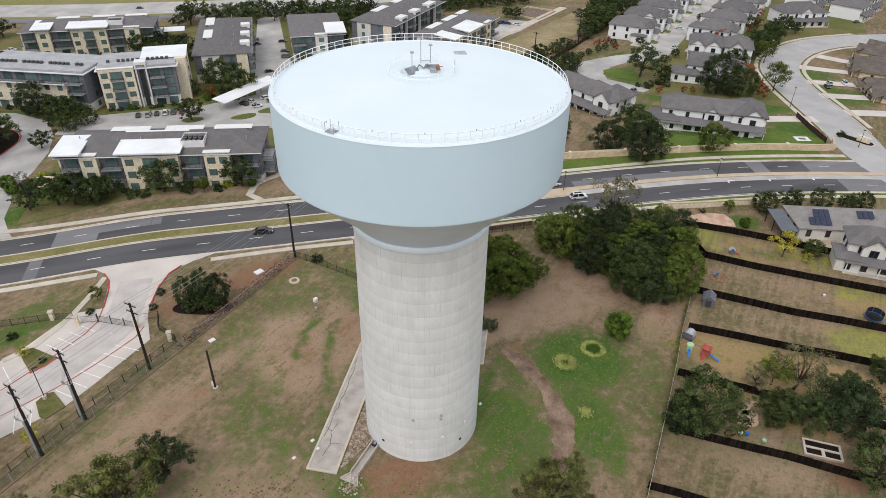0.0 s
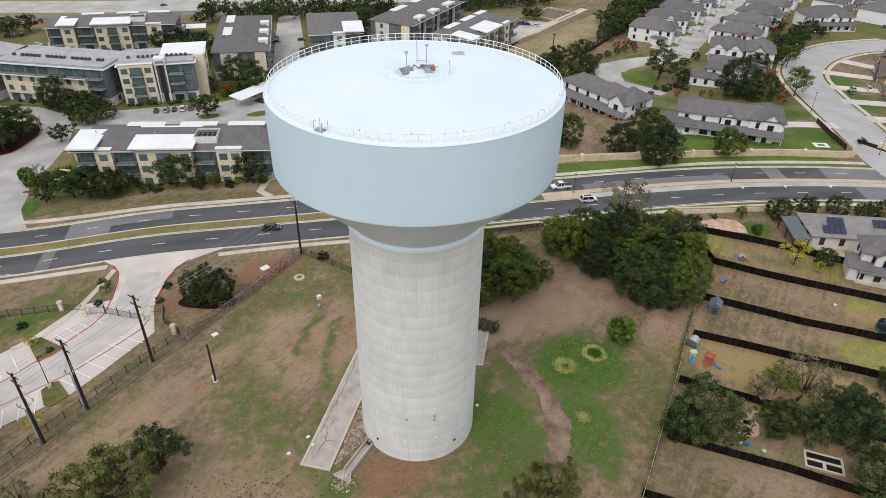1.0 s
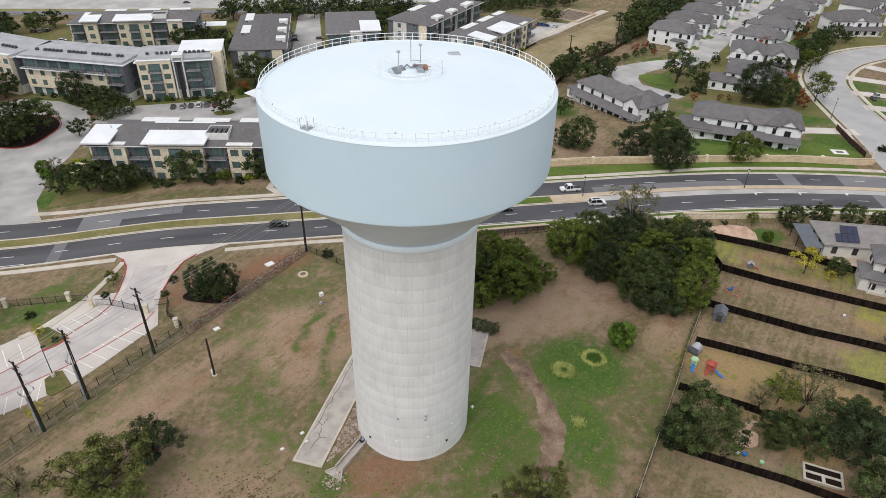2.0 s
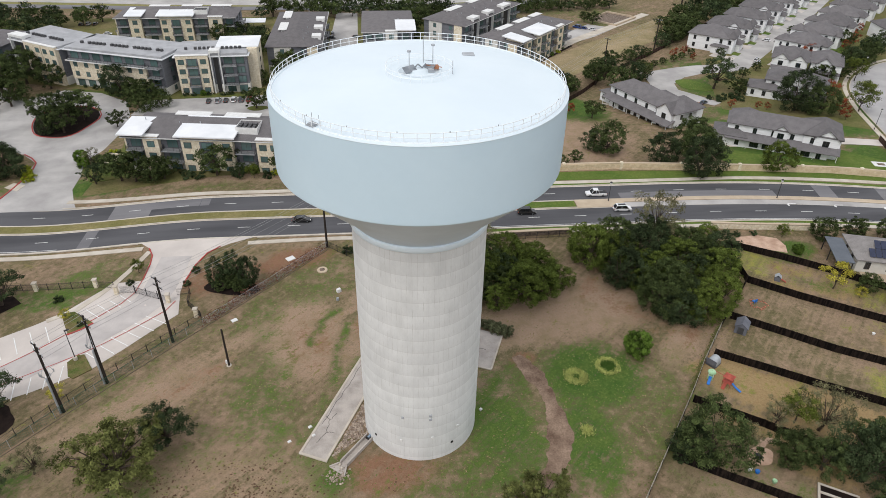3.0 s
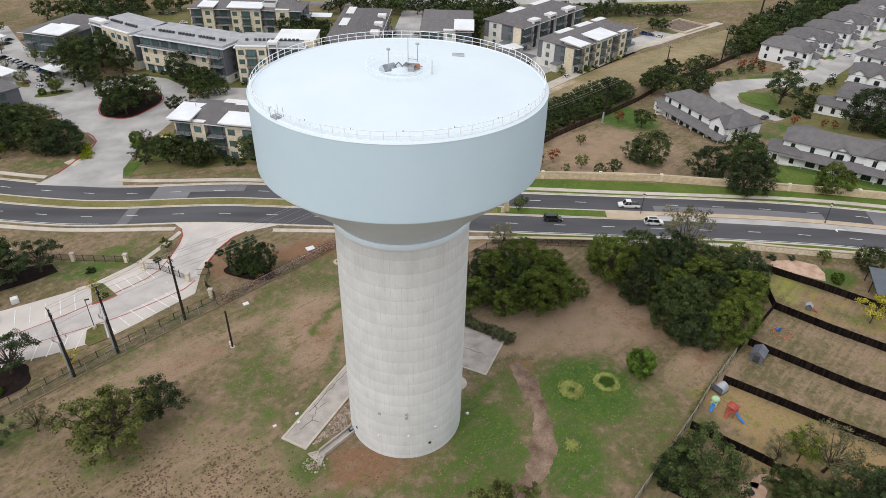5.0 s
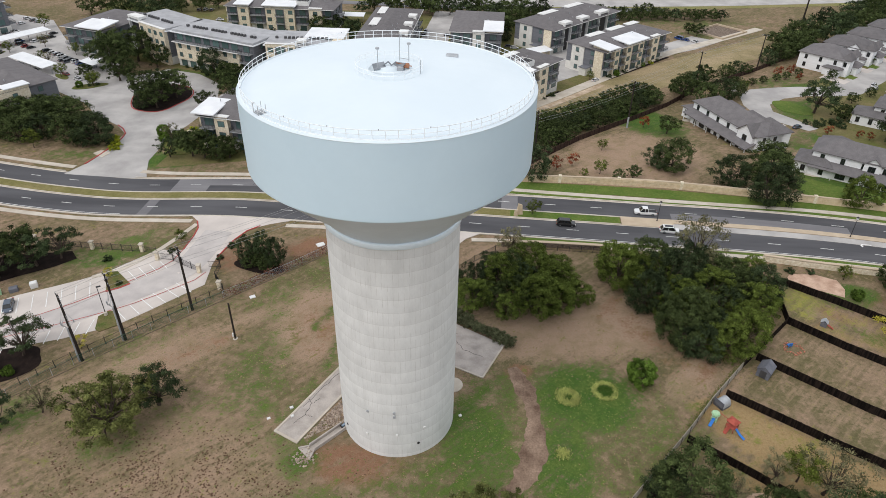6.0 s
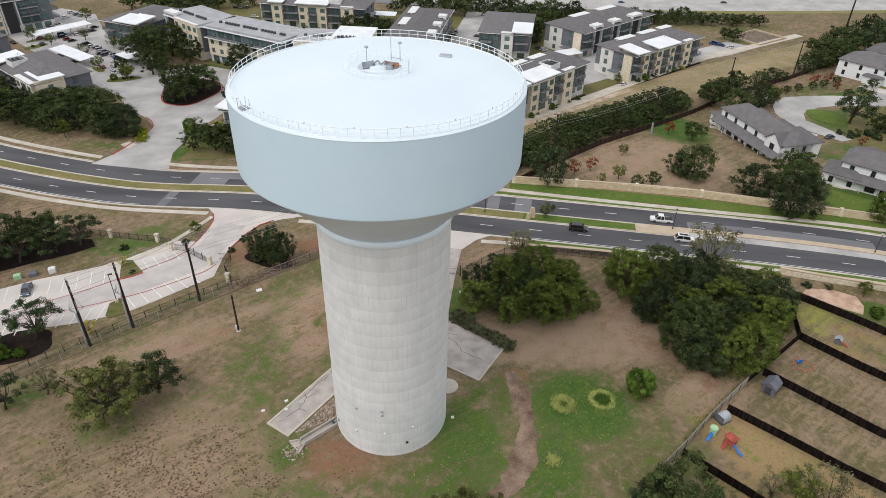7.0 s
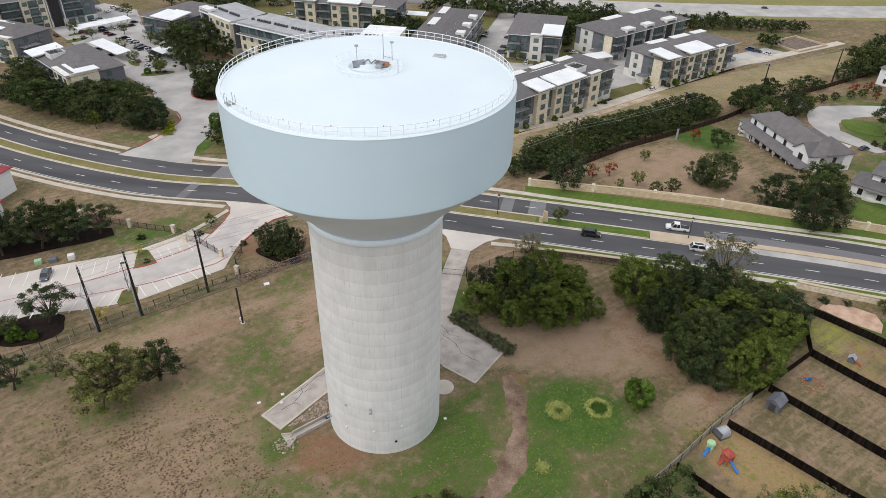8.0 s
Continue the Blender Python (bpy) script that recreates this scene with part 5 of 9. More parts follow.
def trunk_geo(seed, tips, h, r0, lean=0.25):
    """A tapered bole that forks into limbs towards some of the clumps, all one grown piece."""
    r = random.Random(seed)
    fork = Vector((r.uniform(-lean, lean), r.uniform(-lean, lean), h))
    mid = Vector((fork.x * 0.3 + r.uniform(-0.1, 0.1), fork.y * 0.3, h * 0.5))
    v, f = [], []

    def ring(c, rad, axis, n):
        q = Vector((0, 0, 1)).rotation_difference(axis)
        at = len(v)
        v.extend(c + q @ Vector((rad * math.cos(2 * math.pi * k / n), rad * math.sin(2 * math.pi * k / n), 0)) for k in range(n))
        return at

    def skin(a, b, n):
        f.extend((a + k, a + (k + 1) % n, b + (k + 1) % n, b + k) for k in range(n))
    up = Vector((0, 0, 1))
    rings = [ring(c, r0 * k, up, 8) for c, k in ((Vector((0, 0, -0.25)), 1.5), (Vector((0, 0, 0.12)), 1.1), (mid, 0.85), (fork, 0.7))]
    for a, b in zip(rings, rings[1:]):
        skin(a, b, 8)
    crotch = len(v)
    v.append(fork + Vector((0, 0, 0.1)))
    f.extend((rings[3] + k, rings[3] + (k + 1) % 8, crotch) for k in range(8))
    for t in tips:
        t = Vector(t)
        k = fork.lerp(t, 0.45) + Vector((r.uniform(-0.3, 0.3), r.uniform(-0.3, 0.3), r.uniform(-0.1, 0.4)))
        d = (k - fork).normalized()
        a, b, c = ring(fork + d * 0.12, r0 * 0.45, d, 5), ring(k, r0 * 0.26, d, 5), ring(k.lerp(t, 0.6), r0 * 0.13, (t - k).normalized(), 5)
        f.extend((crotch, a + (i + 1) % 5, a + i)[::-1] for i in range(5))
        skin(a, b, 5)
        skin(b, c, 5)
        v.append(t)
        f.extend((c + i, c + (i + 1) % 5, len(v) - 1) for i in range(5))
    return Geo().add(v, f)


MODELS = {}


def tree_model(key, name, label, category, material, seed, rx, rz, zc, clumps, per, leaf, trunk=(1.6, 0.22), limbs=9, **kw):
    """Builds one tree with trunk and crown far below the land's use; copies take its place."""
    MODELS[key] = (name, label, category, [])
    me, cen = crown_mesh(name + "_crown", material, seed, rx, rz, zc, clumps, int(per * 1.65), leaf * 0.83, **kw)
    far, cen = crown_mesh(name + "_far_crown", material, seed, rx, rz, zc, clumps, int(per * 0.55), leaf * 1.26, **kw)
    rr = random.Random(seed)
    tips = [cen[i] for i in rr.sample(range(len(cen)), min(limbs, len(cen)))]
    tm = trunk_geo(seed, tips, trunk[0], trunk[1]).mesh(name + "_trunk", M_BARK)
    MODELS[key] = (name, label, category, me, far, tm)


def plant(key, x, y, size=1.0, turn=None, tall=1.0, group="", label=""):
    """A tree of that model, with its crown and trunk, standing on the land."""
    name, text, category, me, far, tm = MODELS[key]
    ob = new(name)
    ob.matrix_world = pose(x, y, ground_z(x, y), 0, 0, rng.uniform(0, 360) if turn is None else turn) @ Matrix.Diagonal((size, size, size * tall, 1))
    tagged(ob, label or text, category, group)
    part("trunk", tm, None, ob)
    part("crown", me if y < 112 or (y < 150 and x > 60) or size > 1.45 else far, None, ob)
    return ob


OAK = "live oak with a dark trunk and dense dull-green crown"
for n in range(3):
    tree_model("oak%d" % n, "live_oak", OAK, "tree", M_LEAF, 11 + n, 3.6, 2.6, 3.7, 90, 64, 0.16, (1.6, 0.24), 12, hollow=0.4, clump=(0.2, 0.34), flat=0.6)
for n in range(3):
    tree_model("thick%d" % n, "thicket_oak", "dense evergreen oak reaching nearly to the ground", "tree", M_LEAF_DARK if n == 1 else M_LEAF, 31 + n, 3.2, 3.1, 2.9, 170, 44, 0.13, (1.0, 0.22), 8, hollow=0.6, clump=(0.17, 0.29), loose=False)
for n in range(2):
    tree_model("lush%d" % n, "thicket_oak", "dense yellow-green oak reaching nearly to the ground", "tree", M_LEAF_LUSH, 36 + n, 3.2, 3.1, 2.9, 180, 42, 0.13, (1.0, 0.22), 8, hollow=0.6, clump=(0.16, 0.28), loose=False)
tree_model("open0", "open_oak", "open-crowned live oak with dark limbs showing", "tree", M_LEAF_OLIVE, 51, 3.6, 2.2, 2.9, 175, 48, 0.13, (1.2, 0.26), 18, hollow=0.25, clump=(0.17, 0.28), flat=0.6)
tree_model("open1", "open_oak", "dark open-crowned oak with bare limb ends", "tree", M_LEAF_DARK, 52, 3.2, 2.5, 3.4, 52, 60, 0.14, (1.5, 0.2), 18, hollow=0.4, clump=(0.18, 0.3), flat=0.6)
tree_model("light0", "cedar_elm", "light green leafy garden tree", "tree", M_LEAF_LIGHT, 61, 2.6, 2.4, 3.8, 60, 50, 0.14, (1.6, 0.14), 10)
tree_model("sparse", "bare_elm", "thin grey-green tree, half bare", "tree", M_LEAF_GREY, 62, 2.8, 2.3, 3.6, 70, 30, 0.12, (1.4, 0.17), 26, hollow=0.4, clump=(0.2, 0.34))
tree_model("yellow", "yellow_tree", "small tree with bright yellow leaves", "tree", M_LEAF_YELLOW, 63, 2.2, 2.0, 3.2, 18, 60, 0.15, (1.4, 0.1), 16, hollow=0.5)
tree_model("red", "red_maple", "small tree in red autumn leaf", "tree", M_LEAF_RED, 64, 1.6, 1.8, 2.4, 16, 60, 0.15, (0.9, 0.08), 10)
tree_model("bush", "round_bush", "round dense green evergreen bush", "bush", M_LEAF_BUSH, 65, 1.25, 1.35, 1.2, 110, 60, 0.10, (0.4, 0.1), 4, hollow=0.75, loose=False, clump=(0.28, 0.42))
tree_model("shrub", "low_shrub", "low dull-green evergreen garden shrub", "shrub", M_LEAF_DARK, 66, 1.2, 0.8, 0.75, 20, 80, 0.11, (0.2, 0.06), 4)
tree_model("sage", "sage_shrub", "low grey-green sage shrub", "shrub", leaf_mat("sage_leaves", lin(86, 92, 66), lin(120, 124, 92)), 68, 1.25, 0.8, 0.7, 30, 60, 0.10, (0.2, 0.06), 4)
tree_model("gold", "gold_shrub", "low golden-leaved ornamental shrub", "shrub", M_LEAF_GOLD, 67, 1.2, 0.7, 0.6, 20, 80, 0.11, (0.2, 0.06), 4)
for n in range(3):
    tree_model("far%d" % n, "oak_tree", "dark green oak among others", "tree", M_LEAF_DARK if n == 1 else M_LEAF, 71 + n, 3.5, 2.6, 3.9, 46, 40, 0.26, (1.6, 0.22), 5)

# round the tower site
plant("open0", -25.0, 55.6, 1.7, 40, 0.9)
plant("open1", -20.8, 60.3, 1.2, 10, 1.0)
plant("open1", -40.8, 53.9, 0.95)
plant("sparse", -36.6, 57.4, 0.8)
for x, y, s in ((-20.6, 96.4, 0.62), (-15.4, 95.8, 0.66), (-18.0, 97.4, 0.68)):
    plant("thick1", x, y, s, tall=1.5, group="oaks in the mulch bed")
for x, y, s in ((-19.6, 95.0, 0.5), (-16.4, 94.8, 0.55), (-17.8, 96.4, 0.6)):
    plant("thick2", x, y, s, tall=0.75, group="shrubs in the mulch bed")
plant("shrub", 1.9, 105.0, 0.9)
plant("open0", 26.4, 45.2, 1.2, 30, 1.1)
plant("bush", 48.3, 72.9, 1.45, tall=1.15)
plant("sparse", 28.2, 106.2, 0.95, tall=0.9)


def inside(poly, x, y):
    hit = False
    for (ax, ay), (bx, by) in zip(poly, poly[1:] + poly[:1]):
        if (ay > y) != (by > y) and x < ax + (bx - ax) * (y - ay) / (by - ay):
            hit = not hit
    return hit


def wood(keys, poly, gap, sizes, seed, group, tall=(0.85, 1.1)):
    """Trees set at uneven spacing within an outline."""
    r = random.Random(seed)
    xs, ys = [p[0] for p in poly], [p[1] for p in poly]
    put = []
    for _ in range(4000):
        x, y = r.uniform(min(xs), max(xs)), r.uniform(min(ys), max(ys))
        if inside(poly, x, y) and all(math.hypot(x - a, y - b) > gap for a, b in put):
            put.append((x, y))
            plant(r.choice(keys), x, y, r.uniform(*sizes), r.uniform(0, 360), r.uniform(*tall), group)
    return put


WOOD1 = [(21.5, 87.6), (26.5, 85.8), (33, 86.4), (39.4, 89.6), (40.5, 93), (38.5, 98), (33, 100.5), (24, 99.5), (21, 95)]
WOOD2 = [(46.5, 96), (50.5, 91.5), (55.8, 87.5), (55.0, 80.6), (58.2, 78.6), (63.6, 79.2), (68.5, 85.8), (72, 91.2), (73.2, 97), (72.3, 101.2), (62, 102.6), (51, 104.5), (47, 101.5)]
wood(["lush0", "thick1", "lush1", "thick2"], WOOD1, 3.4, (0.75, 1.15), 5, "thicket by the gate", (0.75, 1.15))
wood(["lush0", "thick1", "lush1", "thick2"], WOOD2, 3.6, (0.8, 1.25), 6, "thicket by the yards", (0.75, 1.25))
plant("sparse", 62.5, 104.0, 1.7, 80, 1.15, "thicket by the yards")

for x, y in ((-74.3, 146.7), (-73.4, 145.0), (-75.3, 148.4), (-72.9, 143.4)):
    plant("gold", x, y, 1.1, group="golden shrubs by the entrance")

# low planting along the apartments
rs = random.Random(90)
for ax, ay, bx, by, n in ((-48.5, 143.0, -9.0, 138.6, 13), (-50.8, 199.4, -29.0, 200.0, 9), (-84, 209.0, -56.5, 199.2, 8), (-60.8, 149.0, -57.6, 158.2, 6), (-66.2, 196.4, -62.4, 186.0, 3), (16.2, 166.6, 41.6, 202.8, 9), (57.6, 217.8, 81.4, 245.0, 7), (-86.4, 255.4, -44.6, 255.6, 6), (-156.8, 209.0, -152.8, 213.6, 2), (-107.6, 184.8, -102.2, 188.6, 3), (-24.4, 202.6, -13.4, 214.0, 5), (-104, 219.4, -90.0, 211.2, 5)):
    for k in range(n):
        u = (k + rs.uniform(0.1, 0.9)) / n
        plant(rs.choice(("shrub", "shrub", "bush", "gold" if k % 5 == 0 else "shrub")), ax + (bx - ax) * u + rs.uniform(-0.5, 0.5), ay + (by - ay) * u + rs.uniform(-0.5, 0.5), rs.uniform(0.5, 0.95), group="planting along the apartments")

# in the yards
for key, x, y, s in (("thick2", 51.4, 52.9, 1.4), ("thick1", 48.6, 53.8, 0.85), ("sparse", 57.0, 54.0, 0.7), ("oak0", 62.0, 51.5, 0.75), ("thick2", 65.3, 49.6, 0.85), ("thick1", 70.2, 48.0, 1.35), ("sparse", 68.7, 55.9, 1.3), ("light0", 66.0, 57.5, 0.9),
                     ("sparse", 62.9, 57.2, 0.75), ("oak2", 67.8, 39.2, 1.1), ("shrub", 47.2, 52.6, 0.8), ("thick1", 74.0, 49.0, 0.9), ("oak0", 82.7, 53.9, 0.7), ("thick2", 61.3, 50.6, 0.55), ("oak1", 73.5, 52.0, 0.8)):
    plant(key, x, y, s)
for key, x, y, s in (("yellow", 90.2, 87.2, 1.05), ("thick0", 96.1, 86.2, 0.6), ("yellow", 93.3, 84.2, 0.45), ("thick0", 97.7, 103.4, 0.8), ("oak1", 103.8, 103.2, 0.75), ("thick2", 111.3, 102.4, 0.75), ("thick0", 116.2, 100.4, 0.6), ("thick0", 118.9, 99.2, 0.75),
                     ("light0", 89.9, 104.6, 0.5), ("bush", 89.9, 98.8, 0.75), ("shrub", 80.5, 105.8, 0.7), ("shrub", 84.5, 106.0, 0.6)):
    plant(key, x, y, s)

# north of the boulevard, east
for key, x, y, s in (("thick1", 84.6, 133.0, 1.55), ("thick0", 87.0, 140.0, 1.5), ("oak2", 89.0, 147.0, 1.35), ("lush0", 104.3, 134.0, 1.2), ("thick1", 78.0, 140.2, 1.25), ("thick0", 66.4, 147.2, 1.35), ("thick1", 63.2, 148.4, 0.95), ("thick1", 32.6, 138.0, 1.35), ("light0", 32.6, 120.6, 0.6),
                     ("oak0", 70.0, 172.6, 0.8), ("red", 38.6, 143.2, 0.85), ("red", 42.5, 145.8, 0.85), ("light0", 48.8, 142.2, 0.62), ("thick0", 52.8, 139.8, 0.45), ("oak1", 56.4, 141.2, 0.5), ("light0", 44.8, 139.4, 0.4),
                     ("light0", 50.8, 157.3, 0.5), ("red", 64.3, 176.5, 0.9), ("oak2", 83.7, 145.4, 0.6), ("thick1", 132.8, 175.4, 2.0), ("thick2", 138.5, 172.0, 1.5), ("light0", 152.2, 173.3, 1.5), ("red", 150.0, 184.5, 1.5), ("red", 144.5, 170.8, 1.2),
                     ("open1", 118.0, 197.4, 2.0), ("oak1", 123.5, 192.5, 0.8), ("shrub", 121, 188.5, 1.5), ("shrub", 116, 187.2, 1.4), ("red", 117.4, 230.0, 0.9), ("red", 122.5, 232.8, 0.9)):
    plant(key, x, y, s)
for key, x, y, sz in (("red", 188, 235.8, 1.0), ("red", 196.5, 243.6, 1.2), ("red", 208, 258.9, 1.1), ("red", 143.6, 166.6, 1.0), ("red", 114.9, 178.9, 0.7), ("red", 122.7, 177.8, 0.6), ("red", 125.2, 176.9, 0.6),
                      ("thick1", 177.5, 217.1, 1.2), ("light0", 170.3, 202.6, 1.3), ("thick0", 184.6, 219.0, 1.0), ("shrub", 121.5, 185.6, 1.1), ("shrub", 124.9, 194.7, 1.0), ("shrub", 131.5, 201.5, 1.2), ("shrub", 126.2, 191.5, 1.0),
                      ("shrub", 112.3, 187.7, 0.9), ("shrub", 114.2, 185.2, 0.9), ("shrub", 119.9, 188.2, 1.0), ("oak2", 141.3, 214.8, 0.5), ("oak2", 133.1, 208.0, 0.55), ("oak2", 178.3, 257.6, 0.6), ("oak2", 135.8, 231.0, 0.5), ("oak2", 154.8, 249.4, 0.6)):
    plant(key, x, y, sz)
for x, y in ((100.5, 216.3), (105.9, 219.6), (110.2, 222.5), (115.5, 225.6), (119.5, 228.2), (125.0, 232.5)):
    plant("oak2", x, y, 0.42, group="young street trees")
wood(["thick0", "thick1", "oak1", "oak2"], [(19, 138), (24, 139), (34, 151), (46, 167.5), (59, 183), (73, 200), (68, 206), (52, 192), (38, 176), (24, 156)], 2.9, (0.6, 0.95), 8, "scrub along the board fence", (0.75, 1.0))
for key, x, y, s in (("thick1", 87, 215, 1.0), ("oak1", 90.5, 219, 1.1), ("thick0", 85.5, 219, 0.75), ("thick2", 99.5, 228, 0.75), ("thick1", 103.5, 231, 0.85), ("oak2", 107.5, 231.5, 0.6), ("thick1", 117.5, 243, 1.0), ("oak1", 122, 248, 1.15), ("thick0", 127, 252, 1.1), ("far0", 131, 257, 1.2)):
    plant(key, x, y, s, tall=0.9, group="scrub along the board fence")
wood(["far0", "far1", "far2"], [(122, 246), (140, 262), (170, 290), (200, 322), (190, 332), (150, 292), (126, 268)], 6.0, (0.9, 1.5), 10, "tree belt behind the houses", (0.8, 1.0))
wood(["far0", "far1", "far2"], [(64, 292), (84, 297), (118, 300), (116, 306), (84, 306), (62, 300)], 3.8, (0.6, 1.0), 12, "hedge by the highway", (0.8, 1.0))
wood(["far1", "far2", "oak1"], [(160, 196), (178, 214), (196, 228), (214, 235), (212, 239), (192, 234), (172, 220), (156, 202)], 6.0, (0.7, 1.2), 13, "hedge along the curved street", (0.8, 1.1))
for x, y, k, s in ((166, 226, "red", 1.5), (172, 232, "red", 1.4), (160, 219, "red", 1.2), (182, 245, "red", 1.4), (190, 240, "far0", 1.0), (100.5, 212.5, "light0", 0.7), (123.3, 226.4, "red", 0.7), (96.5, 207.5, "thick0", 1.1), (92, 203, "thick1", 1.3), (86, 197, "thick0", 1.3), (80, 203, "oak1", 1.3), (81, 208, "thick2", 1.0)):
    plant(k, x, y, s)

# north of the boulevard, west
for key, x, y, s in (("oak0", -51.0, 141.0, 1.15), ("oak1", -47.4, 139.8, 1.15), ("thick0", -43.6, 139.2, 1.0), ("oak2", -41.0, 139.9, 0.9), ("oak0", -28.9, 139.6, 1.15), ("light0", -20.2, 137.4, 0.6), ("thick1", -23.6, 138.2, 0.6), ("oak2", -12.0, 138.8, 1.1), ("shrub", -35.5, 139.0, 1.2), ("shrub", -32.8, 138.6, 1.0), ("shrub", -17.0, 137.6, 1.1), ("open1", -56.6, 140.3, 0.95),
                     ("bush", -64.2, 153.2, 1.2), ("bush", -62.8, 150.0, 1.0), ("thick1", -69.4, 200.6, 1.6), ("thick0", -64.8, 198.6, 1.0), ("oak1", -60.0, 197.2, 1.0), ("oak1", -26.8, 186.8, 1.0), ("thick0", -58.5, 186.5, 0.95), ("oak2", -61.1, 190.0, 1.0), ("oak1", -19.5, 211.0, 1.6), ("oak0", -14.0, 206.0, 1.3), ("thick0", -28.2, 208.5, 0.8), ("far1", -15.1, 229.0, 1.1), ("red", -22.5, 203.5, 1.0)):
    plant(key, x, y, s)
for key, x, y, s in (("oak0", -75.4, 172.0, 1.35), ("oak1", -81.0, 177.6, 1.4), ("oak2", -73.6, 181.0, 1.35), ("open1", -78.0, 181.4, 1.5), ("thick1", -79.6, 172.0, 0.9), ("oak0", -110.0, 212.6, 1.0), ("thick0", -97.5, 198.1, 0.9), ("light0", -93.1, 141.2, 0.8), ("shrub", -57.4, 147.5, 1.6), ("shrub", -59.0, 150.5, 1.4),
                     ("oak2", -101.7, 212.5, 1.8), ("oak0", -103.8, 201.5, 1.9), ("far0", -112, 214, 1.5), ("oak1", -98, 193, 1.3), ("oak1", -92.5, 207.5, 1.2), ("light0", -118.1, 193.4, 0.75), ("oak1", -110.1, 194.5, 0.7), ("light0", -103.3, 186.8, 0.8), ("oak2", -104.6, 188.4, 0.6), ("light0", -160.6, 217.9, 0.8), ("light0", -150.0, 214.1, 0.7), ("sparse", -142.3, 222.7, 0.8), ("light0", -126.3, 215.7, 0.7), ("light0", -156.6, 245.2, 0.9), ("sparse", -131.0, 207.0, 0.6), ("light0", -135.5, 209.5, 0.5),
                     ("oak1", 100.3, 276.8, 0.8), ("oak0", 97.5, 279.6, 0.7), ("light0", 13.3, 239.9, 0.5), ("light0", 8.1, 233.9, 0.6), ("thick1", 23.3, 257.5, 0.8), ("light0", 52.8, 217.2, 0.5), ("thick0", -54.6, 190.4, 0.9), ("oak1", -62.8, 175.6, 0.75), ("sparse", -60.7, 150.6, 0.8)):
    plant(key, x, y, s)
wood(["thick0", "thick1", "thick2", "oak0"], [(-80.5, 143), (-78, 151), (-86, 157), (-97, 163), (-112, 158), (-128, 164), (-142, 172), (-134, 154), (-118, 147), (-100, 144)], 5.6, (1.25, 1.7), 15, "grove beside the apartment drive", (0.7, 0.9))
wood(["oak0", "open1", "open1"], [(-60, 92.4), (-57, 95.5), (-66, 95.5), (-78, 89), (-80, 82), (-74, 82), (-67, 87)], 4.0, (1.15, 1.45), 16, "oaks in the mulch bed")
for key, x, y, s in (("open1", -47.3, 68.8, 1.3), ("thick0", -52.0, 65.0, 0.55), ("bush", -49.5, 63.8, 0.9), ("bush", -53.5, 62.2, 1.0), ("bush", -46.8, 64.5, 0.6), ("yellow", -38.6, 70.6, 0.5), ("yellow", -44.6, 89.6, 0.4), ("shrub", -41.5, 87.6, 0.5), ("shrub", -48.0, 95.0, 0.7), ("light0", -35.9, 101.5, 0.45), ("shrub", -36.5, 98.0, 0.6), ("shrub", -25.4, 100.5, 0.7), ("shrub", -26.2, 96.6, 0.6)):
    plant(key, x, y, s)
wood(["far0", "far1", "far2"], [(-40, 287), (-10, 288), (30, 284), (40, 290), (36, 300), (-10, 303), (-40, 301)], 6.0, (0.8, 1.4), 17, "tree belt by the highway", (0.8, 1.05))
wood(["far0", "far1", "oak1"], [(-150, 266), (-118, 262), (-102, 286), (-140, 292)], 7.0, (0.9, 1.4), 27, "trees behind the crescent")
wood(["far0", "far1", "far2"], [(-48, 276), (-34, 258), (-30, 240), (-33, 232), (-44, 236), (-52, 262)], 6.5, (0.8, 1.2), 18, "trees between the apartments")
wood(["far0", "far2"], [(22, 262), (30, 268), (36, 284), (24, 284), (10, 276), (14, 264)], 6.0, (0.8, 1.2), 19, "trees between the apartments")

# ---- windows ----
WIN = {}
PANE = {"glass": M_GLASS}


def window(parent, x, y, z, w, h, face=0.0, frame=None):
    """A window > frame, pane on a wall; face: degrees by which its wall is turned from facing -y."""
    frame = frame or M_FRAME
    key = (round(w, 2), round(h, 2), frame.name, PANE["glass"].name)
    if key not in WIN:
        g = Geo()
        t = 0.08
        g.box(-w / 2, w / 2, -0.06, 0.06, -h / 2, -h / 2 + t).box(-w / 2, w / 2, -0.06, 0.06, h / 2 - t, h / 2)
        g.box(-w / 2, -w / 2 + t, -0.06, 0.06, -h / 2 + t, h / 2 - t).box(w / 2 - t, w / 2, -0.06, 0.06, -h / 2 + t, h / 2 - t)
        g.box(-0.03, 0.03, -0.05, 0.05, -h / 2 + t, h / 2 - t)
        WIN[key] = (g.mesh("window", frame), Geo().box(-w / 2 + t, w / 2 - t, -0.02, 0.02, -h / 2 + t, h / 2 - t).mesh("pane", PANE["glass"]))
    ob = part("window", WIN[key][0], None, parent)
    ob.matrix_local = pose(x, y, z, 0, 0, face)
    part("pane", WIN[key][1], None, ob)
    return ob


def grille(w):
    """A welded balcony front: posts, a top rail and close horizontal cables, in one piece."""
    n = max(1, round(w / 1.3))
    xs = [0.0]
    for k in range(n):
        xs += [w * k / n + 0.05, w * (k + 1) / n - (0.05 if k == n - 1 else 0.0)]
    xs.append(w)
    xs = sorted(set(round(v, 4) for v in xs))
    zs = [0.0, 0.1, 0.13, 0.28, 0.31, 0.46, 0.49, 0.64, 0.67, 0.84, 0.9]
    posts = [i for i in range(len(xs) - 1) if xs[i + 1] - xs[i] < 0.06]
    return lattice(xs, zs, posts, (1, 3, 5, 7, 9), -0.02, 0.02)


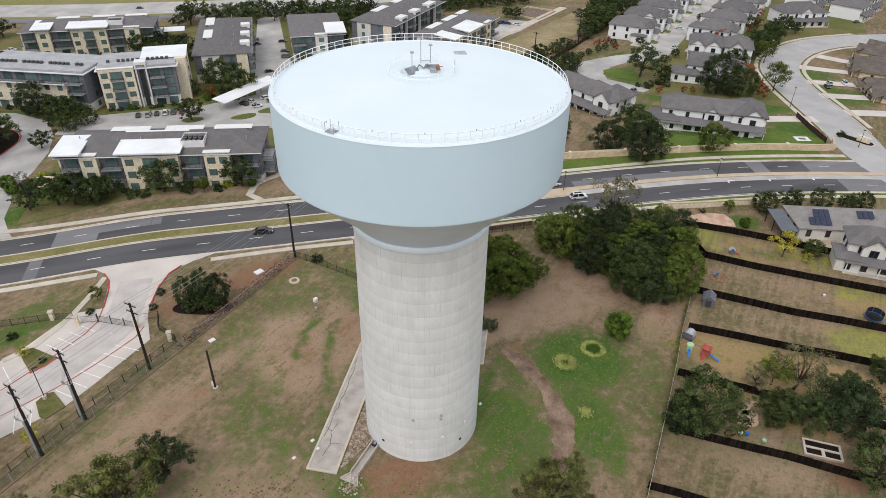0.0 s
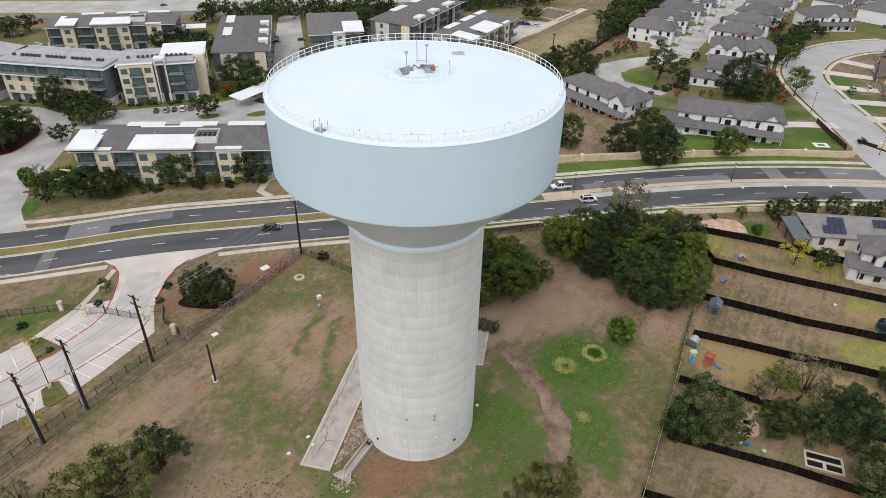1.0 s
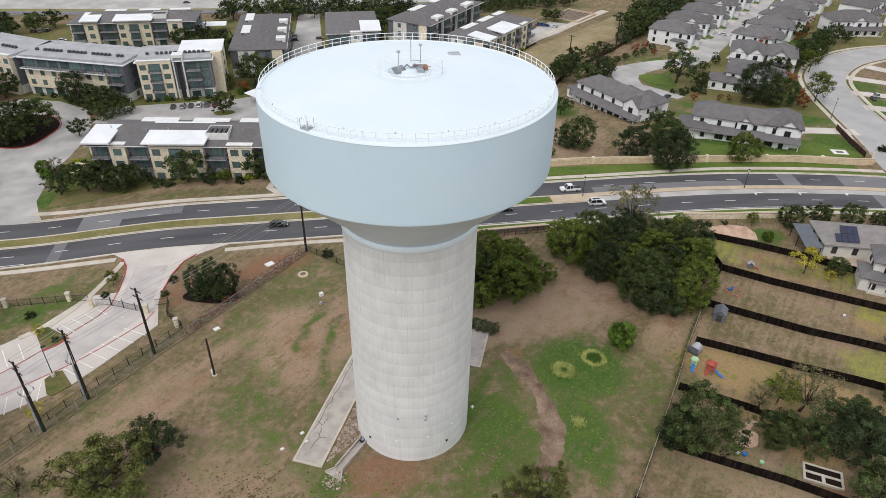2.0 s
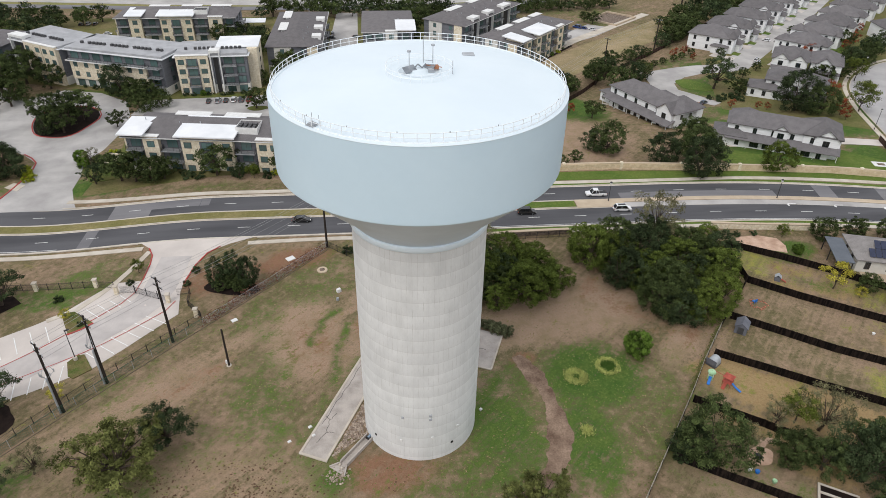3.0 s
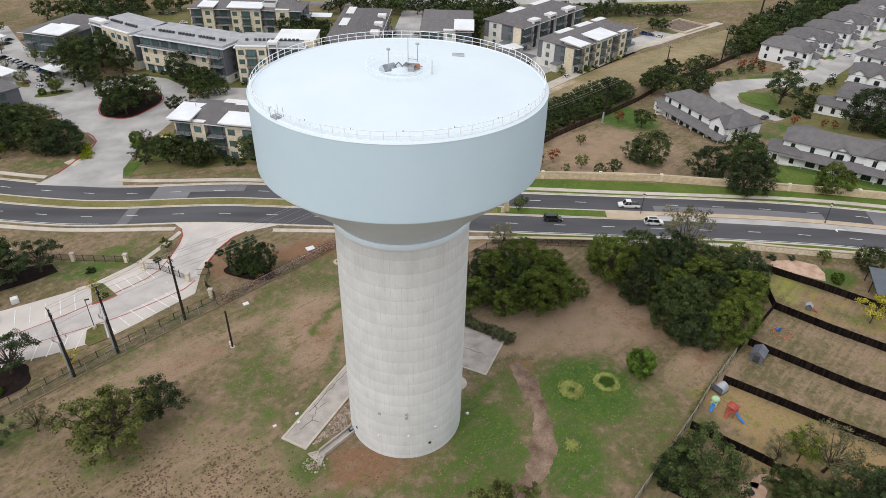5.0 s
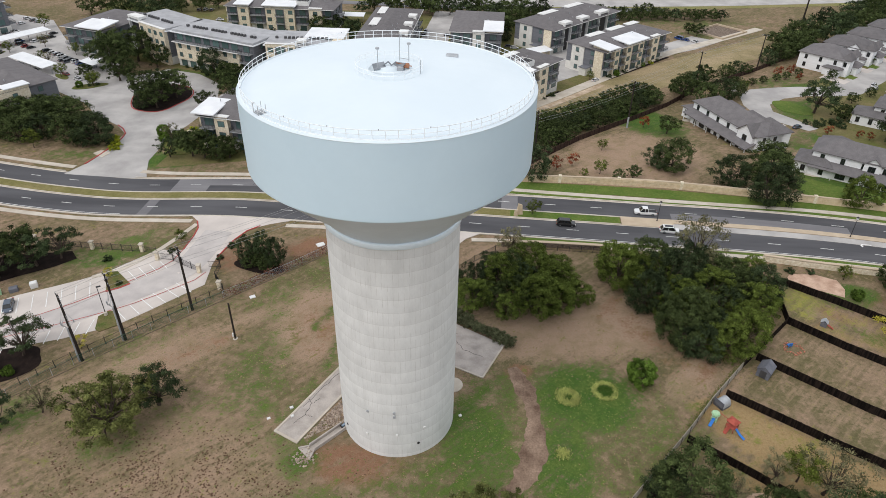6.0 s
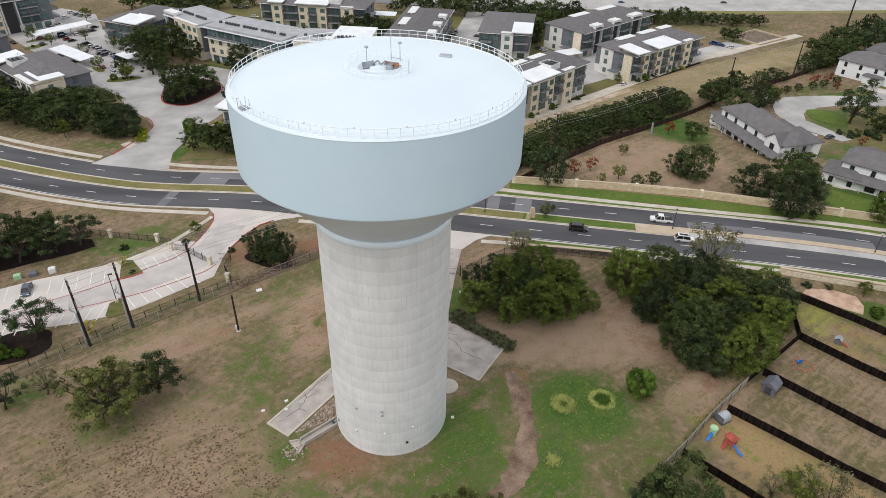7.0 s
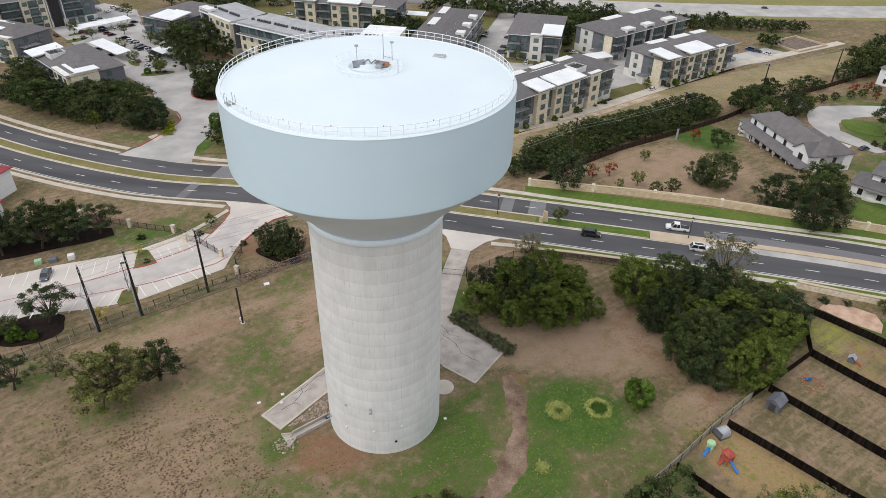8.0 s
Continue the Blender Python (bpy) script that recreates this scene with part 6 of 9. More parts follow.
def lattice(xs, zs, bars, rails, y0, y1):
    """A welded grille in one piece: columns named in bars, rows named in rails."""
    nx, nz = len(xs), len(zs)
    v = [(x, y, z) for y in (y0, y1) for z in zs for x in xs]
    full = {(i, j) for i in range(nx - 1) for j in range(nz - 1) if i in bars or j in rails}
    at = lambda s, i, j: s * nx * nz + j * nx + i
    f = []
    for i, j in sorted(full):
        f += [(at(0, i, j), at(0, i + 1, j), at(0, i + 1, j + 1), at(0, i, j + 1)), (at(1, i, j + 1), at(1, i + 1, j + 1), at(1, i + 1, j), at(1, i, j))]
        for (di, dj), (a, b) in (((-1, 0), ((0, 1), (0, 0))), ((1, 0), ((1, 0), (1, 1))), ((0, -1), ((0, 0), (1, 0))), ((0, 1), ((1, 1), (0, 1)))):
            if (i + di, j + dj) not in full:
                f.append((at(0, i + a[0], j + a[1]), at(1, i + a[0], j + a[1]), at(1, i + b[0], j + b[1]), at(0, i + b[0], j + b[1])))
    return Geo().add(v, f)


GRILLE = {}


def balcony(parent, x0, x1, y, z, out=1.5):
    """A balcony slab with a pale edge and cable rails on three sides."""
    b = part("balcony", Geo().block(x0, x1, y - out, y, z - 0.2, z, 0.02), M_DECK, parent)
    for w in (x1 - x0, out):
        if round(w, 2) not in GRILLE:
            GRILLE[round(w, 2)] = grille(w).mesh("balcony_rail", M_BLACK)
    part("balcony_rail", GRILLE[round(x1 - x0, 2)], None, b).location = (x0, y - out + 0.04, z)
    for x in (x0 + 0.04, x1 - 0.04):
        part("balcony_rail", GRILLE[round(out, 2)], None, b).matrix_local = pose(x, y - out, z, 0, 0, 90)
    return b


def apartment(x, y, rz, L, D, floors, bays, label, rise=2.3, units=(), screen=None, back=True, fins=(), roof="hip", end=None):
    """A stone and grey-siding block. bays: (from, to, kind, canopy) along the front; units: white boxes on the roof's far side."""
    F = 2.9
    H = floors * F
    P = 1.35                           # how far the stone bays stand out
    ob = thing("apartment_building", x, y, label, "apartment building", rz, z=ground_z(x + D / 2, y))
    part("wall", Geo().box(0, L, 0, D, -2.5, H), M_GREY_SIDING, ob, "grey horizontal siding")
    part("plinth", Geo().box(-0.05, L + 0.05, -0.05, D + 0.05, -2.5, F - 0.25), M_STUCCO, ob, "pale stucco ground floor")
    if roof == "hip":
        part("roof", Geo().hip(0, L, -0.9, D, H, rise, 0.6), M_SHINGLE, ob, "grey shingled hip roof")
    else:
        part("roof", Geo().block(-0.4, L + 0.4, -0.4, D + 0.4, H, H + 0.7, 0.1), plain("grey_metal_roof", lin(170, 171, 174), lin(150, 151, 154), 0.3, 3, 0.6) if "grey_metal_roof" not in bpy.data.materials else bpy.data.materials["grey_metal_roof"], ob, "flat grey roof")
        part("roof_edge", Geo().box(-0.9, L + 0.9, -0.9, D + 0.9, H - 0.28, H - 0.03), M_MEMBRANE, ob, "white eaves slab")
        g = 0
        xx = 2.0
        while xx < L - 2:
            part("rooftop_unit", Geo().block(xx, xx + 0.8, 4.0, 4.8, H + 0.7, H + 1.4, 0.05), M_FRAME, ob, "small dark rooftop air unit")
            xx += 1.3 if g % 5 else 2.8
            g += 1
    for x0, x1, kind, canopy in bays:
        w = x1 - x0
        if kind in ("stone", "stucco"):
            m = M_STONE_CREAM if kind == "stone" else M_STUCCO
            part("stone_bay", Geo().box(x0, x1, -P, 0.3, -2.5, H + 0.45), m, ob, "cream limestone bay" if kind == "stone" else "pale stucco bay")
            part("parapet", Geo().block(x0 - 0.15, x1 + 0.15, -P - 0.15, 0.45, H + 0.45, H + 0.62, 0.03), M_TRIM_WHITE, ob)
            cols = [x0 + w / 2] if w < 5.6 else [x0 + 1.5, x1 - 1.5]
            for f in range(floors):
                for cx in cols:
                    window(ob, cx, -P - 0.01, f * F + 1.5, 1.75, 1.5)
                if w > 8:
                    m0, m1 = x0 + w / 2 - 1.7, x0 + w / 2 + 1.7
                    part("recess", Geo().box(m0, m1, -P - 0.03, -P + 0.02, f * F + 0.1, f * F + 2.5), M_GREY_SIDING, ob)
                    window(ob, (m0 + m1) / 2, -P - 0.04, f * F + 1.25, 2.6, 2.2)
                    if f:
                        balcony(ob, m0, m1, -P - 0.03, f * F, 1.1)
        elif kind == "terrace":
            part("stone_bay", Geo().box(x0, x1, -0.75, 0.3, F - 0.2, 3 * F - 0.25), M_STONE_CREAM, ob, "cream limestone front")
            part("terrace_slab", Geo().block(x0 - 0.4, x1 + 0.4, -2.0, 0.3, 3 * F - 0.25, 3 * F - 0.02, 0.03), M_TRIM_WHITE, ob, "white terrace slab")
            n = int(w / 3.4)
            for k in range(n):
                cx = x0 + w * (k + 0.5) / n
                for f in (1, 2):
                    window(ob, cx, -0.76, f * F + 1.4, 1.4, 1.5)
                window(ob, cx, -0.06, 1.2, 2.6, 2.1)
                window(ob, cx, -0.06, 3 * F + 1.25, 2.7, 2.1)
            balcony(ob, x0 + 0.2, x1 - 0.2, 0, 3 * F, 1.8)
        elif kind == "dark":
            # a flat black sheet stands in for the slot's unlit depth
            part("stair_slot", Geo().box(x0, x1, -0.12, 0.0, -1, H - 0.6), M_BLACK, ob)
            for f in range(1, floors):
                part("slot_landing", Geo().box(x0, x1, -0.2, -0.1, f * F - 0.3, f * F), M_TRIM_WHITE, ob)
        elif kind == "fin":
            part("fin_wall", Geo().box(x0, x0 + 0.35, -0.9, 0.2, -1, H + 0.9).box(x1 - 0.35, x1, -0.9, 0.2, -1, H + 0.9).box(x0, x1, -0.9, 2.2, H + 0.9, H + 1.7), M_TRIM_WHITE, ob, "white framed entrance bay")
            # no opening here: black sheet painted as the shade between the fins
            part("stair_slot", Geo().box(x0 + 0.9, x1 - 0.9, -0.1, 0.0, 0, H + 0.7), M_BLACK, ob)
        else:
            for f in range(floors):
                for k in range(max(1, int(w / 3.2))):
                    cx = x0 + w * (k + 0.5) / max(1, int(w / 3.2))
                    window(ob, cx, -0.06, f * F + 1.25, min(2.5, w * 0.8), 2.1)
                if f and w > 3:
                    balcony(ob, x0 + 0.1, x1 - 0.1 - (w * 0.38 if w > 7 else 0.0), 0, f * F, 1.9)
        if canopy:
            d = canopy
            part("clerestory", Geo().box(x0 + 0.2, x1 - 0.2, -1.0, d - 1.2, H, H + 1.0), M_STONE_CREAM, ob)
            part("canopy_roof", Geo().shed(x0 - 1.0, x1 + 1.0, -2.6, d, H + 1.0, H + 1.0 + 0.08 * (d + 2.6), 0.3), M_MEMBRANE, ob, "flat white overhanging roof slab")
    for ux, uw in units:
        part("roof_monitor", Geo().box(ux, ux + uw, D * 0.72, D * 0.8, H + 0.3, H + 1.7).block(ux - 0.3, ux + uw + 0.3, D * 0.68, D * 0.86, H + 1.7, H + 1.85, 0.04), M_TRIM_WHITE, ob, "white raised roof monitor")
    if screen:
        s0, s1 = screen
        z0, z1, y0, y1 = H + 1.2, H + 2.5, 0.8, 5.4
        part("roof_screen", Geo().box(s0, s1, y0, y0 + 0.1, z0 - 1.2, z1).box(s0, s1, y1 - 0.1, y1, z0 - 0.6, z1).box(s0, s0 + 0.1, y0 + 0.1, y1 - 0.1, z0 - 0.6, z1).box(s1 - 0.1, s1, y0 + 0.1, y1 - 0.1, z0 - 0.6, z1), M_TRIM_WHITE, ob, "pale louvred screen round the rooftop units")
        k = int((s1 - s0) / 1.1)
        for i, j in product(range(k), range(3)):
            part("rooftop_unit", Geo().block(s0 + 0.3 + i * 1.1, s0 + 1.0 + i * 1.1, y0 + 0.4 + j * 1.1, y0 + 1.1 + j * 1.1, H + 0.3, z1 - 0.05, 0.05), M_FRAME, ob)
    if end:
        e0, e1, d0, d1 = end
        part("end_block", Geo().box(e0, e1, d0, d1, -2.5, H + 0.9), M_STONE_CREAM, ob, "cream limestone end block")
        part("end_roof", Geo().block(e0 - 9.5, e1 + 0.4, d0 + 1.5, d1 + 0.4, H + 0.9, H + 1.15, 0.05), M_MEMBRANE, ob, "flat white roof slab")
        for f in range(floors):
            window(ob, e1 + 0.06, (d0 + d1) / 2, f * F + 1.5, 1.3, 1.5, 90)
    # gutters along the eaves, vent stacks on the slopes
    if roof == "hip":
        part("gutter", Geo().box(-0.6, L + 0.6, -1.6, -1.5, H - 0.02, H + 0.16), M_TRIM_WHITE, ob)
        rv = random.Random(int(x * 3 + y))
        for _ in range(int(L / 6)):
            vx, vy = rv.uniform(3, L - 3), rv.uniform(2.2, D * 0.4)
            part("vent_stack", Geo().rod((vx, vy, H), (vx, vy, H + 2.2 * rise * vy / D + 0.75), 0.1, n=6), M_STEEL, ob)
    # ends: a stone strip, a low stucco block, wide decks at the far end, a clad front corner
    if roof == "hip" and D < 20:
        part("end_bay", Geo().box(-0.4, 0.1, 0.02, 3.4, -2.5, H + 0.1), M_STONE_CREAM, ob, "cream limestone corner")
        part("end_bay", Geo().box(-0.3, 0.1, D * 0.52, D * 0.86, -2.5, H - 0.1), M_STUCCO, ob, "pale stucco end bay")
        part("end_porch", Geo().box(-2.6, 0.0, 4.6, 7.2, -2.5, F - 0.3), M_STUCCO, ob, "low pale stucco end porch")
        part("end_porch_roof", Geo().block(-2.9, 0.05, 4.3, 7.5, F - 0.3, F - 0.1, 0.03), M_GREY_SIDING, ob)
        for f in range(1, floors):
            deck = part("end_deck", Geo().block(L, L + 2.6, 1.2, 7.4, f * F - 0.22, f * F, 0.02), M_DECK, ob)
            if "end_deck_rail" not in GRILLE:
                GRILLE["end_deck_rail"] = grille(6.2).mesh("balcony_rail", M_BLACK)
                GRILLE["end_deck_side"] = grille(2.6).mesh("balcony_rail", M_BLACK)
            part("balcony_rail", GRILLE["end_deck_rail"], None, deck).matrix_local = pose(L + 2.56, 1.2, f * F, 0, 0, 90)
            part("balcony_rail", GRILLE["end_deck_side"], None, deck).matrix_local = pose(L, 1.24, f * F)
            part("balcony_rail", GRILLE["end_deck_side"], None, deck).matrix_local = pose(L, 7.36, f * F)
    for f in range(floors):
        for k in range(2):
            window(ob, 0 - (0.36 if k and roof == "hip" and D < 20 else 0.06), D * (0.3 + 0.4 * k), f * F + 1.5, 1.3, 1.5, -90)
            window(ob, L + 0.06, D * (0.3 + 0.4 * k), f * F + 1.5, 1.3, 1.5, 90)
    return ob


LAB = "three-storey apartment block in grey siding and cream stone"
LAB4 = "four-storey apartment block in cream stone and grey siding"
apartment(-49.8, 146.1, -8, 43, 13, 3, [(0.3, 4.4, "grey", 6.5), (4.6, 8.2, "stone", 0), (8.6, 13.2, "grey", 0), (13.5, 25.5, "stone", 8.0), (25.9, 30.6, "grey", 0), (31, 36.6, "stone", 0), (37, 42.8, "grey", 0)], LAB, units=((9, 8), (21, 8), (32, 8)), screen=(26, 31))
apartment(-51.2, 201.4, 3, 20.5, 13, 4, [(0, 9.4, "stone", 0), (9.8, 12.9, "fin", 0), (13.2, 20.3, "grey", 0)], LAB4, roof="flat", end=(20.5, 23.5, 3.0, 16))
apartment(-86, 210.8, -20, 33, 14, 4, [(0.5, 27.5, "terrace", 0), (28, 32.6, "grey", 0)], LAB4, roof="flat")
apartment(-107, 222.5, -32, 22, 14, 4, [(0.2, 7, "fin", 0), (7.4, 15, "stone", 0), (15.4, 21.8, "stone", 0)], LAB4, roof="flat")
apartment(-86.5, 257.5, 0, 43, 14, 3, [(0.3, 4.6, "grey", 0), (4.8, 9.2, "stone", 7.0), (9.6, 15.8, "grey", 0), (16, 27.5, "stone", 8.0), (28, 33, "grey", 0), (33.4, 38.5, "stone", 0), (38.8, 42.8, "grey", 0)], LAB, units=((10, 7), (22, 7), (33, 7)), screen=(28, 33))
apartment(-10.6, 219.5, 90, 44, 16.5, 3, [(0.3, 6, "grey", 0), (6.4, 9.8, "fin", 0), (10.2, 17, "grey", 0), (17.4, 20.6, "fin", 0), (21, 28, "grey", 0), (28.4, 31.6, "fin", 0), (32, 43.6, "grey", 0)], LAB, units=((14, 9), (30, 9)))
apartment(4.2, 236.3, 0, 18, 28, 3, [(0.3, 7.6, "grey", 0), (8, 12.2, "stucco", 0), (12.6, 17.8, "grey", 8.0)], LAB)
apartment(15.2, 168.2, 55, 45.5, 14, 3, [(0.3, 9, "grey", 0), (9.4, 14, "stone", 6.0), (14.4, 16.8, "grey", 0), (17, 27.6, "stone", 8.0), (28, 32, "grey", 0), (32.4, 37.4, "stone", 0), (37.8, 45.2, "grey", 0)], LAB, units=((8, 8), (20, 8), (31, 6)), screen=(28, 32.5))
apartment(56.6, 219.6, 48.5, 38, 15, 3, [(0.3, 4.2, "grey", 6.0), (4.4, 7.4, "stone", 0), (7.8, 11, "grey", 0), (11.3, 21.7, "stone", 8.0), (22, 26.6, "grey", 0), (27, 31.4, "stone", 0), (31.8, 37.8, "grey", 0)], LAB, units=((6, 8), (18, 8), (29, 6)))
apartment(40.4, 242.4, 51.5, 43, 17, 3, [(0.3, 6, "grey", 0), (6.4, 11, "fin", 0), (11.4, 17, "grey", 0), (17.4, 22, "fin", 0), (22.4, 29, "grey", 0), (29.4, 35.6, "fin", 0), (36, 42.6, "grey", 0)], LAB, units=((10, 9), (26, 10)))
apartment(-134, 169.8, -31, 29, 15, 3, [(0.3, 6, "grey", 7.0), (6.4, 12, "grey", 0), (12.4, 18, "grey", 0), (18.4, 28.8, "stone", 0)], LAB, screen=(8, 12.5), end=(29.0, 29.6, -0.4, 7.5))
apartment(-186, 187.5, -10, 34, 14, 3, [(0.3, 10, "grey", 9.0), (10.4, 20, "grey", 9.0), (20.5, 25, "grey", 8.0), (25.4, 33.6, "stone", 0)], LAB)
apartment(-190, 199, 57, 46, 14, 4, [(0.3, 12, "stone", 0), (12.4, 19, "grey", 0), (19.4, 28, "stone", 0), (28.4, 34, "fin", 0), (34.4, 45, "grey", 0)], LAB4)
apartment(-131, 220.5, -15, 18, 24, 3, [(0.3, 8, "grey", 0), (8.4, 17.6, "grey", 7.0)], LAB)


# ---- houses ----
def house(x, y, rz, W, D, label, floors=2, wall=None, roof_mat=None, porch=2.6, gables=(), garage=(), rise=3.3, wings=(), party=True):
    """A gabled or hipped house; its front faces its own -y. Behind a porch with a lean-to roof stands the main block. With party, rear rows have a blind side wall."""
    wall, roof_mat = wall or M_SIDING, roof_mat or M_SHINGLE
    F = 2.7
    H = floors * F
    ob = thing("house", x, y, label, "house", rz, z=ground_z(x, y))
    part("wall", Geo().box(0, W, porch, D, -1.5, H), wall, ob)
    part("roof", Geo().hip(0, W, porch, D, H, rise, 0.5), roof_mat, ob, "shingled hip roof")
    if porch:
        part("lower_wall", Geo().box(W * 0.08, W * 0.92, 0.9, porch + 0.1, -1.5, F - 0.2), wall, ob)
        part("porch_roof", Geo().shed(-0.3, W + 0.3, -0.5, porch + 0.05, F - 0.35, F + 0.75), roof_mat, ob, "lean-to porch roof")
        n = max(2, int(W / 4.5))
        for k in range(n + 1):
            px = 0.1 + (W - 0.35) * k / n
            part("porch_post", Geo().box(px, px + 0.16, -0.2, -0.04, -0.5, F - 0.35), M_TRIM_WHITE, ob)
        part("porch_floor", Geo().box(-0.1, W + 0.1, -0.35, porch, -0.6, 0.06), M_WALK, ob)
        k = max(2, int(W / 3.6))
        for i in range(k):
            window(ob, W * 0.1 + W * 0.8 * (i + 0.5) / k, 0.86, 1.35, 2.1 if i % 3 else 1.1, 1.7 if i % 3 else 2.0)
    for f in range(1 if porch else 0, floors):
        k = max(2, int(W / 3.8))
        for i in range(k):
            if not porch and f == 0 and any(g0 < W * (i + 0.5) / k < g1 for g0, g1 in garage):
                continue
            window(ob, W * (i + 0.5) / k, porch - 0.05, f * F + 1.55, 0.95, 1.5)
    for f in range(floors):
        for k in range(2):
            window(ob, W + 0.05, porch + (D - porch) * (0.3 + 0.4 * k), f * F + 1.5, 0.9, 1.4, 90)
            if not (party and y > 205):
                window(ob, -0.05, porch + (D - porch) * (0.3 + 0.4 * k), f * F + 1.5, 0.9, 1.4, -90)
    for g0, g1, deep in gables:
        part("gable_wall", Geo().prism([(g0, porch - deep), (g1, porch - deep), (g1, porch + 2), (g0, porch + 2)], -1.0, H).add([(g0, porch - deep, H), (g1, porch - deep, H), ((g0 + g1) / 2, porch - deep, H + (g1 - g0) * 0.4), (g0, porch - deep + 0.2, H), (g1, porch - deep + 0.2, H), ((g0 + g1) / 2, porch - deep + 0.2, H + (g1 - g0) * 0.4)], [(0, 1, 2), (5, 4, 3), (0, 2, 5, 3), (2, 1, 4, 5)]), wall, ob)
        part("gable_roof", Geo().gable(g0, g1, porch - deep, porch + (D - porch) * 0.5, H, (g1 - g0) * 0.4), roof_mat, ob)
        window(ob, (g0 + g1) / 2, porch - deep - 0.05, H - 1.3, 1.5, 1.5)
    for x0, x1, y0, y1, h, up in wings:
        part("wing_wall", Geo().box(x0, x1, y0, y1, -1.5, h), wall, ob)
        part("wing_roof", Geo().hip(x0, x1, y0, y1, h, up, 0.45), roof_mat, ob)
        for k in range(max(1, int((x1 - x0) / 3))):
            window(ob, x0 + (x1 - x0) * (k + 0.5) / max(1, int((x1 - x0) / 3)), y0 - 0.05, h - 1.35, 1.0, 1.5)
    for g0, g1 in garage:
        deep = max([d for a, b, d in gables if a <= g0 and g1 <= b + 0.1] or [0])
        part("garage_door", Geo().box(g0, g1, porch - deep - 0.06, porch - deep, -0.1, 2.3), M_DOOR, ob, "dark panelled garage door")
    return ob


PANE["glass"] = M_GLASS_DARK
WH = "white two-storey townhouse with grey shingle roofs"
house(77, 185.2, -65.7, 26, 11.2, WH + " and a porch", rise=2.7, gables=((19.8, 25.4, 0.8),), wings=((-3.5, 3, 2.0, 8, 2.7, 1.6), (2.5, 7.5, 8, 13.6, 4.9, 1.7), (10, 15, 8, 14.6, 4.7, 1.7), (17.5, 26, 6, 13.6, 5.5, 2.6)))
house(98.4, 149.6, -29.4, 26.5, 10.8, WH + " and a porch", rise=2.6, gables=((11, 14.5, 0.3), (20.5, 26, 0.6)), wings=((-3.0, 5, 0.6, 8.0, 2.7, 2.0), (0.5, 8, 5, 13.4, 5.2, 2.4), (18.0, 26.5, 2.2, 13.0, 5.7, 2.8)))
house(129.6, 188.4, -33, 17.5, 12, WH + " and a low porch", porch=2.0, rise=2.4, gables=((6, 11.2, 0.7),), wings=((-4.6, 5.4, -0.4, 7, 2.9, 1.8), (0.6, 8, 6, 13.4, 5.7, 2.3)))
for x, y, W, cols in ((144.9, 212.6, 11.2, ((0.4, 5.2), (6.0, 10.8))), (155.6, 206.6, 9.4, ((1.6, 6.6),))):
    ob = house(x, y, -33, W, 13, WH + " and garage doors", porch=0.0, rise=2.8, gables=tuple((g0, g1, 0.5) for g0, g1 in cols), garage=tuple((g0 + 0.5, g1 - 0.5) for g0, g1 in cols))
    part("lean_to_roof", Geo().shed(0.0, W, -1.7, -0.55, 2.45, 3.1), M_SHINGLE, ob, "lean-to shingle roof over the garages")
    for px in [0.1, W - 0.3] + [(cols[k][1] + cols[k + 1][0]) / 2 - 0.1 for k in range(len(cols) - 1)]:
        part("garage_pier", Geo().box(px, px + 0.3, -1.5, -0.5, -0.8, 2.5), M_SIDING, ob)
for k in range(7):
    up = 0.25 * (k % 3)
    house(127.9 + k * 13.2, 243.4 + k * 13.4, -40, 14.6, 12.4, WH + " and a gabled street side", porch=0.0, rise=3.0 - up, gables=((8.2, 12.6, 0.4),) if k % 2 else (),
          wings=((13.8, 16.6, 0.6, 4.8, 5.5, 2.2 + up), (14.0, 18.2, 5.2, 10.4, 2.7, 1.4), (13.6, 16.0, 7.6, 11.8, 5.3, 2.0), (9.4, 14.9, -1.6, 0.3, 2.5, 0.7)))
for k in range(6):
    up = 0.25 * (k % 3)
    house(158.6 + k * 13.4, 231.8 + k * 13.0, -47, 12.5, 14.5, WH + " and stepped roofs", porch=2.0 if k % 2 else 1.2, rise=2.8 + up,
          wings=((-2.6, 2.0, 1.4, 6.2, 5.3, 2.0), (-4.0, 1.0, 7.0, 12.0, 2.7, 1.5), (10.6, 14.6, 5.0, 11.5, 4.9 - up, 2.0), (3.5, 9.0, 11.5, 16.0, 5.5, 2.4)))
house(209, 243, -8, 20, 14, WH, gables=((8, 13, 0.4),))
for x, y, rz in ((241, 262, 35), (256, 273, 35), (271, 284, 35), (250, 244, 30), (266, 256, 30)):
    house(x, y, rz, 13, 15, WH, porch=2.0)
TAN = "tan stone single-storey house with a brown-grey roof"
for x, y, rz in ((181.5, 171.0, -115), (199.5, 194.5, -128), (222, 210, -150)):
    house(x, y, rz, 17, 15, TAN, floors=1, wall=M_STONE_TAN, roof_mat=M_SHINGLE_BROWN, porch=2.0, gables=((1.5, 6.5, 1.2), (10, 15, 2.0)), garage=((10.6, 14.4),), rise=3.4)
s_house = house(97.4, 92.2, -17, 23, 8.4, "white brick house with a grey roof and solar panels", floors=1, wall=M_STUCCO, roof_mat=M_SHINGLE_PALE, porch=0.0, rise=2.3, wings=((13.5, 22.5, -3.2, 6.5, 3.3, 2.6),))
part("terrace", Geo().box(1.0, 13.5, -3.4, 0.0, -0.3, 0.06), M_TAN_PAVE, s_house, "pale stone terrace")
slope = 2.3 / 4.7
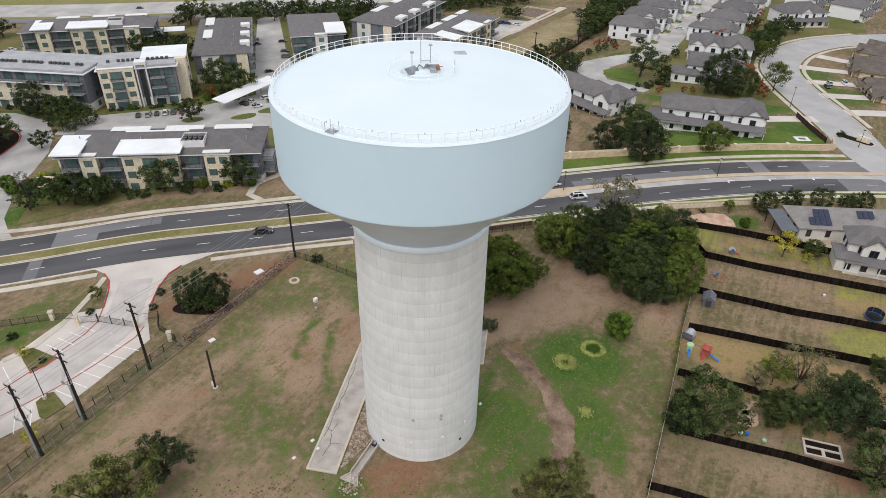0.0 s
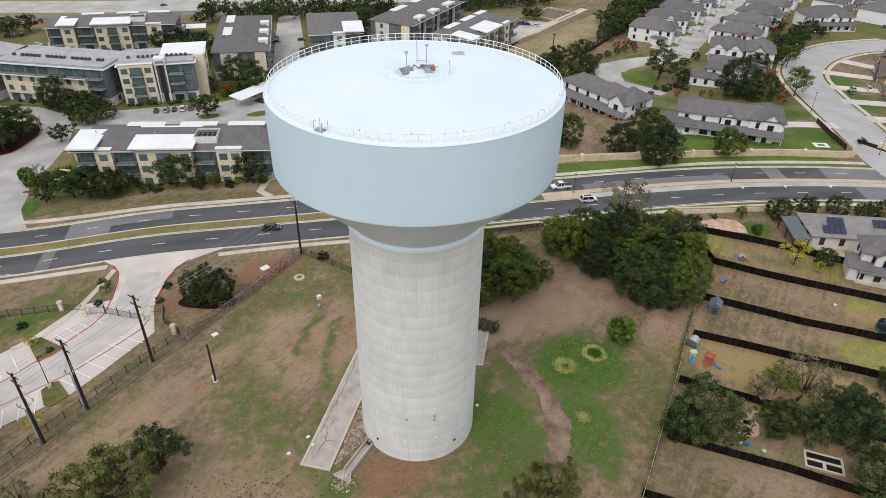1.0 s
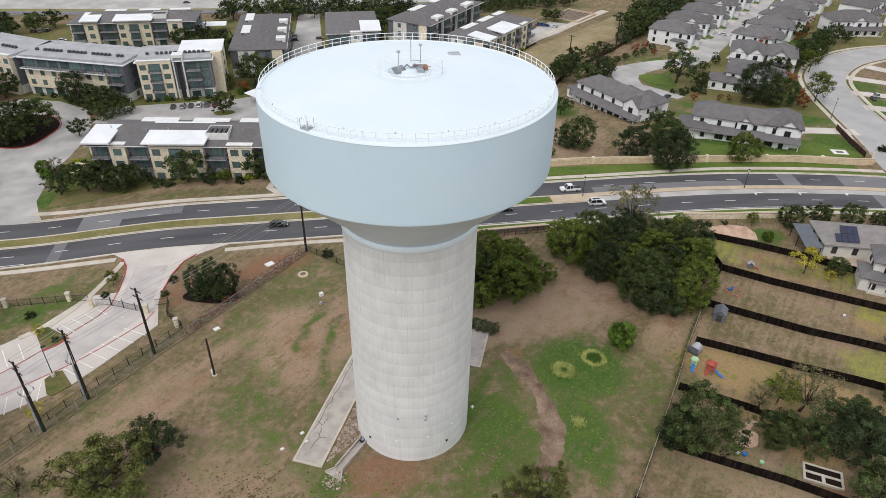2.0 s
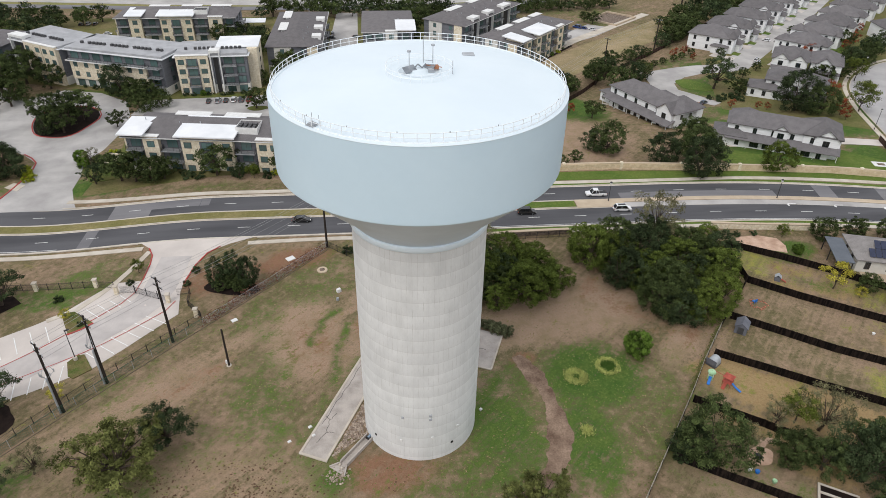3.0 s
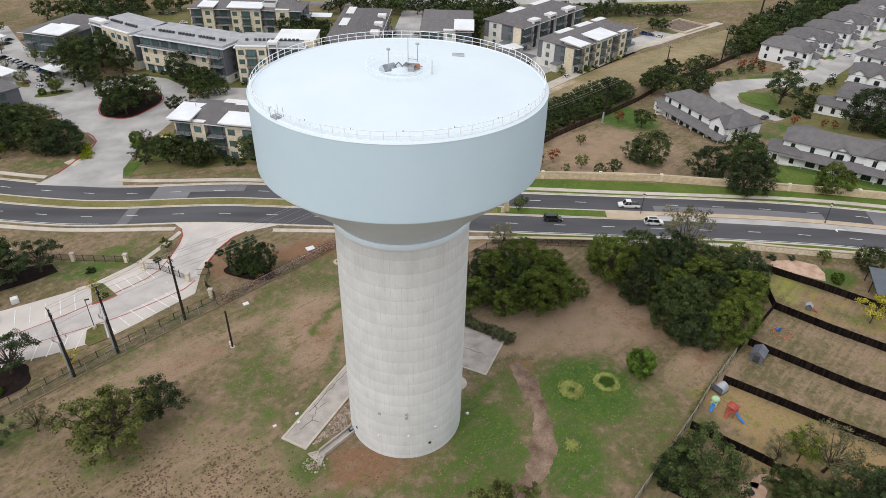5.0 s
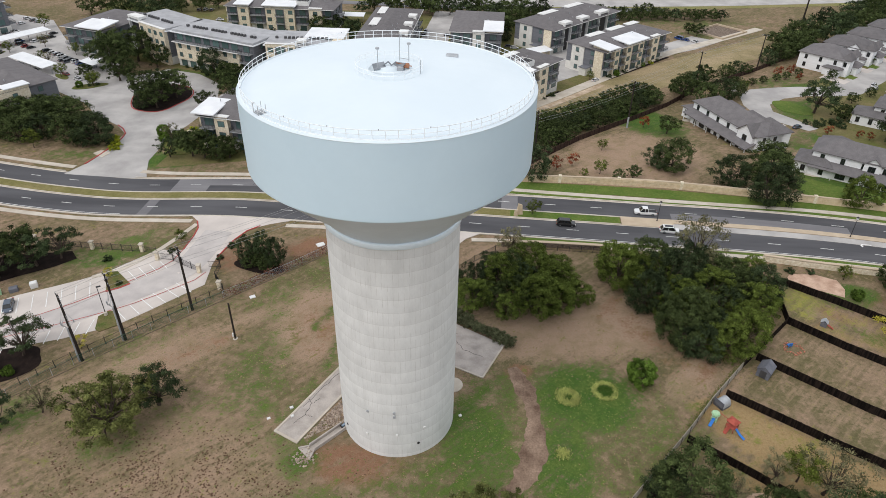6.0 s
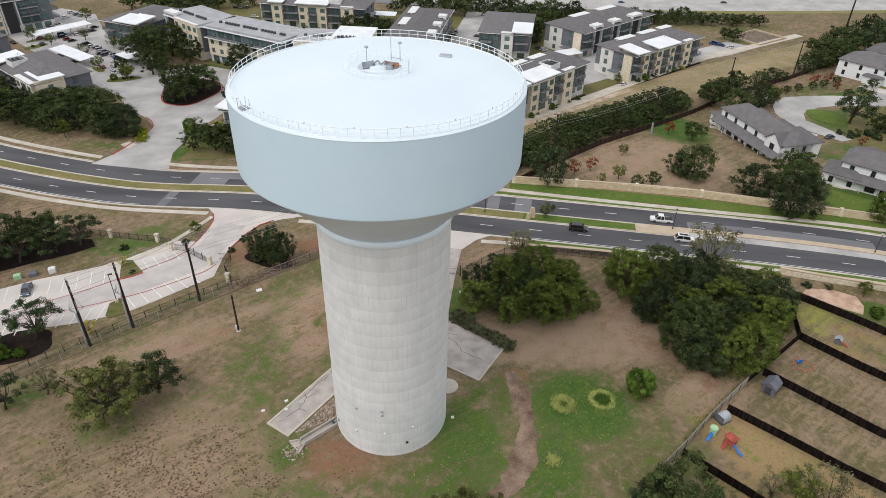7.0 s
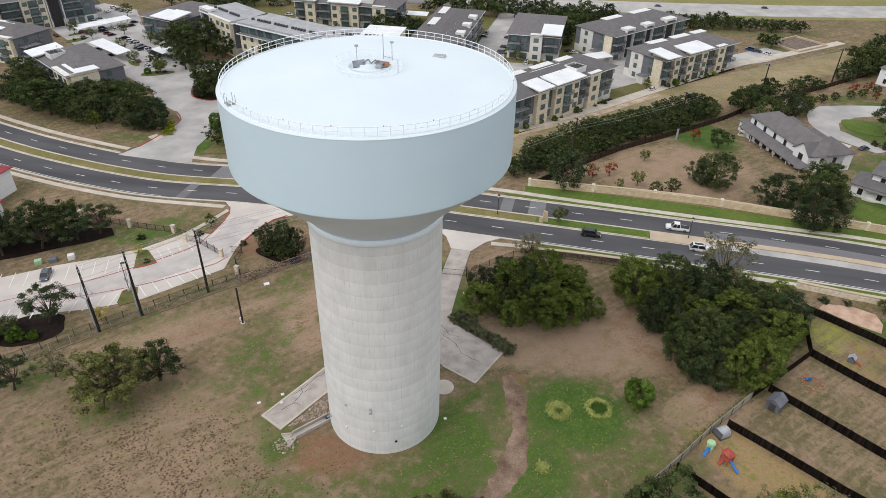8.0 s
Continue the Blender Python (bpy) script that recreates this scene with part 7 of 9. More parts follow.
for i, j in ((0, 0), (1, 0), (2, 0), (3, 0), (1, 1), (2, 1), (3, 1), (9, 1), (10, 1), (11, 1)):
    px, py = 1.8 + 1.1 * i, 0.15 + 1.75 * j
    g = Geo()
    g.box(px, px + 1.0, 0, 1.68 * math.hypot(1, slope), 0, 0.05, pose(0, py, 3.05 + slope * (py + 0.5) + 0.1) @ pose(0, 0, 0, math.degrees(math.atan(slope)), 0, 0))
    part("solar_panel", g, M_SOLAR, s_house, "dark blue solar panel")
house(98.2, 80.2, -32, 17, 7.6, "pale two-storey house with grey gabled roofs", floors=2, wall=M_STUCCO, roof_mat=M_SHINGLE, porch=2.0, gables=((2.2, 6.2, 0.6), (8.5, 13.5, 0.4)), rise=2.6, wings=((-1.6, 2.6, 0.4, 5.4, 2.7, 1.0),))
perg = thing("patio_cover", 92.9, 91.9, "dark grey metal patio cover on posts", "patio cover", -17)
part("cover_roof", Geo().shed(0, 3.2, 0, 8.6, 2.6, 2.8, 0.12), plain("dark_metal_sheet", lin(92, 98, 106), lin(80, 86, 94), 0.4, 4, 0.5), perg)
for px, py in ((0.1, 0.2), (0.1, 4.3), (0.1, 8.2), (2.9, 0.2), (2.9, 8.2)):
    part("post", Geo().box(px, px + 0.15, py, py + 0.15, -0.2, 2.62 + 0.02 * py), M_BLACK, perg)
rb = thing("red_roof_building", -101, 97, "white building with a red metal roof", "building", 0)
part("wall", Geo().box(0, 13, 0, 10, -2, 5.5), M_SIDING, rb)
part("roof", Geo().hip(0, 13, 0, 10, 5.5, 2.2, 0.6), M_RED_ROOF, rb, "red standing-seam metal roof")
part("annex", Geo().box(13, 19, -9, 0, -2, 3.4), M_SIDING, rb)
part("annex_roof", Geo().hip(13, 19, -9, 0, 3.4, 1.4, 0.5), M_RED_ROOF, rb)
for k in range(3):
    window(rb, 2.5 + 4 * k, -0.05, 3.8, 1.2, 1.5)

# ---- fences and walls ----
def fence(name, label, pts, panel, post, step, category="fence", panel_name="panel", every=1, lift=0.0, cap=None):
    """A run of posts and panels along a line; alike pieces share their meshes."""
    x0, y0 = pts[0]
    ob = thing(name, x0, y0, label, category)
    base = ob.matrix_world.translation.copy()
    for (ax, ay), (bx, by) in zip(pts, pts[1:]):
        d = math.hypot(bx - ax, by - ay)
        n = max(1, round(d / step))
        for k in range(n):
            x, y = ax + (bx - ax) * k / n, ay + (by - ay) * k / n
            ex, ey = ax + (bx - ax) * (k + 1) / n, ay + (by - ay) * (k + 1) / n
            z, ez = ground_z(x, y), ground_z(ex, ey)
            m = Matrix.Translation(Vector((x, y, z + lift)) - base) @ pose(0, 0, 0, 0, -math.degrees(math.atan2(ez - z, d / n)), math.degrees(math.atan2(by - ay, bx - ax)))
            p = part(panel_name, panel, None, ob)
            p.matrix_local = m @ Matrix.Diagonal((d / n / step, 1, 1, 1))
            if panel_name == "wire_mesh":
                tagged(p, kind="stuff")
            if cap is not None:
                part("cap", cap, None, ob).matrix_local = p.matrix_local
            if post is not None and k % every == 0:
                q = part("post", post, None, ob)
                q.matrix_local = Matrix.Translation(Vector((x, y, z)) - base)
    return ob


def boards(h, step, seed, mat):
    """One panel of close boards: uneven tops, a groove between board and board."""
    r, n = random.Random(seed), int(step / 0.15)
    w, line = step / n, []
    for k in range(n):
        top, y = h + r.uniform(-0.03, 0.02), -0.02 + r.uniform(-0.008, 0.008)
        line += [(k * w, 0.0, top - 0.03), (k * w + 0.012, y, top), ((k + 1) * w - 0.012, y, top)]
    line.append((step, 0.0, h - 0.02))
    m = len(line)
    v = [(x, y, -0.05) for x, y, z in line] + [(x, y, z) for x, y, z in line] + [(x, 0.04, -0.05) for x, y, z in line] + [(x, 0.04, z) for x, y, z in line]
    f = []
    for k in range(m - 1):
        f += [(k, k + 1, m + k + 1, m + k), (m + k, m + k + 1, 3 * m + k + 1, 3 * m + k), (2 * m + k + 1, 2 * m + k, 3 * m + k, 3 * m + k + 1)]
    f += [(0, m, 3 * m, 2 * m), (m - 1, 3 * m - 1, 4 * m - 1, 2 * m - 1)]
    return Geo().add(v, f).mesh("board_panel", mat)


PANEL = boards(1.46, 2.4, 3, M_FENCE)
PANEL_B = boards(1.5, 2.4, 5, M_FENCE_BROWN)
PANEL_G = boards(1.55, 2.4, 4, M_FENCE_GREY)
CAP = Geo().box(0, 2.4, -0.14, 0.16, 1.55, 1.61).mesh("fence_cap", M_FENCE_GREY)
POST = Geo().box(-0.06, 0.06, -0.06, 0.06, -0.3, 1.5).mesh("fence_post", M_FENCE)
WF = "dark stained board fence between back yards"
for run in ([(76.6, 102.2), (79.3, 100.7), (85.8, 96.7), (92.6, 91.9), (100.3, 85.6)], [(75.2, 90.2), (82.2, 84.8), (90.0, 79.6), (102, 71.8)], [(67.4, 80.4), (73.3, 76.2), (80.2, 71.2), (86.9, 67.4), (96, 61.8)], [(60.6, 71.7), (67.2, 67.7), (73.2, 63.9), (80.5, 59.8), (88, 55)], [(53.2, 62.4), (61.1, 57.1), (72, 49.2), (80, 43.5)], [(46.6, 52.6), (51.8, 49.3), (59.3, 44.8), (65.2, 40.6), (71, 36.5)], [(38.8, 44.9), (42.1, 42.9), (58, 32)]):
    fence("board_fence", WF, run, PANEL, POST, 2.4)
fence("board_fence", "weathered grey board fence along the tower site", [(30, 33), (38.0, 43.6), (47.5, 55.8), (53.8, 64.0), (58.0, 69.8), (64.7, 78.2)], PANEL_G, POST, 2.4, cap=CAP)
fence("board_fence", WF, [(64.7, 78.2), (70.0, 84.2), (75.2, 90.2), (75.6, 95), (76.6, 102.2)], PANEL, POST, 2.4)
fence("board_fence", "brown board fence behind the scrub", [(26.2, 136.0), (33.4, 146.6), (45.3, 163.2), (58.9, 178.6), (74.2, 195.9), (83.9, 208.8), (97.6, 222.1), (110.1, 233.7), (128, 252), (160, 284)], PANEL_B, POST, 2.4)
fence("board_fence", "dark board fence beside the curved street", [(136.8, 131.6), (139.0, 140.4), (142.2, 150.0)], PANEL_B, POST, 2.4)

xs = [0.0]
for k in range(16):
    xs += [0.15 * (k + 0.5) - 0.008, 0.15 * (k + 0.5) + 0.008]
xs.append(2.4)
bars = lattice(xs, [0.08, 0.2, 0.24, 1.32, 1.36, 1.5], range(1, 33, 2), (1, 3), -0.013, 0.013)
IRON = bars.mesh("iron_panel", M_BLACK)
IPOST = Geo().box(-0.04, 0.04, -0.04, 0.04, -0.2, 1.6).mesh("iron_post", M_BLACK)
fence("iron_fence", "black iron picket fence on the corner of the site", [(-1.8, 107.0), (3.7, 102.2), (8.6, 97.3), (12.6, 96.4)], IRON, IPOST, 2.4)
fence("iron_fence", "black iron picket fence below the stone wall", [(18.4, 97.4), (21.5, 101.5), (25.4, 105.6), (35.1, 107.4), (46.5, 107.6)], IRON, IPOST, 2.4)
fence("iron_fence", "black iron picket fence round the parking lot", [(-21.6, 86.6), (-30, 77.4), (-38.6, 68.0), (-48.5, 57)], IRON, IPOST, 2.4)
fence("iron_fence", "black iron picket fence beside the entrance", [(-21.8, 87.0), (-24.6, 90.4), (-25.0, 93.8), (-27.2, 93.6)], IRON, IPOST, 2.4)
fence("iron_fence", "black iron picket fence behind the lawn", [(-39.0, 97.2), (-42.4, 98.0), (-53.3, 99.0), (-68, 100.6), (-82, 101.8)], IRON, IPOST, 2.4)
fence("iron_fence", "black iron picket fence along the trail", [(-34.8, 95.2), (-37.4, 95.6)], IRON, IPOST, 2.4)

link = Geo()
for k in range(12):
    x = 0.25 * (k + 0.5)
    link.rod((x - 0.55, 0, 0.05), (x + 0.4, 0, 1.5), 0.011, n=3, caps=False).rod((x + 0.4, 0, 0.05), (x - 0.55, 0, 1.5), 0.011, n=3, caps=False)
link.rod((0, 0, 1.52), (3, 0, 1.52), 0.028, n=5, caps=False).rod((0, 0, 0.06), (3, 0, 0.06), 0.012, n=4, caps=False)
LINK = link.mesh("chain_link_panel", M_STEEL)
LPOST = Geo().rod((0, 0, -0.2), (0, 0, 1.58), 0.035, n=6).mesh("chain_link_post", M_STEEL)
fence("chain_link_fence", "galvanised chain-link fence along the site boundary", [(-2.2, 106.6), (-12.4, 94.6), (-21.0, 85.0)], LINK, LPOST, 3.0, panel_name="wire_mesh")
coated = Geo()
for k in range(12):
    x = 0.25 * (k + 0.5)
    coated.rod((x - 0.55, 0, 0.05), (x + 0.4, 0, 1.5), 0.014, n=3, caps=False).rod((x + 0.4, 0, 0.05), (x - 0.55, 0, 1.5), 0.014, n=3, caps=False)
coated.rod((0, 0, 1.52), (3, 0, 1.52), 0.03, n=5, caps=False)
LINK_GREEN = coated.mesh("green_link_panel", plain("green_coated_wire", lin(62, 98, 78), lin(52, 84, 66), 0.8, 6, 0.6))
fence("chain_link_fence", "green-coated chain-link fence along the site boundary", [(-21.0, 85.0), (-29.4, 75.6), (-37.6, 66.8), (-48, 55.4)], LINK_GREEN, LPOST, 3.0, panel_name="wire_mesh")
# thin brown-grey strip that stands in for the fence's shadow line
edge = Geo()
strip(edge, [(-1.9, 106.2), (-12.2, 94.1), (-20.8, 84.5), (-29.2, 75.1), (-37.4, 66.3), (-48, 55)], 0.07, -0.07, 0.06, 0.08)
tagged(new("mow_strip", edge.mesh("mow_strip", plain("dirty_edging", lin(112, 102, 88), lin(90, 82, 70), 0.8, 6, 0.95))), "narrow brown-grey strip painted as the shadow line under the fence", "edging", kind="structure")
vine = Geo()
rv = random.Random(21)
for k in range(1500):
    u = rv.random() ** 0.8
    x, y = -2.2 + (-21.0 + 2.2) * u, 106.6 + (85.0 - 106.6) * u
    z = ground_z(x, y) + rv.uniform(0.1, 1.8)
    x, y = x + rv.gauss(0, 0.4), y + rv.gauss(0, 0.35)
    s, a = rv.uniform(0.08, 0.2), rv.uniform(0, 6.28)
    dx, dy = s * math.cos(a), s * math.sin(a)
    vine.add([(x - dx, y - dy, z), (x, y, z - s * 0.6), (x + dx, y + dy, z), (x, y, z + s * 0.6)], [(0, 1, 2, 3)])
tagged(new("vines", vine.mesh("vines", leaf_mat("dry_red_vine", lin(116, 74, 68), lin(128, 104, 84), False))), "dry reddish vines on the chain-link fence", "vines", kind="stuff")

gate = thing("slide_gate", -34.6, 95.0, "black iron sliding gate across the entrance drive", "gate", math.degrees(math.atan2(-3.2, 6.6)))
for k in range(3):
    p = part("gate_panel", IRON, None, gate)
    p.matrix_local = pose(2.45 * k, 0, 0.05)
    part("gate_post", Geo().box(2.45 * k - 0.05, 2.45 * k + 0.05, -0.05, 0.05, -0.1, 1.95), M_BLACK, gate)
gate = thing("swing_gate", 13.0, 96.6, "black iron double gate on the tower drive", "gate", 6)
for k in range(2):
    p = part("gate_panel", IRON, None, gate)
    p.matrix_local = pose(0.1 + 2.5 * k, 0, 0.12)
for px in (-0.1, 5.1):
    part("gate_post", Geo().box(px - 0.1, px + 0.1, -0.1, 0.1, -0.1, 2.2), M_BLACK, gate)


def pillar(x, y, h=1.7, w=0.62):
    ob = thing("stone_pillar", x, y, "cream limestone gate pillar with a cap", "pillar", group="limestone pillars")
    r = random.Random(int(x * 7 + y))
    n = 6
    for k in range(n):
        e = r.uniform(-0.015, 0.015)
        part("stone", Geo().block(-w / 2 - e, w / 2 + e, -w / 2 - e, w / 2 + e, -0.2 + (h + 0.2) * k / n, -0.2 + (h + 0.2) * (k + 1) / n - 0.015, 0.02), M_STONE_CREAM, ob)
    part("cap", Geo().block(-w / 2 - 0.1, w / 2 + 0.1, -w / 2 - 0.1, w / 2 + 0.1, h, h + 0.16, 0.05), M_WALK, ob)


for x, y in ((-42.5, 98.2), (-53.3, 99.0), (-38.0, 95.4), (-28.2, 91.8), (-22.6, 87.4), (-66, 100.2)):
    pillar(x, y)

# the tan boundary wall, block by block
def block_wall(name, label, pts, h, w, material, course=0.3, length=0.62, seed=3, cap=True, piers=0.0, limit=300):
    """A coursed stone wall: the blocks are parts, the core behind them one mesh."""
    ob = thing(name, pts[0][0], pts[0][1], label, "wall", kind="")
    base = ob.matrix_world.translation.copy()
    core = Geo()
    strip(core, pts, w / 2 - 0.05, -w / 2 + 0.05, h - 0.04, h + 0.2, 3.0)
    part("wall_core", Geo().add([Vector(v) - base for v in core.v], core.f), material, ob)
    r = random.Random(seed)
    meshes = [Geo().block(0.008, length * f - 0.008, -w / 2 - 0.012 * e, w / 2 + 0.012 * e, 0, course - 0.016, 0.015).mesh("block", material) for f, e in ((1.0, 0), (1.25, 1), (0.85, 2), (1.1, 1), (1.4, 0))]
    widths = (1.0, 1.25, 0.85, 1.1, 1.4)
    rest, count = Geo(), 0
    total = int(h / course)
    for (ax, ay), (bx, by) in zip(pts, pts[1:]):
        d, rot = math.hypot(bx - ax, by - ay), math.degrees(math.atan2(by - ay, bx - ax))
        for c in range(total):
            s = -r.uniform(0, 0.3)
            while s < d - 0.2:
                i = r.randrange(5)
                x, y = ax + (bx - ax) * max(0, s) / d, ay + (by - ay) * max(0, s) / d
                m = Matrix.Translation(Vector((x, y, ground_z(x, y) + c * course)) - base) @ pose(0, 0, 0, 0, 0, rot)
                if count < limit:
                    part("block", meshes[i], None, ob).matrix_local = m
                else:
                    me = meshes[i]
                    rest.add([m @ v.co for v in me.vertices], [tuple(p.vertices) for p in me.polygons])
                count += 1
                s += length * widths[i]
    if rest.v:
        tagged(part("blockwork", rest, material, ob), kind="stuff")
    if cap:
        g = Geo()
        strip(g, pts, w / 2 + 0.07, -w / 2 - 0.07, h + 0.1, 0.12, 3.0)
        part("coping", Geo().add([Vector(v) - base for v in g.v], g.f), M_TAN_PAVE, ob)
    if piers:
        line = along(pts, 1.0)
        for k in range(0, len(line), int(piers)):
            p = line[k]
            q = Vector((p.x, p.y, ground_z(p.x, p.y))) - base
            part("pier", Geo().block(q.x - 0.35, q.x + 0.35, q.y - 0.35, q.y + 0.35, q.z - 0.2, q.z + h + 0.35, 0.06), M_STONE_CREAM, ob, "cream stone pier")
    return ob


block_wall("boundary_wall", "tan limestone boundary wall along the sidewalk", [(24.8, 135.3), (45, 136.7), (64, 137.0), (95, 134.2), (117, 131.5), (131, 128.0)], 1.6, 0.45, M_STONE_TAN, 0.4, 0.9, 3, True, 14)
block_wall("boundary_wall", "short return of the tan limestone wall", [(131, 128.0), (135.4, 127.4), (138.2, 130.8)], 1.6, 0.45, M_STONE_TAN, 0.4, 0.9, 4, True, 0)
block_wall("retaining_wall", "rough dark stone retaining wall under the sidewalk", [(26.5, 107.9), (35, 108.7), (46.5, 109.0)], 1.05, 0.6, M_STONE_DARK, 0.26, 0.5, 5, True, 0, 150)
block_wall("garden_wall", "cream stone wall behind the road verge", [(76.6, 109.2), (85, 108.1), (98, 106.8)], 1.3, 0.5, M_STONE_CREAM, 0.33, 0.8, 6, True, 0, 120)

# ivy over the site's board fence
ivy = Geo()
ri = random.Random(77)
run = [(38.0, 43.6), (47.5, 55.8), (53.8, 64.0), (58.0, 69.8), (64.7, 78.2)]
for _ in range(1800):
    k = ri.randrange(4)
    u = ri.random()
    if k < 2 and ri.random() < 0.6:
        continue
    x, y = run[k][0] + (run[k + 1][0] - run[k][0]) * u - abs(ri.gauss(0, 0.3)), run[k][1] + (run[k + 1][1] - run[k][1]) * u + abs(ri.gauss(0, 0.22))
    z = ri.uniform(0.05, 1.95)
    s, a = ri.uniform(0.06, 0.16), ri.uniform(0, 6.28)
    dx, dy = s * math.cos(a), s * math.sin(a)
    ivy.add([(x - dx, y - dy, z), (x + dy * 0.5, y - dx * 0.5, z - s * 0.4), (x + dx, y + dy, z + 0.03), (x - dy * 0.5, y + dx * 0.5, z + s * 0.5)], [(0, 1, 2, 3)])
tagged(new("ivy", ivy.mesh("ivy", leaf_mat("fence_ivy", lin(84, 92, 50), lin(122, 120, 76), False))), "straggling ivy on the weathered board fence", "ivy", kind="stuff")

# ---- utility poles and wires ----
AIM = math.degrees(math.atan2(107.2 - 68, -2 + 36.9))


def utility_pole(x, y, h, arms=2, conduit=0.0, r=0.19, label="dark wooden utility pole with crossarms", lines=True):
    ob = thing("utility_pole", x, y, label, "utility pole", AIM, group="utility poles")
    part("pole", Geo().rod((0, 0, -0.5), (0, 0, h), r, r * 0.62, 10), M_WOODPOLE, ob)
    for k in range(arms):
        z = h - 0.35 - 1.3 * k
        arm = part("crossarm", Geo().box(-0.06, 0.06, -1.15, 1.15, z - 0.06, z + 0.06), M_WOODPOLE, ob)
        for yy in (-1.05, -0.4, 0.4, 1.05):
            part("insulator", Geo().rod((0, yy, z + 0.06), (0, yy, z + 0.32), 0.06, 0.04, 6), M_STEEL, arm)
    if conduit:
        part("cable_conduit", Geo().rod((-0.3, 0.2, -0.3), (-0.25, 0.16, conduit), 0.17, 0.17, 8).rod((-0.05, 0.36, -0.3), (-0.04, 0.3, conduit * 0.9), 0.11, 0.11, 6), M_STEEL, ob, "grey metal cable conduits")
        for k in range(5):
            a = rng.uniform(0, 6.28)
            part("cable_loop", Geo().rod((-0.2, 0.15, conduit), (0.9 * math.cos(a), 0.9 * math.sin(a), conduit + 1.1), 0.025, n=5).rod((0.9 * math.cos(a), 0.9 * math.sin(a), conduit + 1.1), (0.3 * math.cos(a), 0.3 * math.sin(a), conduit + 2.0 + 0.3 * k), 0.025, n=5), M_STEEL, ob)
            part("cutout", Geo().rod((0.9 * math.cos(a), 0.9 * math.sin(a), conduit + 1.0), (0.9 * math.cos(a), 0.9 * math.sin(a), conduit + 1.5), 0.07, n=6), M_STEEL, ob)
    return ob


POLES = [(-36.9, 67.9, 12.8, 2, 6.6), (-32.5, 73.0, 12.9, 2, 6.6), (-25.0, 81.3, 12.7, 2, 0.0), (-2.0, 107.2, 11.7, 1, 0.0), (33.3, 148.0, 12.8, 2, 0.0), (59.7, 175.8, 13.4, 1, 0.0), (88.0, 220.0, 10.4, 1, 0.0), (112.9, 238.2, 11.9, 1, 0.0)]
for x, y, h, arms, con in POLES:
    ob = utility_pole(x, y, h, arms, con, r=0.24)
    if x == 59.7:
        part("pole_guard", Geo().rod((0, 0, -0.2), (0, 0, 3.2), 0.27, 0.25, 10), M_STEEL, ob, "pale guard round the foot")
utility_pole(150, 303, 17, 0, 0, 0.4, "tall dark steel transmission pole")
part("reel", Geo().lathe([(0.55, -0.05), (0.62, 0), (0.55, 0.05)], 16), M_BLACK, utility_pole(-46.5, 58.0, 12.5, 2, 0.0))
post = thing("flag_post", -15.2, 75.2, "plain dark wooden post in the grass", "post")
part("pole", Geo().rod((0, 0, -0.3), (0, 0, 7.2), 0.17, 0.14, 10), M_WOODPOLE, post)
part("meter_box", Geo().block(-0.4, -0.12, -0.15, 0.15, 0.5, 1.1, 0.03), M_TRIM_WHITE, post)
part("footing", Geo().lathe([(0.4, -0.1), (0.4, 0.08), (0.02, 0.1)], 10), M_WALK, post)


def wire(name, a, b, sag, r=0.02):
    cu = bpy.data.curves.new(name, "CURVE")
    cu.dimensions, cu.bevel_depth, cu.bevel_resolution = "3D", r, 1
    sp = cu.splines.new("POLY")
    n = 14
    sp.points.add(n)
    for k in range(n + 1):
        u = k / n
        p = Vector(a).lerp(Vector(b), u)
        sp.points[k].co = (p.x, p.y, p.z - 4 * sag * u * (1 - u), 1)
    cu.materials.append(M_WIRE)
    return tagged(new(name, cu), "thin overhead power wire between poles", "power line", "overhead wires")


SIDE = Vector((-math.sin(radians(AIM)), math.cos(radians(AIM)), 0))
for (x, y, h, *_), (u, v, k, *_) in zip(POLES, POLES[1:]):
    for off, low in ((-1.05, 0.05), (0.4, 0.05), (1.05, 0.05), (0.15, 2.2), (0.15, 2.9)):
        a = Vector((x, y, ground_z(x, y) + h - low)) + off * SIDE
        b = Vector((u, v, ground_z(u, v) + k - low)) + off * SIDE
        wire("power_line", a, b, 0.012 * (b - a).length)

# ---- lamps ----
def street_lamp(x, y, h=4.2, rz=0):
    ob = thing("street_lamp", x, y, "black street lamp post with a lantern head", "street lamp", rz, group="boulevard lamps")
    part("post", Geo().rod((0, 0, 0), (0, 0, 0.5), 0.14, 0.1, 8).rod((0, 0, 0.5), (0, 0, h), 0.07, 0.055, 8), M_BLACK, ob)
    lan = part("lantern", Geo().lathe([(0.1, h), (0.22, h + 0.1), (0.26, h + 0.45), (0.05, h + 0.65)], 10), M_TRIM_WHITE, ob, "pale lantern")
    part("lantern_cap", Geo().lathe([(0.29, h + 0.45), (0.3, h + 0.5), (0.04, h + 0.72)], 10), M_BLACK, lan)


for x, y in ((19.9, 120.7), (58.7, 121.4), (97.2, 120.2), (143.5, 127.5)):
    street_lamp(x, y)
for x, y in ((146.5, 158), (178, 210)):
    street_lamp(x, y, 5.5)
lp = thing("lot_light", -39.1, 78.8, "slim grey parking lot light pole", "light pole", 30)
part("post", Geo().rod((0, 0, 0.7), (0, 0, 6.0), 0.07, 0.05, 8), M_BLACK, lp)
part("base", Geo().lathe([(0.3, -0.1), (0.3, 0.72), (0.02, 0.74)], 12), M_WALK, lp)
part("head", Geo().block(-0.1, 0.6, -0.15, 0.15, 5.95, 6.1, 0.03), M_BLACK, lp)

# ---- vehicles ----
PAINT = {}


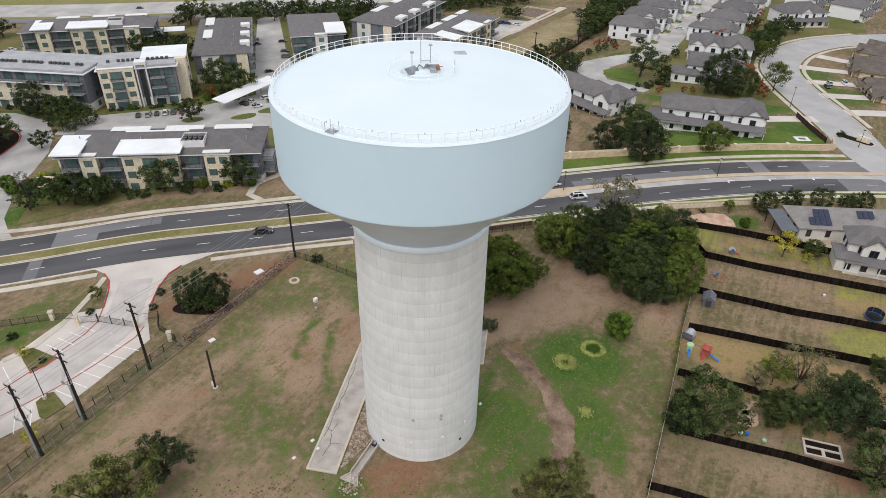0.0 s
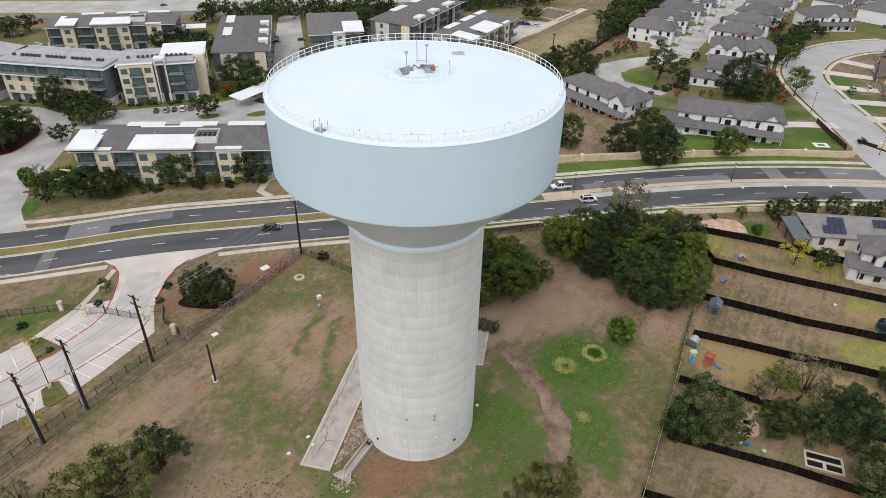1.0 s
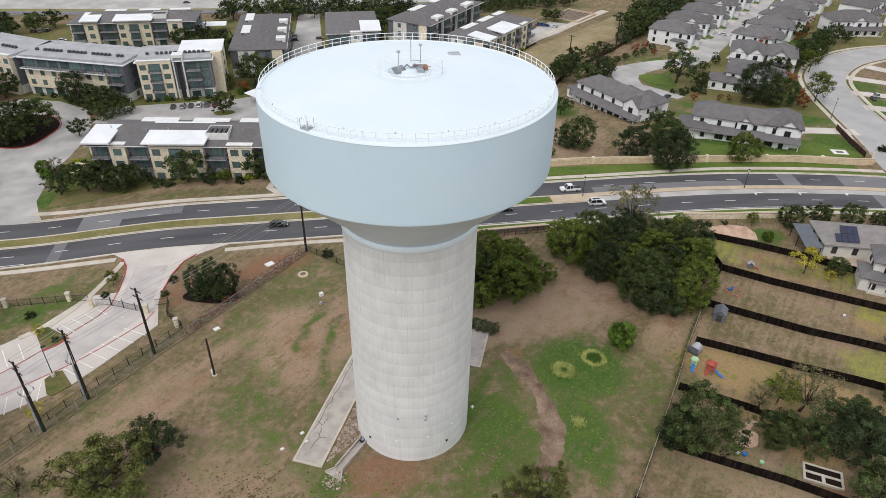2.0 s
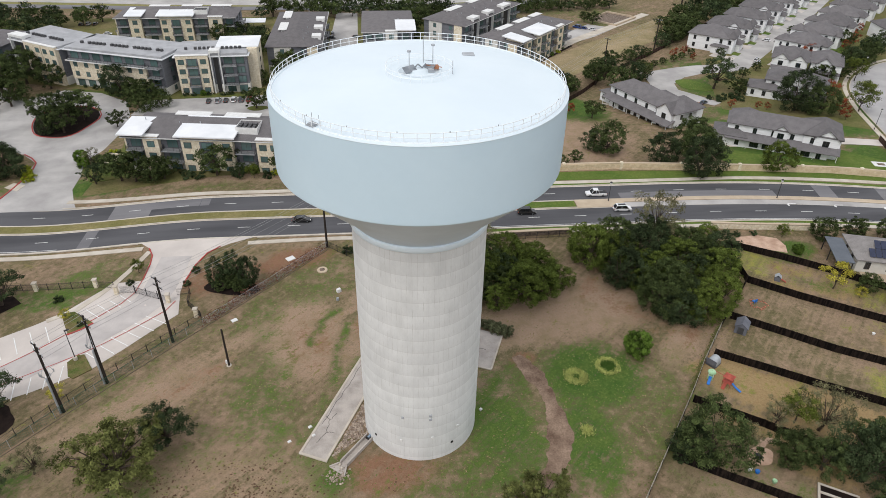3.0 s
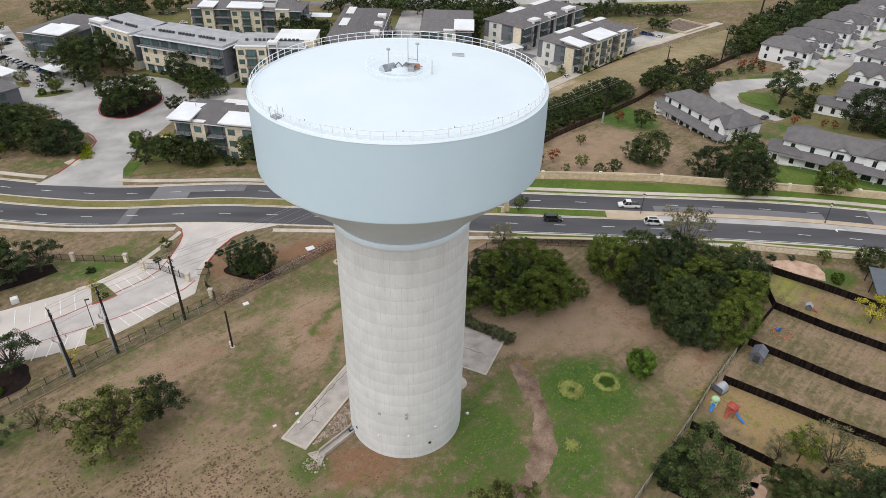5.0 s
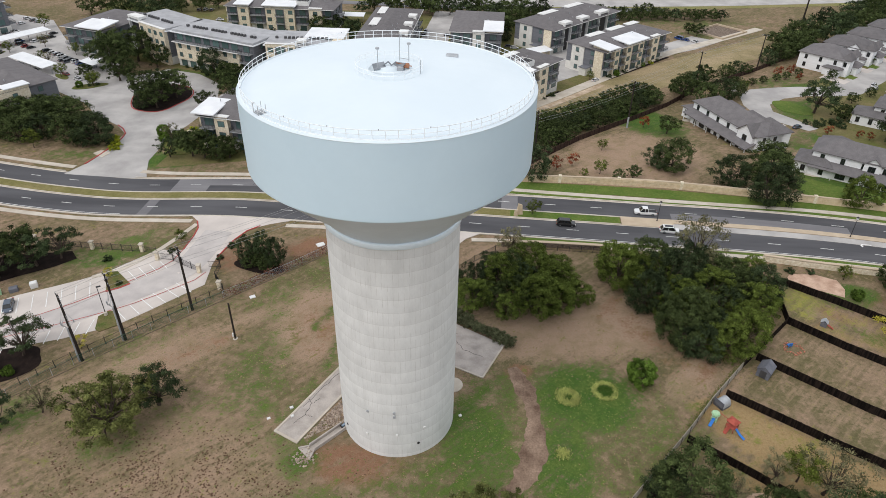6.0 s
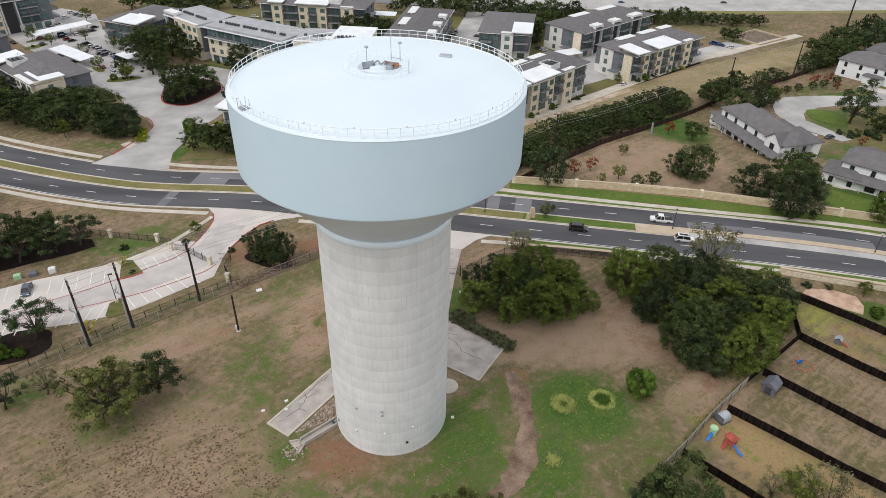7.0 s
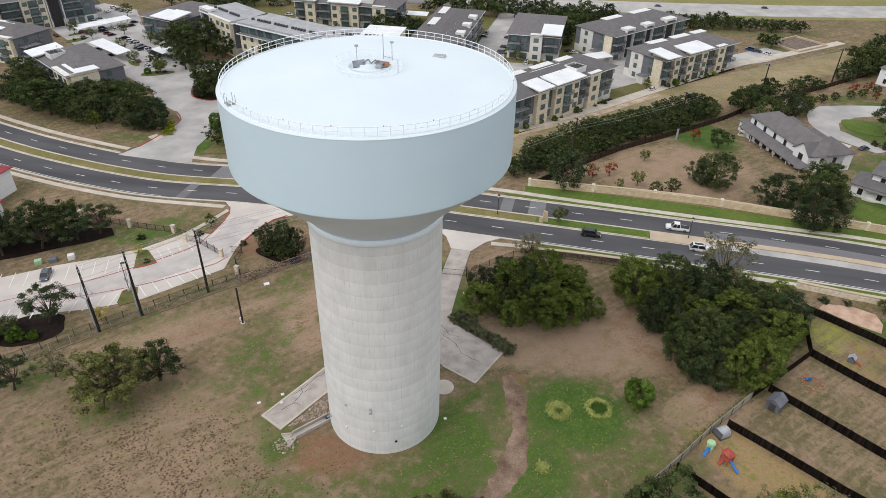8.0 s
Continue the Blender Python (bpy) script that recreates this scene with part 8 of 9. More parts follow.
def paint(name, r, g, b):
    if name not in PAINT:
        k = Nodes("car_paint_" + name, 0.28, 0.1)
        k.b.inputs["Coat Weight"].default_value = 0.6
        col = k.bright(lin(r, g, b), k.noise(0.8, 2), 0.05)
        PAINT[name] = k.done(col)
    return PAINT[name]


COLOURS = {"white": (226, 227, 228), "silver": (160, 164, 168), "black": (26, 27, 30), "grey": (84, 88, 94), "red": (132, 28, 34), "blue": (38, 66, 122), "slate": (70, 82, 98)}
CARS = {}
KINDS = {"sedan": (4.7, 1.82, 0.78, 1.42, (0.22, 0.36, 0.74, 0.9)), "suv": (4.75, 1.9, 0.95, 1.72, (0.2, 0.34, 0.86, 0.97)), "pickup": (5.7, 1.98, 1.0, 1.85, (0.22, 0.33, 0.56, 0.6))}


def car_meshes(kind):
    """Body, cabin, windows, wheel, lamps for one kind of car; front towards +x."""
    L, W, belt, top, (a, b, c, d) = KINDS[kind]
    w = W / 2
    g = Geo()
    secs = [(0.0, 0.42, 0.62, 0.86), (0.03, 0.28, belt * 0.86, 0.95), (0.2, 0.24, belt * 0.96, 1.0), (0.5, 0.24, belt, 1.0), (0.8, 0.24, belt * 1.0, 1.0), (0.97, 0.3, belt * 0.95, 0.95), (1.0, 0.42, belt * 0.78, 0.88)]
    v = []
    for u, z0, z1, k in secs:
        x = L / 2 - u * L
        v += [(x, -w * k * 0.94, z0), (x, -w * k, (z0 + z1) / 2), (x, -w * k * 0.92, z1), (x, w * k * 0.92, z1), (x, w * k, (z0 + z1) / 2), (x, w * k * 0.94, z0)]
    f = [(i * 6 + j, i * 6 + (j + 1) % 6, i * 6 + 6 + (j + 1) % 6, i * 6 + 6 + j) for i in range(len(secs) - 1) for j in range(6)]
    f += [(5, 4, 3, 2, 1, 0), tuple(range(len(v) - 6, len(v)))]
    g.add(v, f)
    body = g.mesh("car_body")
    x = [L / 2 - k * L for k in (a, b, c, d)]

    def shell(z0, z1, in0, in1):
        p = [(x[0], -w * in0, z0), (x[1], -w * in1, z1), (x[2], -w * in1, z1), (x[3], -w * in0, z0)]
        return p + [(px, -py, pz) for px, py, pz in p]
    cab = Geo().add(shell(belt - 0.05, top, 0.93, 0.74), [(0, 1, 2, 3)[::-1], (4, 5, 6, 7), (0, 4, 5, 1)[::-1], (1, 5, 6, 2)[::-1], (2, 6, 7, 3)[::-1]]).mesh("car_cabin", M_CARGLASS)
    xm, k = (x[1] + x[2]) / 2, w * 0.755
    foot = [(x[3], -1), (xm, -1), (x[0], -1), (x[0], 1), (xm, 1), (x[3], 1)]
    plate = [(x[2] - 0.03, -k), (xm, -k), (x[1] + 0.03, -k), (x[1] + 0.03, k), (xm, k), (x[2] - 0.03, k)]
    rv = [(px, py, top - 0.02) for px, py in plate] + [(px, py * 0.97, top + 0.035) for px, py in plate]
    rf = [(5, 4, 3, 2, 1, 0), (6, 7, 8, 9, 10, 11)] + [(i, (i + 1) % 6, 6 + (i + 1) % 6, 6 + i) for i in range(6)]
    for i, (fx, side) in enumerate(foot):
        n = len(rv)
        for px, py, pz in ((fx, side * w * 0.935, belt - 0.03), (plate[i][0] * 0.94 + fx * 0.06, plate[i][1] + side * 0.01, top - 0.07)):
            rv += [(px - 0.05, py - 0.04, pz), (px + 0.05, py - 0.04, pz), (px + 0.05, py + 0.04, pz), (px - 0.05, py + 0.04, pz)]
        for q in range(4):
            rf += [(n + q, n + (q + 1) % 4, n + 4 + (q + 1) % 4, n + 4 + q), (n + 4 + q, n + 4 + (q + 1) % 4, i)]
    r = Geo().add(rv, rf)
    roof = r.mesh("car_roof")
    tyre = Geo().lathe([(0.2, -0.1), (0.33, -0.11), (0.345, -0.05), (0.345, 0.05), (0.33, 0.11), (0.2, 0.1)], 16).mesh("tyre", M_TYRE)
    rim = Geo().lathe([(0.02, 0.09), (0.2, 0.1), (0.21, 0.0), (0.2, -0.1), (0.02, -0.09)], 12).mesh("rim", M_RIM)
    head = Geo().block(L / 2 - 0.16, L / 2 - 0.02, -0.2, 0.2, 0.6, 0.76, 0.03).mesh("headlight", M_TRIM_WHITE)
    tail = Geo().block(-L / 2 + 0.0, -L / 2 + 0.12, -0.18, 0.18, 0.7, 0.88, 0.03).mesh("tail_light", M_PLASTIC_RED)
    extra = None
    if kind == "pickup":
        extra = Geo().box(-L / 2 + 0.15, x[3] - 0.1, -w * 0.8, w * 0.8, belt - 0.02, belt + 0.012).mesh("cargo_bed", M_BLACK)
    if kind == "suv":
        extra = Geo().box(x[2] + 0.3, x[1] - 0.1, -0.45, 0.45, top + 0.03, top + 0.045).mesh("sunroof", M_CARGLASS)
    return body, cab, roof, tyre, rim, head, tail, extra


def car(kind, colour, x, y, rz, group="", label=""):
    key = (kind, colour)
    text = label or "%s %s parked on the pavement" % (colour, {"sedan": "sedan car", "suv": "sport utility car", "pickup": "pickup truck"}[kind])
    if key in CARS:
        ob = copy_thing(CARS[key], pose(x, y, ground_z(x, y) + 0.05, 0, 0, rz) @ Matrix.Scale(1 / SITE, 4))
        return tagged(ob, text, "car", group)
    if kind not in CARS:
        CARS[kind] = car_meshes(kind)
    body, cab, roof, tyre, rim, head, tail, extra = CARS[kind]
    m = paint(colour, *COLOURS[colour])
    L, W, *_ = KINDS[kind]
    ob = thing("pickup_truck" if kind == "pickup" else "car", x, y, text, "car", rz, z=ground_z(x, y) + 0.05, group=group)
    ob.matrix_world = ob.matrix_world @ Matrix.Scale(1 / SITE, 4)      # cars are drawn in metres
    bm = body.copy()
    bm.materials.append(m)
    rm = roof.copy()
    rm.materials.append(m)
    part("body", bm, None, ob, "glossy %s paint" % colour)
    part("cabin_glass", cab, None, ob)
    part("roof", rm, None, ob)
    for sx, sy in product((0.31, -0.3), (1, -1)):
        wh = part("wheel", tyre, None, ob)
        wh.matrix_local = pose(sx * L, sy * (W / 2 - 0.1), 0.34, 90, 0, 0)
        part("rim", rim, None, wh)
    for sy in (1, -1):
        part("headlight", head, None, ob).location = (0, sy * W * 0.35, 0)
        part("tail_light", tail, None, ob).location = (0, sy * W * 0.36, 0)
    if extra:
        part(extra.name, extra, None, ob)
    CARS[key] = ob
    return ob


car("pickup", "white", 56.7, 124.2, 179, label="white pickup truck on the far carriageway")
car("suv", "white", 60.5, 117.3, 0, label="white sport utility car on the near carriageway")
car("suv", "black", 39.5, 117.3, 0, label="black sport utility car on the near carriageway")
car("sedan", "black", -7.7, 117.2, 0, label="black car on the near carriageway")
car("sedan", "slate", -57.9, 80.2, -62, label="slate blue sedan in a parking stall")
for k, (x, y) in enumerate(((-41.9, 193.4), (-39.2, 193.6), (-36.9, 193.7), (-34.6, 194.0), (-32.4, 194.1), (-30.1, 194.2))):
    car("sedan", ("black", "silver", "black", "white", "grey", "red")[k], x, y, 92, "cars by the apartments")
MIX = ("black", "white", "silver", "white", "grey", "black", "white", "blue", "black", "silver")
for k, (x, y) in enumerate(((-138.2, 217.3), (-135.3, 215.6), (-132.6, 214.1), (-130.0, 212.6), (-127.2, 211), (-124.5, 209.5), (-121.8, 208), (-119.1, 206.4), (-116.3, 204.8), (-113.6, 203.2))):
    car("suv" if k % 3 == 0 else "sedan", MIX[k], x, y, 60, "cars in the apartment lot")
for k, (x, y, rz, c) in enumerate(((-118.0, 195.6, 150, "red"), (-111.3, 191.4, 150, "white"), (-171.3, 255.6, 70, "white"), (-167.2, 253.8, 70, "black"), (-164.3, 252.2, 70, "silver"), (-152.3, 223.5, 60, "black"), (-148.9, 221.4, 60, "red"), (-146, 220, 60, "black"), (-153.9, 214.2, 150, "grey"), (92.1, 270.6, 140, "blue"), (94.4, 269.2, 140, "blue"), (97.6, 267.2, 140, "white"),
                               (54.6, 216.5, 50, "white"), (11.9, 231.0, 90, "white"), (15.1, 231.4, 90, "black"), (25.1, 249.5, 10, "black"), (27.3, 248.0, 10, "white"), (-8.2, 264.1, 90, "silver"), (-8.4, 259, 0, "black"), (1.0, 260.1, 0, "black"), (1.4, 247.8, 0, "black"), (1.8, 240.5, 0, "grey"), (-4.6, 226.0, 20, "black"), (-6.3, 201.1, 20, "white"), (-4.7, 198.2, 20, "silver"), (-8.8, 194.1, 20, "white"))):
    car("suv" if k % 4 == 1 else "sedan", c, x, y, rz)
for k, (x, y, rz, c) in enumerate(((-127.0, 208.6, 62, "black"), (-124.6, 207.4, 62, "grey"), (-132.3, 214.6, 62, "black"), (-168.9, 248.6, 70, "white"), (-163.8, 237.4, 60, "white"), (-164.5, 234.6, 60, "silver"), (-149.3, 227.5, 60, "white"), (-148.4, 230.6, 60, "black"), (-146.6, 233.2, 60, "black"), (-148.6, 237.8, 60, "black"), (-154.6, 226.4, 60, "blue"), (-158.9, 220.4, 60, "red"), (-165.2, 213.3, 150, "black"),
                               (-139.0, 202.4, 62, "grey"), (-130.4, 198.0, 62, "black"), (-108.9, 280.5, 90, "black"), (-106.2, 281.0, 90, "silver"), (-103.6, 281.2, 90, "black"), (-94.3, 267.0, 10, "white"), 
                               (34.6, 234.8, 127, "grey"), (37.6, 237.2, 127, "white"), (33.0, 245.3, 40, "black"), (-12.6, 196.8, 137, "black"), (-10.6, 198.9, 137, "white"), (-2.0, 196.5, 40, "white"),
                               (180.5, 174.5, -110, "white"), (174.1, 271.3, 135, "red"), (179.3, 276.5, 135, "black"), (147.0, 225.3, 45, "white"), (247.3, 244.7, 20, "black"), (163.5, 249.6, 135, "white"),)):
    car("suv" if k % 3 == 1 else "sedan", c, x, y, rz)
for k, (x, y, rz, c) in enumerate(((108.4, 183.6, 35, "slate"), (146, 222, 50, "silver"), (172.0, 172.6, -110, "black"), (175.5, 175.5, -110, "silver"), (158, 258, 140, "red"), (160.5, 256, 140, "silver"), (-58, 322, 3, "black"), (60, 330, 10, "blue"), (108, 341, 12, "black"))):
    car("suv" if k % 4 == 1 else "sedan", c, x, y, rz)


# ---- carports ----
def carport(x, y, rz, L, D=5.2, h=2.7, metal=True):
    ob = thing("carport", x, y, "white metal carport roof on slim posts", "carport", rz, group="carports")
    part("carport_roof", Geo().shed(0, L, 0, D, h, h + 0.35, 0.12), M_MEMBRANE, ob)
    n = max(2, int(L / 5.5))
    for k in range(n + 1):
        px = 0.4 + (L - 1.0) * k / n
        part("post", Geo().box(px, px + 0.16, D * 0.55, D * 0.55 + 0.16, -0.5, h + 0.2), M_STEEL, ob)


for x, y, rz, L in ((-17.5, 191.2, 47, 24), (-141.9, 202.5, -27.5, 20.7), (-156.4, 215.2, 63, 21.5), (-116.5, 201.8, -28, 8), (32.0, 232.1, 37, 11.8), (12, 254, 0, 9), (-45, 272, 3, 10)):
    carport(x, y, rz, L)

# ---- planting and small things round the tower ----
def grass_ring(x, y, r, thick, n, label, seed, blade=0.38):
    """A ring of pale arching ornamental grass tufts."""
    rr, g = random.Random(seed), Geo()
    for _ in range(n):
        a, q = rr.uniform(0, 6.283), r + rr.gauss(0, thick)
        px, py, z = x + q * math.cos(a), y + q * math.sin(a), ground_z(x, y)
        b = rr.uniform(0, 6.283)
        s = blade * rr.uniform(0.6, 1.2)
        dx, dy = math.cos(b), math.sin(b)
        nx, ny = -dy * 0.026, dx * 0.026
        m = (px + dx * s * 0.45, py + dy * s * 0.45, z + s * 0.85)
        e = (px + dx * s, py + dy * s, z + s * 0.5)
        g.add([(px - nx, py - ny, z), (px + nx, py + ny, z), (m[0] + nx, m[1] + ny, m[2]), (m[0] - nx, m[1] - ny, m[2]), e], [(0, 1, 2, 3), (3, 2, 4)])
    return tagged(solid("ornamental_grass", g, M_GRASSCLUMP), label, "ornamental grass", kind="stuff")


grass_ring(37.4, 68.7, 1.25, 0.3, 1500, "ring of pale ornamental grass on the lawn", 1)
grass_ring(42.9, 70.6, 1.6, 0.2, 800, "ring of pale grass round a green tussock", 2)
grass_ring(36.2, 58.3, 0.5, 0.3, 420, "small tuft of pale yellow-green grass", 3)
g = Geo()
for k in range(1500):
    a, q = rng.uniform(0, 6.283), 1.5 * rng.random() ** 0.5
    px, py, s = (43.2 if k % 3 else 37.4) + q * math.cos(a), (70.4 if k % 3 else 68.7) + q * math.sin(a), rng.uniform(0.2, 0.42)
    b = rng.uniform(0, 6.283)
    g.add([(px - 0.03, py, 0), (px + 0.03, py, 0), (px + 0.3 * s * math.cos(b), py + 0.3 * s * math.sin(b), s)], [(0, 1, 2)])
tagged(solid("tussock", g, leaf_mat("lush_grass_blades", lin(70, 104, 44), lin(96, 126, 60), False)), "lush green tussocks inside the grass rings", "tussock", kind="stuff")
hed = [(18.9, 84.4), (20.8, 83.7), (22.4, 82.6), (24.2, 81.7), (26.0, 80.9), (27.4, 80.1), (28.6, 79.3), (19.6, 85.4), (21.5, 84.6)]
for x, y in hed + [((a + c) / 2, (b + d) / 2) for (a, b), (c, d) in zip(hed[:6], hed[1:7])]:
    plant("sage", x, y, rng.uniform(0.7, 0.95), label="low grey-green hedge shrub beside the drive")
mh = thing("manhole", -2.5, 99.5, "concrete ringed manhole with an iron lid", "manhole")
part("ring", Geo().lathe([(0.5, 0.12), (0.95, 0.12), (1.0, 0.0), (1.0, -0.1)], 24), M_TAN_PAVE, mh)
part("lid", Geo().lathe([(0.02, 0.16), (0.5, 0.15), (0.52, 0.1)], 20), M_STONE_DARK, mh)
for x, y, w, h, name, lab, m in ((-16.2, 86.0, 0.5, 0.12, "valve_cover", "white square valve box cover in the grass", M_TRIM_WHITE), (0.8, 92.6, 0.35, 0.7, "vent_riser", "short white vent riser", M_TRIM_WHITE), (0.7, 90.2, 0.2, 0.6, "vent_riser", "short dark pipe riser in the grass", M_STEEL),
                                (-8.7, 103.6, 0.8, 0.15, "utility_vault", "white concrete utility vault lid", M_TRIM_WHITE), (-1.4, 60.4, 0.22, 0.3, "valve_cover", "small white valve marker", M_TRIM_WHITE), (-2.0, 62.0, 0.25, 0.2, "valve_cover", "small pale valve box lid", M_TRIM_WHITE), (-4.6, 59.7, 0.25, 0.1, "valve_cover", "small pale valve box lid", M_TRIM_WHITE),
                                (22.0, 63.3, 0.2, 0.3, "vent_riser", "small white riser in the grass", M_TRIM_WHITE), (-62.4, 83.6, 0.6, 0.9, "transformer_box", "pale green utility cabinet by the lot", M_PLASTIC_GREEN), (-60.2, 84.9, 0.7, 0.8, "transformer_box", "grey utility cabinet by the lot", M_SHED_GREY), (-57.2, 86.3, 0.6, 1.1, "transformer_box", "pale grey utility cabinet by the lot", M_TRIM_WHITE)):
    ob = thing(name, x, y, lab, name.replace("_", " "), 35)
    part("lid" if h < 0.2 else "body", Geo().block(-w, w, -w * 0.8, w * 0.8, -0.1, h, 0.05), m, ob)
lv = thing("site_light", 19.3, 88.8, "small white floodlight on a short post", "floodlight")
part("post", Geo().rod((0, 0, -0.1), (0, 0, 2.6), 0.05, n=6), M_STEEL, lv)
part("head", Geo().block(-0.2, 0.2, -0.15, 0.15, 2.6, 2.9, 0.04), M_TRIM_WHITE, lv)

# entrance sign stone on the median
st = thing("monument_stone", 29.9, 120.3, "pair of upright tan limestone slabs on the median", "monument stone", 15)
part("tall_slab", Geo().add([(-0.7, -0.25, -0.1), (0.7, -0.25, -0.1), (0.7, 0.25, -0.1), (-0.7, 0.25, -0.1), (-0.35, -0.2, 2.7), (0.45, -0.2, 2.4), (0.45, 0.2, 2.4), (-0.35, 0.2, 2.7)], [(3, 2, 1, 0), (4, 5, 6, 7), (0, 1, 5, 4), (1, 2, 6, 5), (2, 3, 7, 6), (3, 0, 4, 7)]), M_STONE_TAN, st)
part("short_slab", Geo().add([(-1.3, -0.5, -0.1), (-0.5, -0.6, -0.1), (-0.5, -0.15, -0.1), (-1.3, -0.1, -0.1), (-1.1, -0.45, 1.5), (-0.6, -0.5, 1.3), (-0.6, -0.2, 1.3), (-1.1, -0.15, 1.5)], [(3, 2, 1, 0), (4, 5, 6, 7), (0, 1, 5, 4), (1, 2, 6, 5), (2, 3, 7, 6), (3, 0, 4, 7)]), M_STONE_TAN, st)
en = thing("entrance_island", 146.0, 131.6, "kerbed island with a cream sign wall and shrubs", "traffic island", -64)
part("kerb", Geo().prism([(-5, -1), (-4, -1.6), (4, -1.6), (5, -0.8), (5, 0.8), (4, 1.6), (-4, 1.6), (-5, 1)], -0.1, 0.18), M_WALK, en)
part("bed", Geo().prism([(-4.6, -0.8), (-3.8, -1.3), (3.8, -1.3), (4.6, -0.6), (4.6, 0.6), (3.8, 1.3), (-3.8, 1.3), (-4.6, 0.8)], 0.1, 0.22), M_MULCH, en)
part("sign_wall", Geo().block(0.4, 3.6, -0.3, 0.3, 0.1, 1.7, 0.08), M_STONE_CREAM, en)
plant("shrub", 143.9, 134.4, 1.0)
pl = thing("planter_wall", -57.6, 153.4, "low cream stone planter on the lawn", "planter", 74)
for a, b, c, d in ((-2.6, 2.6, -1.9, -1.5), (-2.6, 2.6, 1.5, 1.9), (-2.6, -2.2, -1.5, 1.5), (2.2, 2.6, -1.5, 1.5)):
    part("planter_side", Geo().block(a, b, c, d, -0.3, 0.7, 0.05), M_STONE_CREAM, pl)
sb = thing("bench_pad", 132.5, 135.2, "white square paved pad on the lawn", "paved pad", -14)
part("slab", Geo().block(-1.9, 1.9, -1.4, 1.4, -0.1, 0.09, 0.03), M_TRIM_WHITE, sb)
part("inset", Geo().block(-0.9, 0.9, -0.6, 0.6, 0.05, 0.12, 0.02), M_STONE_DARK, sb)
sg = thing("monument_sign", 98.6, 213.6, "small white monument sign on a pad", "sign", 40)
part("pad", Geo().block(-1.8, 1.8, -0.9, 0.9, -0.1, 0.1, 0.03), M_WALK, sg)
part("panel", Geo().block(-1.3, 1.3, -0.15, 0.15, 0.1, 1.5, 0.05), M_TRIM_WHITE, sg)
dp = thing("detention_pond", 111, 284, "walled dry detention basin with a dark floor", "basin", 44)
for a, b, c, d in ((-9, 9, -7, -6.5), (-9, 9, 6.5, 7), (-9, -8.5, -6.5, 6.5), (8.5, 9, -6.5, 6.5)):
    part("basin_wall", Geo().block(a, b, c, d, -0.5, 0.7, 0.04), M_TAN_PAVE, dp)
part("basin_floor", Geo().box(-8.5, 8.5, -6.5, 6.5, -0.2, 0.06), M_STONE_DARK, dp)

# ---- yard things ----
def shed(x, y, rz, w, d, h, label, mat):
    ob = thing("garden_shed", x, y, label, "shed", rz)
    part("wall", Geo().box(0, w, 0, d, -0.1, h).add([(0, 0, h), (w, 0, h), (w / 2, 0, h + w * 0.38), (0, d, h), (w, d, h), (w / 2, d, h + w * 0.38)], [(0, 1, 2), (5, 4, 3)]), mat, ob)
    part("roof", Geo().gable(0, w, 0, d, h, w * 0.38, 0.15, 0.06), M_SHED_GREY, ob)
    part("door", Geo().box(w * 0.25, w * 0.75, -0.04, 0.0, 0.05, h * 0.92), M_FRAME, ob, "dark double door")
    return ob


shed(66.3, 76.9, -36, 1.9, 2.2, 1.5, "grey plastic garden shed in a fence corner", M_SHED_GREY)
sb2 = thing("storage_bin", 58.9, 69.4, "grey half-round storage shelter by the fence", "storage shelter", 36)
part("shell", Geo().add([(x, 1.2 * math.cos(math.pi * k / 10), 0.5 + 1.5 * math.sin(math.pi * k / 10)) for x in (0, 2.4) for k in range(11)], [(k, k + 1, 12 + k, 11 + k) for k in range(10)]), M_STEEL, sb2, smooth_shade=True)
part("back_wall", Geo().box(0.0, 0.06, -1.2, 1.2, 0, 1.9), M_SHED_GREY, sb2)
part("base", Geo().box(0, 2.4, -1.2, 1.2, -0.05, 0.5), M_SHED_GREY, sb2)
toy = thing("toddler_slide", 57.6, 66.6, "pale green and blue plastic toddler slide", "slide", -125)
part("tower_box", Geo().block(-0.9, 0, -0.6, 0.6, 0, 1.0, 0.1), M_PLASTIC_GREEN, toy)
part("canopy", Geo().lathe([(0.9, 1.9), (0.75, 2.2), (0.05, 2.35)], 10, -0.45, 0), M_PLASTIC_GREEN, toy)
for px, py in ((-0.85, -0.5), (-0.85, 0.5), (-0.05, -0.5), (-0.05, 0.5)):
    part("post", Geo().rod((px, py, 0.9), (px, py, 1.95), 0.06), M_TRIM_WHITE, toy)
part("slide", Geo().add([(0, -0.3, 1.0), (0, 0.3, 1.0), (1.8, 0.3, 0.15), (1.8, -0.3, 0.15), (0, -0.3, 0.9), (0, 0.3, 0.9), (1.8, 0.3, 0.05), (1.8, -0.3, 0.05)], [(0, 3, 2, 1), (4, 5, 6, 7), (0, 1, 5, 4), (1, 2, 6, 5), (2, 3, 7, 6), (3, 0, 4, 7)]), M_PLASTIC_BLUE, toy, "bright blue slide")
ps = thing("play_set", 59.7, 65.3, "red-stained wooden play set with a blue slide", "play set", -50)
part("roof", Geo().hip(-1.0, 1.0, -0.9, 0.9, 2.7, 0.7, 0.15, 0.08), M_PLASTIC_RED, ps, "red pitched play roof")
part("deck", Geo().block(-1.0, 1.0, -0.9, 0.9, 1.25, 1.4, 0.02), M_PLASTIC_RED, ps)
for px, py in product((-0.95, 0.85), (-0.85, 0.75)):
    part("post", Geo().box(px, px + 0.1, py, py + 0.1, -0.1, 2.75), M_PLASTIC_RED, ps)
